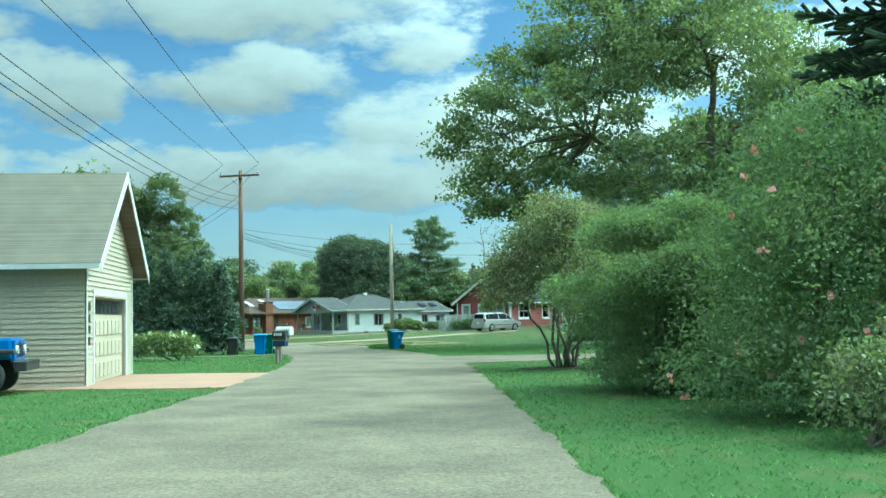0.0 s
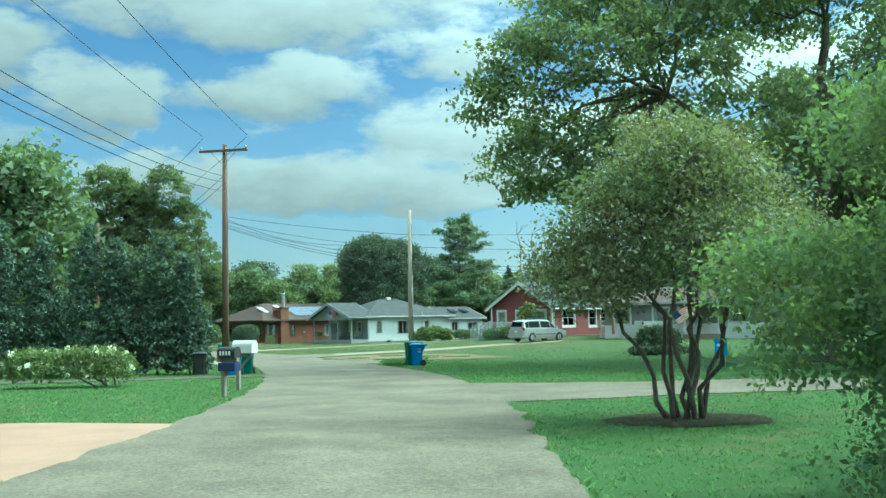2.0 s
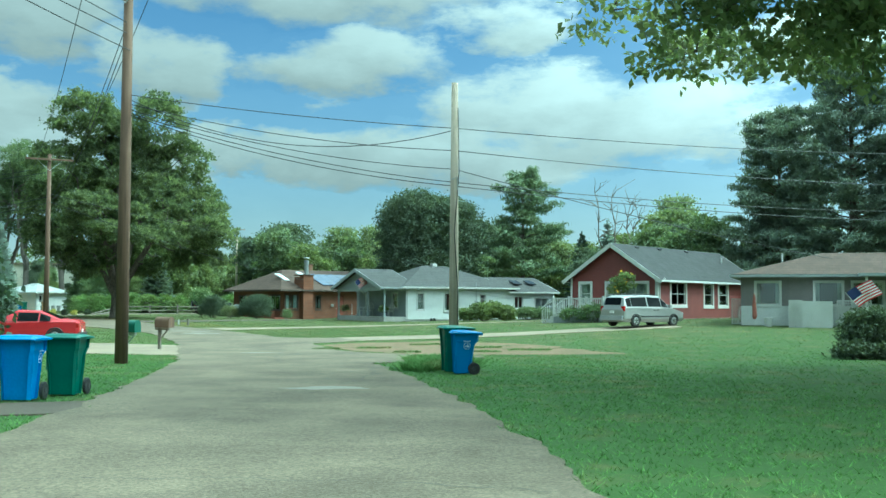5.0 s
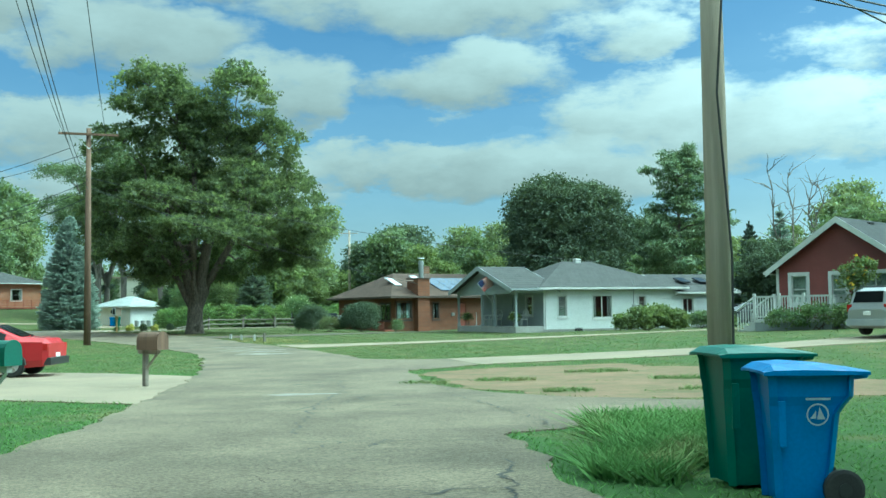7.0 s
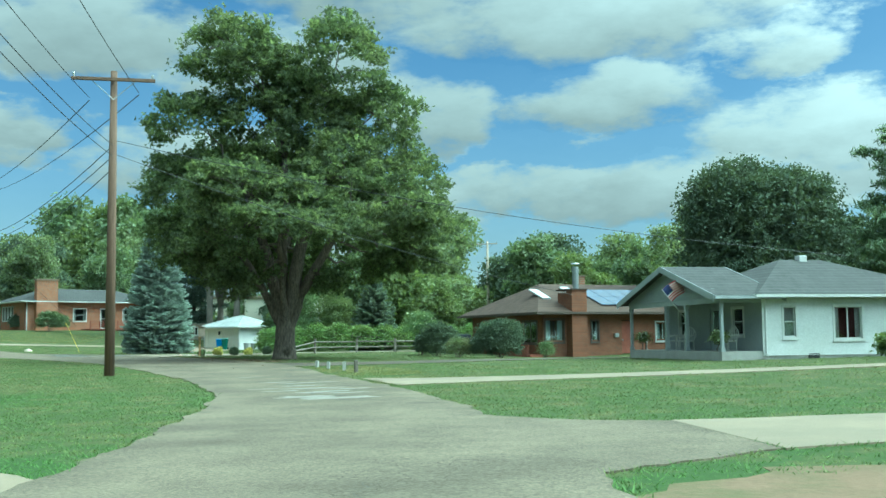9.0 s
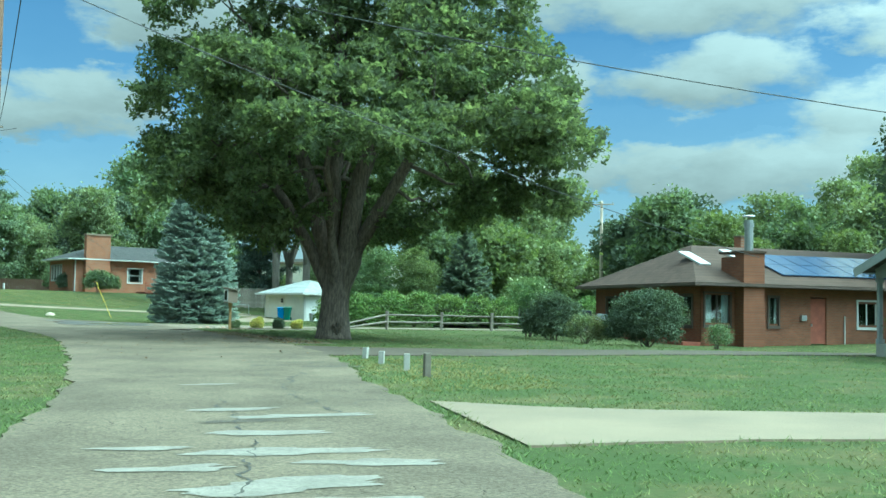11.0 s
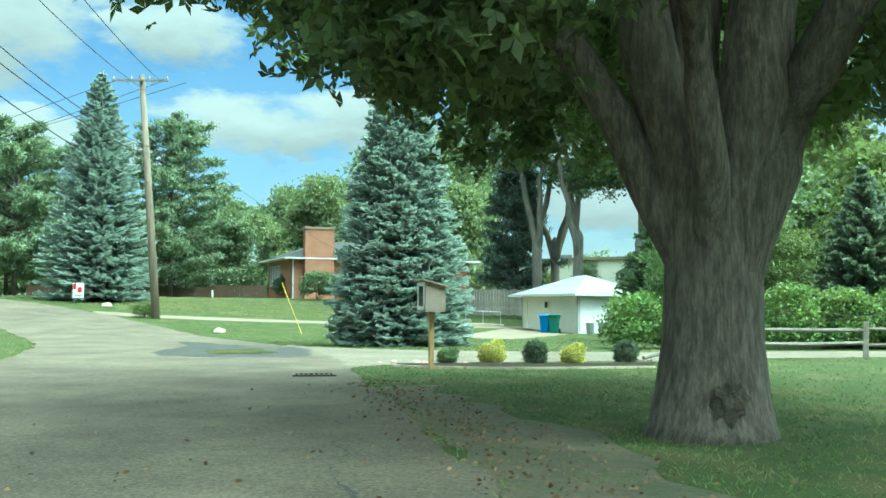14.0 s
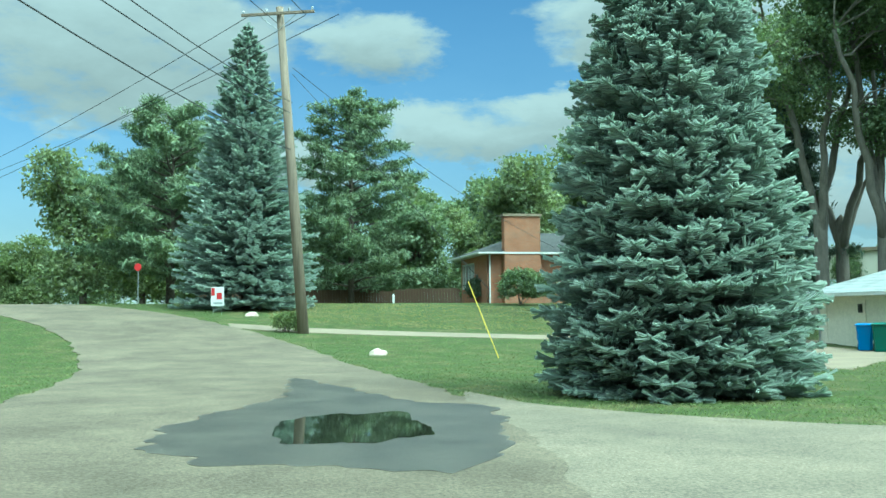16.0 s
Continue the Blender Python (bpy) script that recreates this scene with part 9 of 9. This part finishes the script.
# ---- vehicles ----
def car(name, m, label, paint, stations, wheel_r, axles, half, glass, lamps, plate_x=None):
    """A car from cross-sections (x, sill, belt, top, half width, half width of the top)."""
    c = thing(name, m, label, "car")

    def ring(s, off=0.0):
        x, z0, z1, z2, w, wt = s
        return [(x, y, z) for y, z in ((-w * 0.92, z0), (-w, z0 + 0.18), (-w, z1), (-wt, z2 - 0.05), (-wt * 0.8, z2), (wt * 0.8, z2), (wt, z2 - 0.05), (w, z1), (w, z0 + 0.18), (w * 0.92, z0))]
    bm = bmesh.new()
    rows = [[bm.verts.new(p) for p in ring(s)] for s in stations]
    for a, b in zip(rows, rows[1:]):
        for k in range(10):
            bm.faces.new((a[k], b[k], b[(k + 1) % 10], a[(k + 1) % 10]))
    bm.faces.new(rows[0]), bm.faces.new(rows[-1][::-1])
    bmesh.ops.recalc_face_normals(bm, faces=bm.faces)
    body = part("body", bm, paint, c)

    def pane(pts, nm="window"):
        bm = bmesh.new()
        bm.faces.new([bm.verts.new(p) for p in pts])
        r = bmesh.ops.solidify(bm, geom=bm.faces[:], thickness=0.008)
        bmesh.ops.recalc_face_normals(bm, faces=bm.faces)
        part(nm, bm, CARGLASS, body)

    def lerp(a, b, f):
        return tuple(p + (q - p) * f for p, q in zip(a, b))
    for i, j, f0, f1 in glass:
        for sg in (1, -1):
            a, b = ring(stations[i]), ring(stations[j])
            lo, hi = (2, 3) if sg < 0 else (7, 6)
            q = [lerp(a[lo], b[lo], f0), lerp(a[lo], b[lo], f1), lerp(a[hi], b[hi], f1), lerp(a[hi], b[hi], f0)]
            q = [lerp(q[0], q[3], 0.10), lerp(q[1], q[2], 0.10), lerp(q[1], q[2], 0.88), lerp(q[0], q[3], 0.88)]
            pane([(x, y + sg * 0.012, z + 0.004) for x, y, z in q])
    for i, j in lamps["screens"]:
        a, b = ring(stations[i]), ring(stations[j])
        q = [(x, y * 1.13, z) for x, y, z in (a[4], a[5], b[5], b[4])]
        mid = [sum(v[k] for v in q) / 4 for k in range(3)]
        q = [lerp(v, mid, 0.09) for v in q]
        n = (Vector(q[1]) - Vector(q[0])).cross(Vector(q[3]) - Vector(q[0])).normalized()
        n = n if n.z > 0 else -n
        pane([tuple(Vector(v) + 0.014 * n) for v in q], "windscreen")
    tyre = mesh_of(tubed([(0, -0.11, 0), (0, -0.09, 0), (0, 0.09, 0), (0, 0.11, 0)], [wheel_r * 0.86, wheel_r, wheel_r, wheel_r * 0.86], 24), "tyre", RUBBER)
    rim = mesh_of(tubed([(0, -0.118, 0), (0, -0.112, 0)], [wheel_r * 0.58, wheel_r * 0.62], 18), "rim", STEEL)
    spoke = mesh_of(boxed(-0.03, 0.03, -0.128, -0.118, 0.0, wheel_r * 0.56), "spoke", CHROME)
    for x in axles:
        for sg in (-1, 1):
            w = part("wheel", tyre, RUBBER, c, m=pose(x, sg * (half - 0.10), wheel_r, 0, 0, 0 if sg < 0 else 180))
            part("rim", rim, STEEL, w)
            for k in range(5):
                part("spoke", spoke, CHROME, w, m=pose(0, 0, 0, 0, 72 * k, 0))
            arch = tubed([(x - wheel_r * 1.12 * math.cos(a), sg * (half - 0.005), wheel_r + wheel_r * 1.12 * math.sin(a)) for a in (math.pi * k / 8 for k in range(9))], 0.035, 5)
            part("wheel_arch", arch, BLACKPLASTIC, body)
    for nm, x0, x1, y0, y1, z0, z1, mat in lamps["boxes"]:
        for sg in (-1, 1):
            ya, yb = sorted((sg * y0, sg * y1))
            part(nm, boxed(x0, x1, ya, yb, z0, z1, 0.015), mat, body)
    for nm, x0, x1, y0, y1, z0, z1, mat in lamps["single"]:
        part(nm, boxed(x0, x1, y0, y1, z0, z1, 0.012), mat, body)
    return c


VAN = [(-2.50, 0.35, 0.75, 0.95, 0.86, 0.80), (-2.44, 0.28, 1.02, 1.18, 0.94, 0.82), (-2.30, 0.26, 1.05, 1.62, 0.97, 0.76), (-1.9, 0.25, 1.05, 1.74, 0.98, 0.76), (-0.6, 0.25, 1.04, 1.77, 0.99, 0.77), (0.5, 0.25, 1.03, 1.72, 0.99, 0.75), (1.45, 0.25, 1.02, 1.10, 0.98, 0.80), (2.1, 0.27, 0.86, 0.94, 0.94, 0.78), (2.42, 0.30, 0.70, 0.78, 0.86, 0.68), (2.52, 0.34, 0.55, 0.62, 0.76, 0.60)]
car("minivan", pose(4.6, 92.2, height(4.6, 92.2) + 0.03, 0, 0, 38) @ Matrix.Diagonal((0.87, 0.92, 0.92, 1)), "silver minivan with roof rails parked on the concrete driveway", SILVER, VAN, 0.33, (-1.55, 1.5), 0.99,
    [(2, 3, 0.15, 1.0), (3, 4, 0.02, 0.96), (4, 5, 0.02, 0.98), (5, 6, 0.03, 0.55)],
    {"screens": [(5, 6), (2, 1)], "boxes": [("tail_lamp", -2.47, -2.33, 0.72, 0.955, 0.86, 1.14, TAILRED), ("head_lamp", 2.2, 2.43, 0.55, 0.86, 0.66, 0.80, LAMPCLEAR), ("mirror", 1.0, 1.18, 0.98, 1.16, 1.05, 1.22, SILVER), ("roof_rail", -1.9, 0.2, 0.60, 0.64, 1.78, 1.82, BLACKPLASTIC), ("side_trim", -1.15, 1.1, 0.985, 1.012, 0.55, 0.61, BLACKPLASTIC), ("door_handle", -0.15, 0.03, 0.985, 1.01, 0.90, 0.94, BLACKPLASTIC), ("door_handle", 0.12, 0.30, 0.985, 1.01, 0.90, 0.94, BLACKPLASTIC)],
     "single": [("number_plate", -2.53, -2.49, -0.16, 0.16, 0.74, 0.88, SIGNWHITE), ("rear_bumper", -2.60, -2.42, -0.90, 0.90, 0.36, 0.60, GREYTRIM), ("grille", 2.46, 2.50, -0.4, 0.4, 0.52, 0.66, BLACKPLASTIC)]})
SEDAN = [(-2.35, 0.35, 0.80, 0.90, 0.80, 0.72), (-2.2, 0.28, 0.94, 1.04, 0.88, 0.74), (-1.55, 0.24, 0.95, 1.08, 0.91, 0.70), (-0.75, 0.23, 0.94, 1.42, 0.92, 0.62), (0.15, 0.23, 0.92, 1.45, 0.92, 0.62), (1.0, 0.23, 0.90, 0.98, 0.92, 0.74), (1.9, 0.26, 0.78, 0.86, 0.88, 0.72), (2.3, 0.32, 0.60, 0.68, 0.76, 0.60)]
sedan_lamps = {"screens": [(4, 5), (3, 2)], "boxes": [("tail_lamp", -2.34, -2.12, 0.52, 0.875, 0.72, 0.90, TAILRED), ("head_lamp", 2.0, 2.22, 0.5, 0.84, 0.60, 0.74, LAMPCLEAR), ("mirror", 0.55, 0.72, 0.92, 1.08, 0.94, 1.08, BLACKPLASTIC)], "single": [("number_plate", -2.37, -2.33, -0.16, 0.16, 0.52, 0.64, SIGNWHITE), ("rear_bumper", -2.42, -2.22, -0.82, 0.82, 0.32, 0.52, BLACKPLASTIC)]}
car("sedan", on_ground(-22.6, 79.6, 195, 0.03), "bright red sedan parked on the pale driveway", REDPAINT, SEDAN, 0.33, (-1.4, 1.4), 0.92, [(3, 4, 0.05, 0.97), (2, 3, 0.45, 0.98), (4, 5, 0.03, 0.6)], sedan_lamps)
car("sedan", on_ground(1.5, 121, 20, 0.03), "dark car parked behind the white house", DARKPAINT, SEDAN, 0.33, (-1.4, 1.4), 0.92, [(3, 4, 0.05, 0.97), (2, 3, 0.45, 0.98), (4, 5, 0.03, 0.6)], sedan_lamps)


def jeep(m, paint, label):
    j = thing("jeep", m, label, "car")
    bm = bmesh.new()
    box(bm, -1.9, 0.75, -0.8, 0.8, 0.65, 1.15, 0.04)
    box(bm, 0.75, 1.85, -0.68, 0.68, 0.75, 1.22, 0.06)
    body = part("body", bm, paint, j)
    part("cab", boxed(-1.85, 0.5, -0.74, 0.74, 1.15, 1.85, 0.06), BLACKPLASTIC, body, "black hard top")
    part("windscreen", boxed(0.5, 0.53, -0.66, 0.66, 1.2, 1.75), CARGLASS, body)
    g = part("grille", boxed(1.85, 1.92, -0.62, 0.62, 0.72, 1.18, 0.02), paint, j)
    for k in range(7):
        part("slot", boxed(1.925, 1.935, -0.27 + 0.09 * k - 0.028, -0.27 + 0.09 * k + 0.028, 0.80, 1.1), BLACKPLASTIC, g)
    for sg in (-1, 1):
        part("head_lamp", tubed([(1.91, sg * 0.45, 0.96), (1.96, sg * 0.45, 0.96)], [0.11, 0.09], 14), LAMPCLEAR, g)
        part("fender", boxed(0.85, 1.95, min(sg * 0.68, sg * 0.95), max(sg * 0.68, sg * 0.95), 0.88, 0.98, 0.03), BLACKPLASTIC, j)
        part("mirror", boxed(0.55, 0.68, min(sg * 0.85, sg * 1.05), max(sg * 0.85, sg * 1.05), 1.2, 1.4, 0.03), paint, j)
    part("front_bumper", boxed(1.95, 2.2, -0.85, 0.85, 0.5, 0.72, 0.03), BLACKPLASTIC, j)
    tyre = mesh_of(tubed([(0, -0.13, 0), (0, -0.1, 0), (0, 0.1, 0), (0, 0.13, 0)], [0.34, 0.39, 0.39, 0.34], 22), "tyre", RUBBER)
    for x in (-1.3, 1.35):
        for sg in (-1, 1):
            w = part("wheel", tyre, RUBBER, j, m=pose(x, sg * 0.8, 0.39))
            part("rim", tubed([(0, sg * 0.12, 0), (0, sg * 0.135, 0)], 0.22, 16), STEEL, w)
    spare = part("spare_wheel", tyre, RUBBER, j, m=pose(-2.03, -0.1, 1.05, 0, 0, 90))
    part("rim", tubed([(0, 0.12, 0), (0, 0.135, 0)], 0.22, 16), STEEL, spare)
    part("rear_window", boxed(-1.87, -1.845, -0.55, 0.55, 1.28, 1.72), CARGLASS, body)
    part("rear_bumper", boxed(-2.1, -1.9, -0.8, 0.8, 0.5, 0.68, 0.03), BLACKPLASTIC, j)
    for sg in (-1, 1):
        part("tail_lamp", boxed(-1.94, -1.88, sg * 0.7 - 0.08, sg * 0.7 + 0.08, 0.82, 1.02, 0.01), TAILRED, j)


jeep(on_ground(-11.4, 23.2, 12, 0.03), BLUEPAINT, "blue off-road car with slotted grille parked on the driveway")
jeep(on_ground(-34.9, 145.1, 28, 0.03), DARKPAINT, "dark off-road car with a spare wheel parked behind the fence")

# ---- steps up the bank behind the garage ----
steps = thing("garden_steps", pose(0, 0, 0), "pale stone steps with a thin handrail up the bank", "steps")
bank_a, bank_b = Vector((-70.41, 165.45)), Vector((-72.19, 164.11))
along = math.degrees(math.atan2(bank_b.y - bank_a.y, bank_b.x - bank_a.x))
for k in range(8):
    p = bank_a.lerp(bank_b, k / 7)
    part("step", boxed(-0.2, 0.22, -0.75, 0.75, -0.2, 0.07, 0.015), STONE, steps, m=pose(p.x, p.y, height(p.x, p.y), 0, 0, along))
side = Vector((-(bank_b - bank_a).y, (bank_b - bank_a).x)).normalized() * 0.85
top_of = [Vector((*(bank_a.lerp(bank_b, f) + side), 0)) for f in (0.0, 0.5, 1.0)]
for q in top_of:
    q.z = height(q.x, q.y)
    part("rail_post", tubed([q + Vector((0, 0, -0.1)), q + Vector((0, 0, 0.9))], 0.025, 6), STEEL, steps)
part("handrail", tubed([q + Vector((0, 0, 0.9)) for q in top_of], 0.025, 6), STEEL, steps)


# ---- grass ----
def inside(points, outline):
    """Which of the points lie within a closed outline."""
    x, y = points[:, 0], points[:, 1]
    odd = np.zeros(len(points), bool)
    for (ax, ay), (bx, by) in zip(outline, np.roll(outline, -1, 0)):
        if ay == by:
            continue
        odd ^= ((ay > y) != (by > y)) & (x < (bx - ax) * (y - ay) / (by - ay) + ax)
    return odd


def lawn(label, near, far, per_area, tall, seed, blades=3):
    """Mown grass between two distances from the street's edge, clear of all paving."""
    rng = np.random.default_rng(seed)
    spine = np.array([tuple((p + q) / 2) for p, q in zip(resampled(smoothed(ROAD_R), 130), resampled(smoothed(ROAD_L), 130))])
    half = 0.5 * np.array([(p - q).length for p, q in zip(resampled(smoothed(ROAD_R), 130), resampled(smoothed(ROAD_L), 130))])
    lo, hi = (-135.0, -2.0), (34.0, 190.0)
    n = int((hi[0] - lo[0]) * (hi[1] - lo[1]) * per_area)
    p = np.column_stack([rng.uniform(lo[0], hi[0], n), rng.uniform(lo[1], hi[1], n)])
    best = np.full(n, 1e9)
    for c, h in zip(spine, half):
        best = np.minimum(best, np.hypot(p[:, 0] - c[0], p[:, 1] - c[1]) - h)
    p = p[(best > near) & (best <= far)]
    drop = np.zeros(len(p), bool)
    for outline in PAVED:
        a, b = outline.min(0), outline.max(0)
        pick = np.where((p[:, 0] > a[0]) & (p[:, 0] < b[0]) & (p[:, 1] > a[1]) & (p[:, 1] < b[1]))[0]
        drop[pick[inside(p[pick], outline)]] = True
    for outline in EARTH:
        a, b = outline.min(0), outline.max(0)
        pick = np.where((p[:, 0] > a[0]) & (p[:, 0] < b[0]) & (p[:, 1] > a[1]) & (p[:, 1] < b[1]))[0]
        bare = np.array([noise.noise((x * 0.75, y * 0.75, 4)) < 0.5 + 0.2 * noise.noise((x * 3, y * 3, 9)) for x, y in p[pick]], bool)
        drop[pick[inside(p[pick], outline) & bare]] = True
    p = p[~drop]
    blade_field("grass", p, tall, BLADES, label, rng, blades)


def blade_field(name, p, tall, material, label, rng, n=3):
    count = len(p)
    base = np.column_stack([p, [height(x, y) for x, y in p]])
    base = np.repeat(base, n, 0) + np.column_stack([rng.normal(size=(count * n, 2)) * 0.04, np.zeros(count * n)])
    ang = rng.uniform(0, 6.3, count * n)
    h = tall * rng.uniform(0.5, 1.4, count * n)
    side = np.column_stack([np.cos(ang), np.sin(ang), np.zeros(count * n)]) * (0.07 * h + 0.005)[:, None]
    lean = np.column_stack([rng.normal(size=(count * n, 2)) * 0.85 * h[:, None], 0.8 * h])
    verts = np.stack([base - side, base + side, base + lean], 1).reshape(-1, 3)
    return tagged(part(name, raw_mesh(name, verts, np.arange(len(verts)).reshape(-1, 3), material), material), label, "grass", kind="stuff")


def tufts(name, area, count, tall, material, label, seed):
    """Grass blades over a strip of lawn between two edges."""
    rng = np.random.default_rng(seed)
    a, b = (np.array([tuple(p) for p in resampled(smoothed(e), 60)]) for e in area)
    k = rng.uniform(0, 60, count)
    i = np.minimum(k.astype(int), 59)
    f = (k - i)[:, None]
    v = rng.uniform(0, 1, count)[:, None]
    p = (a[i] * (1 - f) + a[i + 1] * f) * (1 - v) + (b[i] * (1 - f) + b[i + 1] * f) * v
    return blade_field(name, p, tall, material, label, rng)


lawn("mown green grass along the street", -1.0, 7.0, 66, 0.045, 201)
lawn("mown green lawns before the houses", 7.0, 16.0, 18, 0.055, 202)
lawn("mown green lawns away from the street", 16.0, 40.0, 5, 0.075, 203)
tufts("dry_grass", ([(-22.6, 102.4), (-25.4, 105.4), (-28.3, 109.6)], [(-21.0, 104.4), (-23, 107.5), (-26.4, 111)]), 1300, 0.05, DRYBLADES, "dry yellowed grass along the verge", 205)
tufts("dry_grass", ([(-78, 158), (-84, 153), (-90, 150.5)], [(-84, 170), (-96, 168), (-106, 160)]), 9000, 0.06, DRYBLADES, "dry yellowing grass on the raised lawn", 206)
tufts("tall_grass", ([(-4.1, 64.2), (-4.5, 66), (-4.7, 67.6)], [(-2.6, 63.4), (-2.6, 66), (-3.4, 68.0)]), 2300, 0.27, BLADES, "long uncut grass clump beside the pole", 211)
tufts("tall_grass", ([(-4.35, 62.9), (-4.5, 64.2)], [(-3.7, 62.6), (-3.4, 64.6)]), 600, 0.24, BLADES, "long uncut grass clump beside the bins", 212)


for k, (x, y, w) in enumerate(((-7.3, 77.2, 0.7), (-8.9, 76.3, 0.5), (-3.2, 77.4, 0.9), (-1.2, 75.6, 0.8), (-5.4, 79.9, 0.8), (-5.6, 74.0, 0.5), (-2.9, 74.4, 0.6))):
    tufts("tall_grass", ([(x - w, y - 0.25), (x, y - 0.38), (x + w, y - 0.2)], [(x - w * 0.8, y + 0.2), (x, y + 0.34), (x + w * 0.9, y + 0.25)]), int(260 * w), 0.1, BLADES, "clump of grass on the bare earth", 220 + k)
# blades that hang over the edges of the paving
rng = np.random.default_rng(410)
edge = []
for outline in PAVED:
    q = np.roll(outline, -1, 0)
    for a, b in zip(outline, q):
        k = int(np.hypot(*(b - a)) * 26)
        edge.append(a + (b - a) * rng.uniform(size=(k, 1)) + rng.normal(size=(k, 2)) * 0.05)
edge = np.vstack(edge)
edge = edge[(edge[:, 0] > -110) & (edge[:, 0] < 14) & (edge[:, 1] > 2) & (edge[:, 1] < 166)]
edge = edge[np.array([noise.noise((x * 0.8, y * 0.8, 7)) > -0.22 for x, y in edge], bool)]
keep = np.ones(len(edge), bool)
for outline in PAVED:
    keep &= ~inside(edge, outline)
blade_field("edge_grass", edge[keep], 0.075, BLADES, "grass blades hanging over the edges of the paving", rng, 2)

# fallen leaves under the maple and along the street's edge
rng = np.random.default_rng(400)
p = np.vstack([rng.normal(size=(420, 2)) * np.array([5.5, 4.5]) + np.array([-33.5, 117.5]), np.column_stack([np.linspace(-33.2, -43.4, 1100), np.linspace(116.0, 124.6, 1100)]) + rng.normal(size=(1100, 2)) * 0.42])
p = np.column_stack([p, [height(x, y) + 0.045 for x, y in p]])
flat = np.column_stack([rng.normal(size=(len(p), 2)), np.zeros(len(p))])
tagged(part("fallen_leaves", leaves("fallen_leaves", p, 0.052, LITTERLEAF, rng, 4 * unit(flat), droop=0.0), LITTERLEAF), "dry brown leaves scattered under the maple", "leaves", kind="stuff")


# ---- far woods ----
def far_woods():
    """A belt of distant trees that closes the view."""
    rng = np.random.default_rng(300)
    lobes = []
    for k in range(150):
        a = radians(-50 + 230 * k / 149)
        d = rng.uniform(235, 300)
        t = rng.uniform(8, 14)
        x, y = -30 + d * math.cos(a), 90 + d * math.sin(a)
        for f in (0.3, 0.6, 0.8):
            lobes.append((x + rng.normal() * 3, y + rng.normal() * 3, t * f + height(x, y), rng.uniform(4, 7), rng.uniform(4, 7), t * 0.3))
    places, out, _ = crown_places(lobes, 5200, 12, 1.0, rng, 0.5)
    return tagged(part("far_woods", leaves("far_woods", places, 1.1, LEAF_MID, rng, out), LEAF_MID), "belt of distant green woods", "woods", kind="stuff")


far_woods()
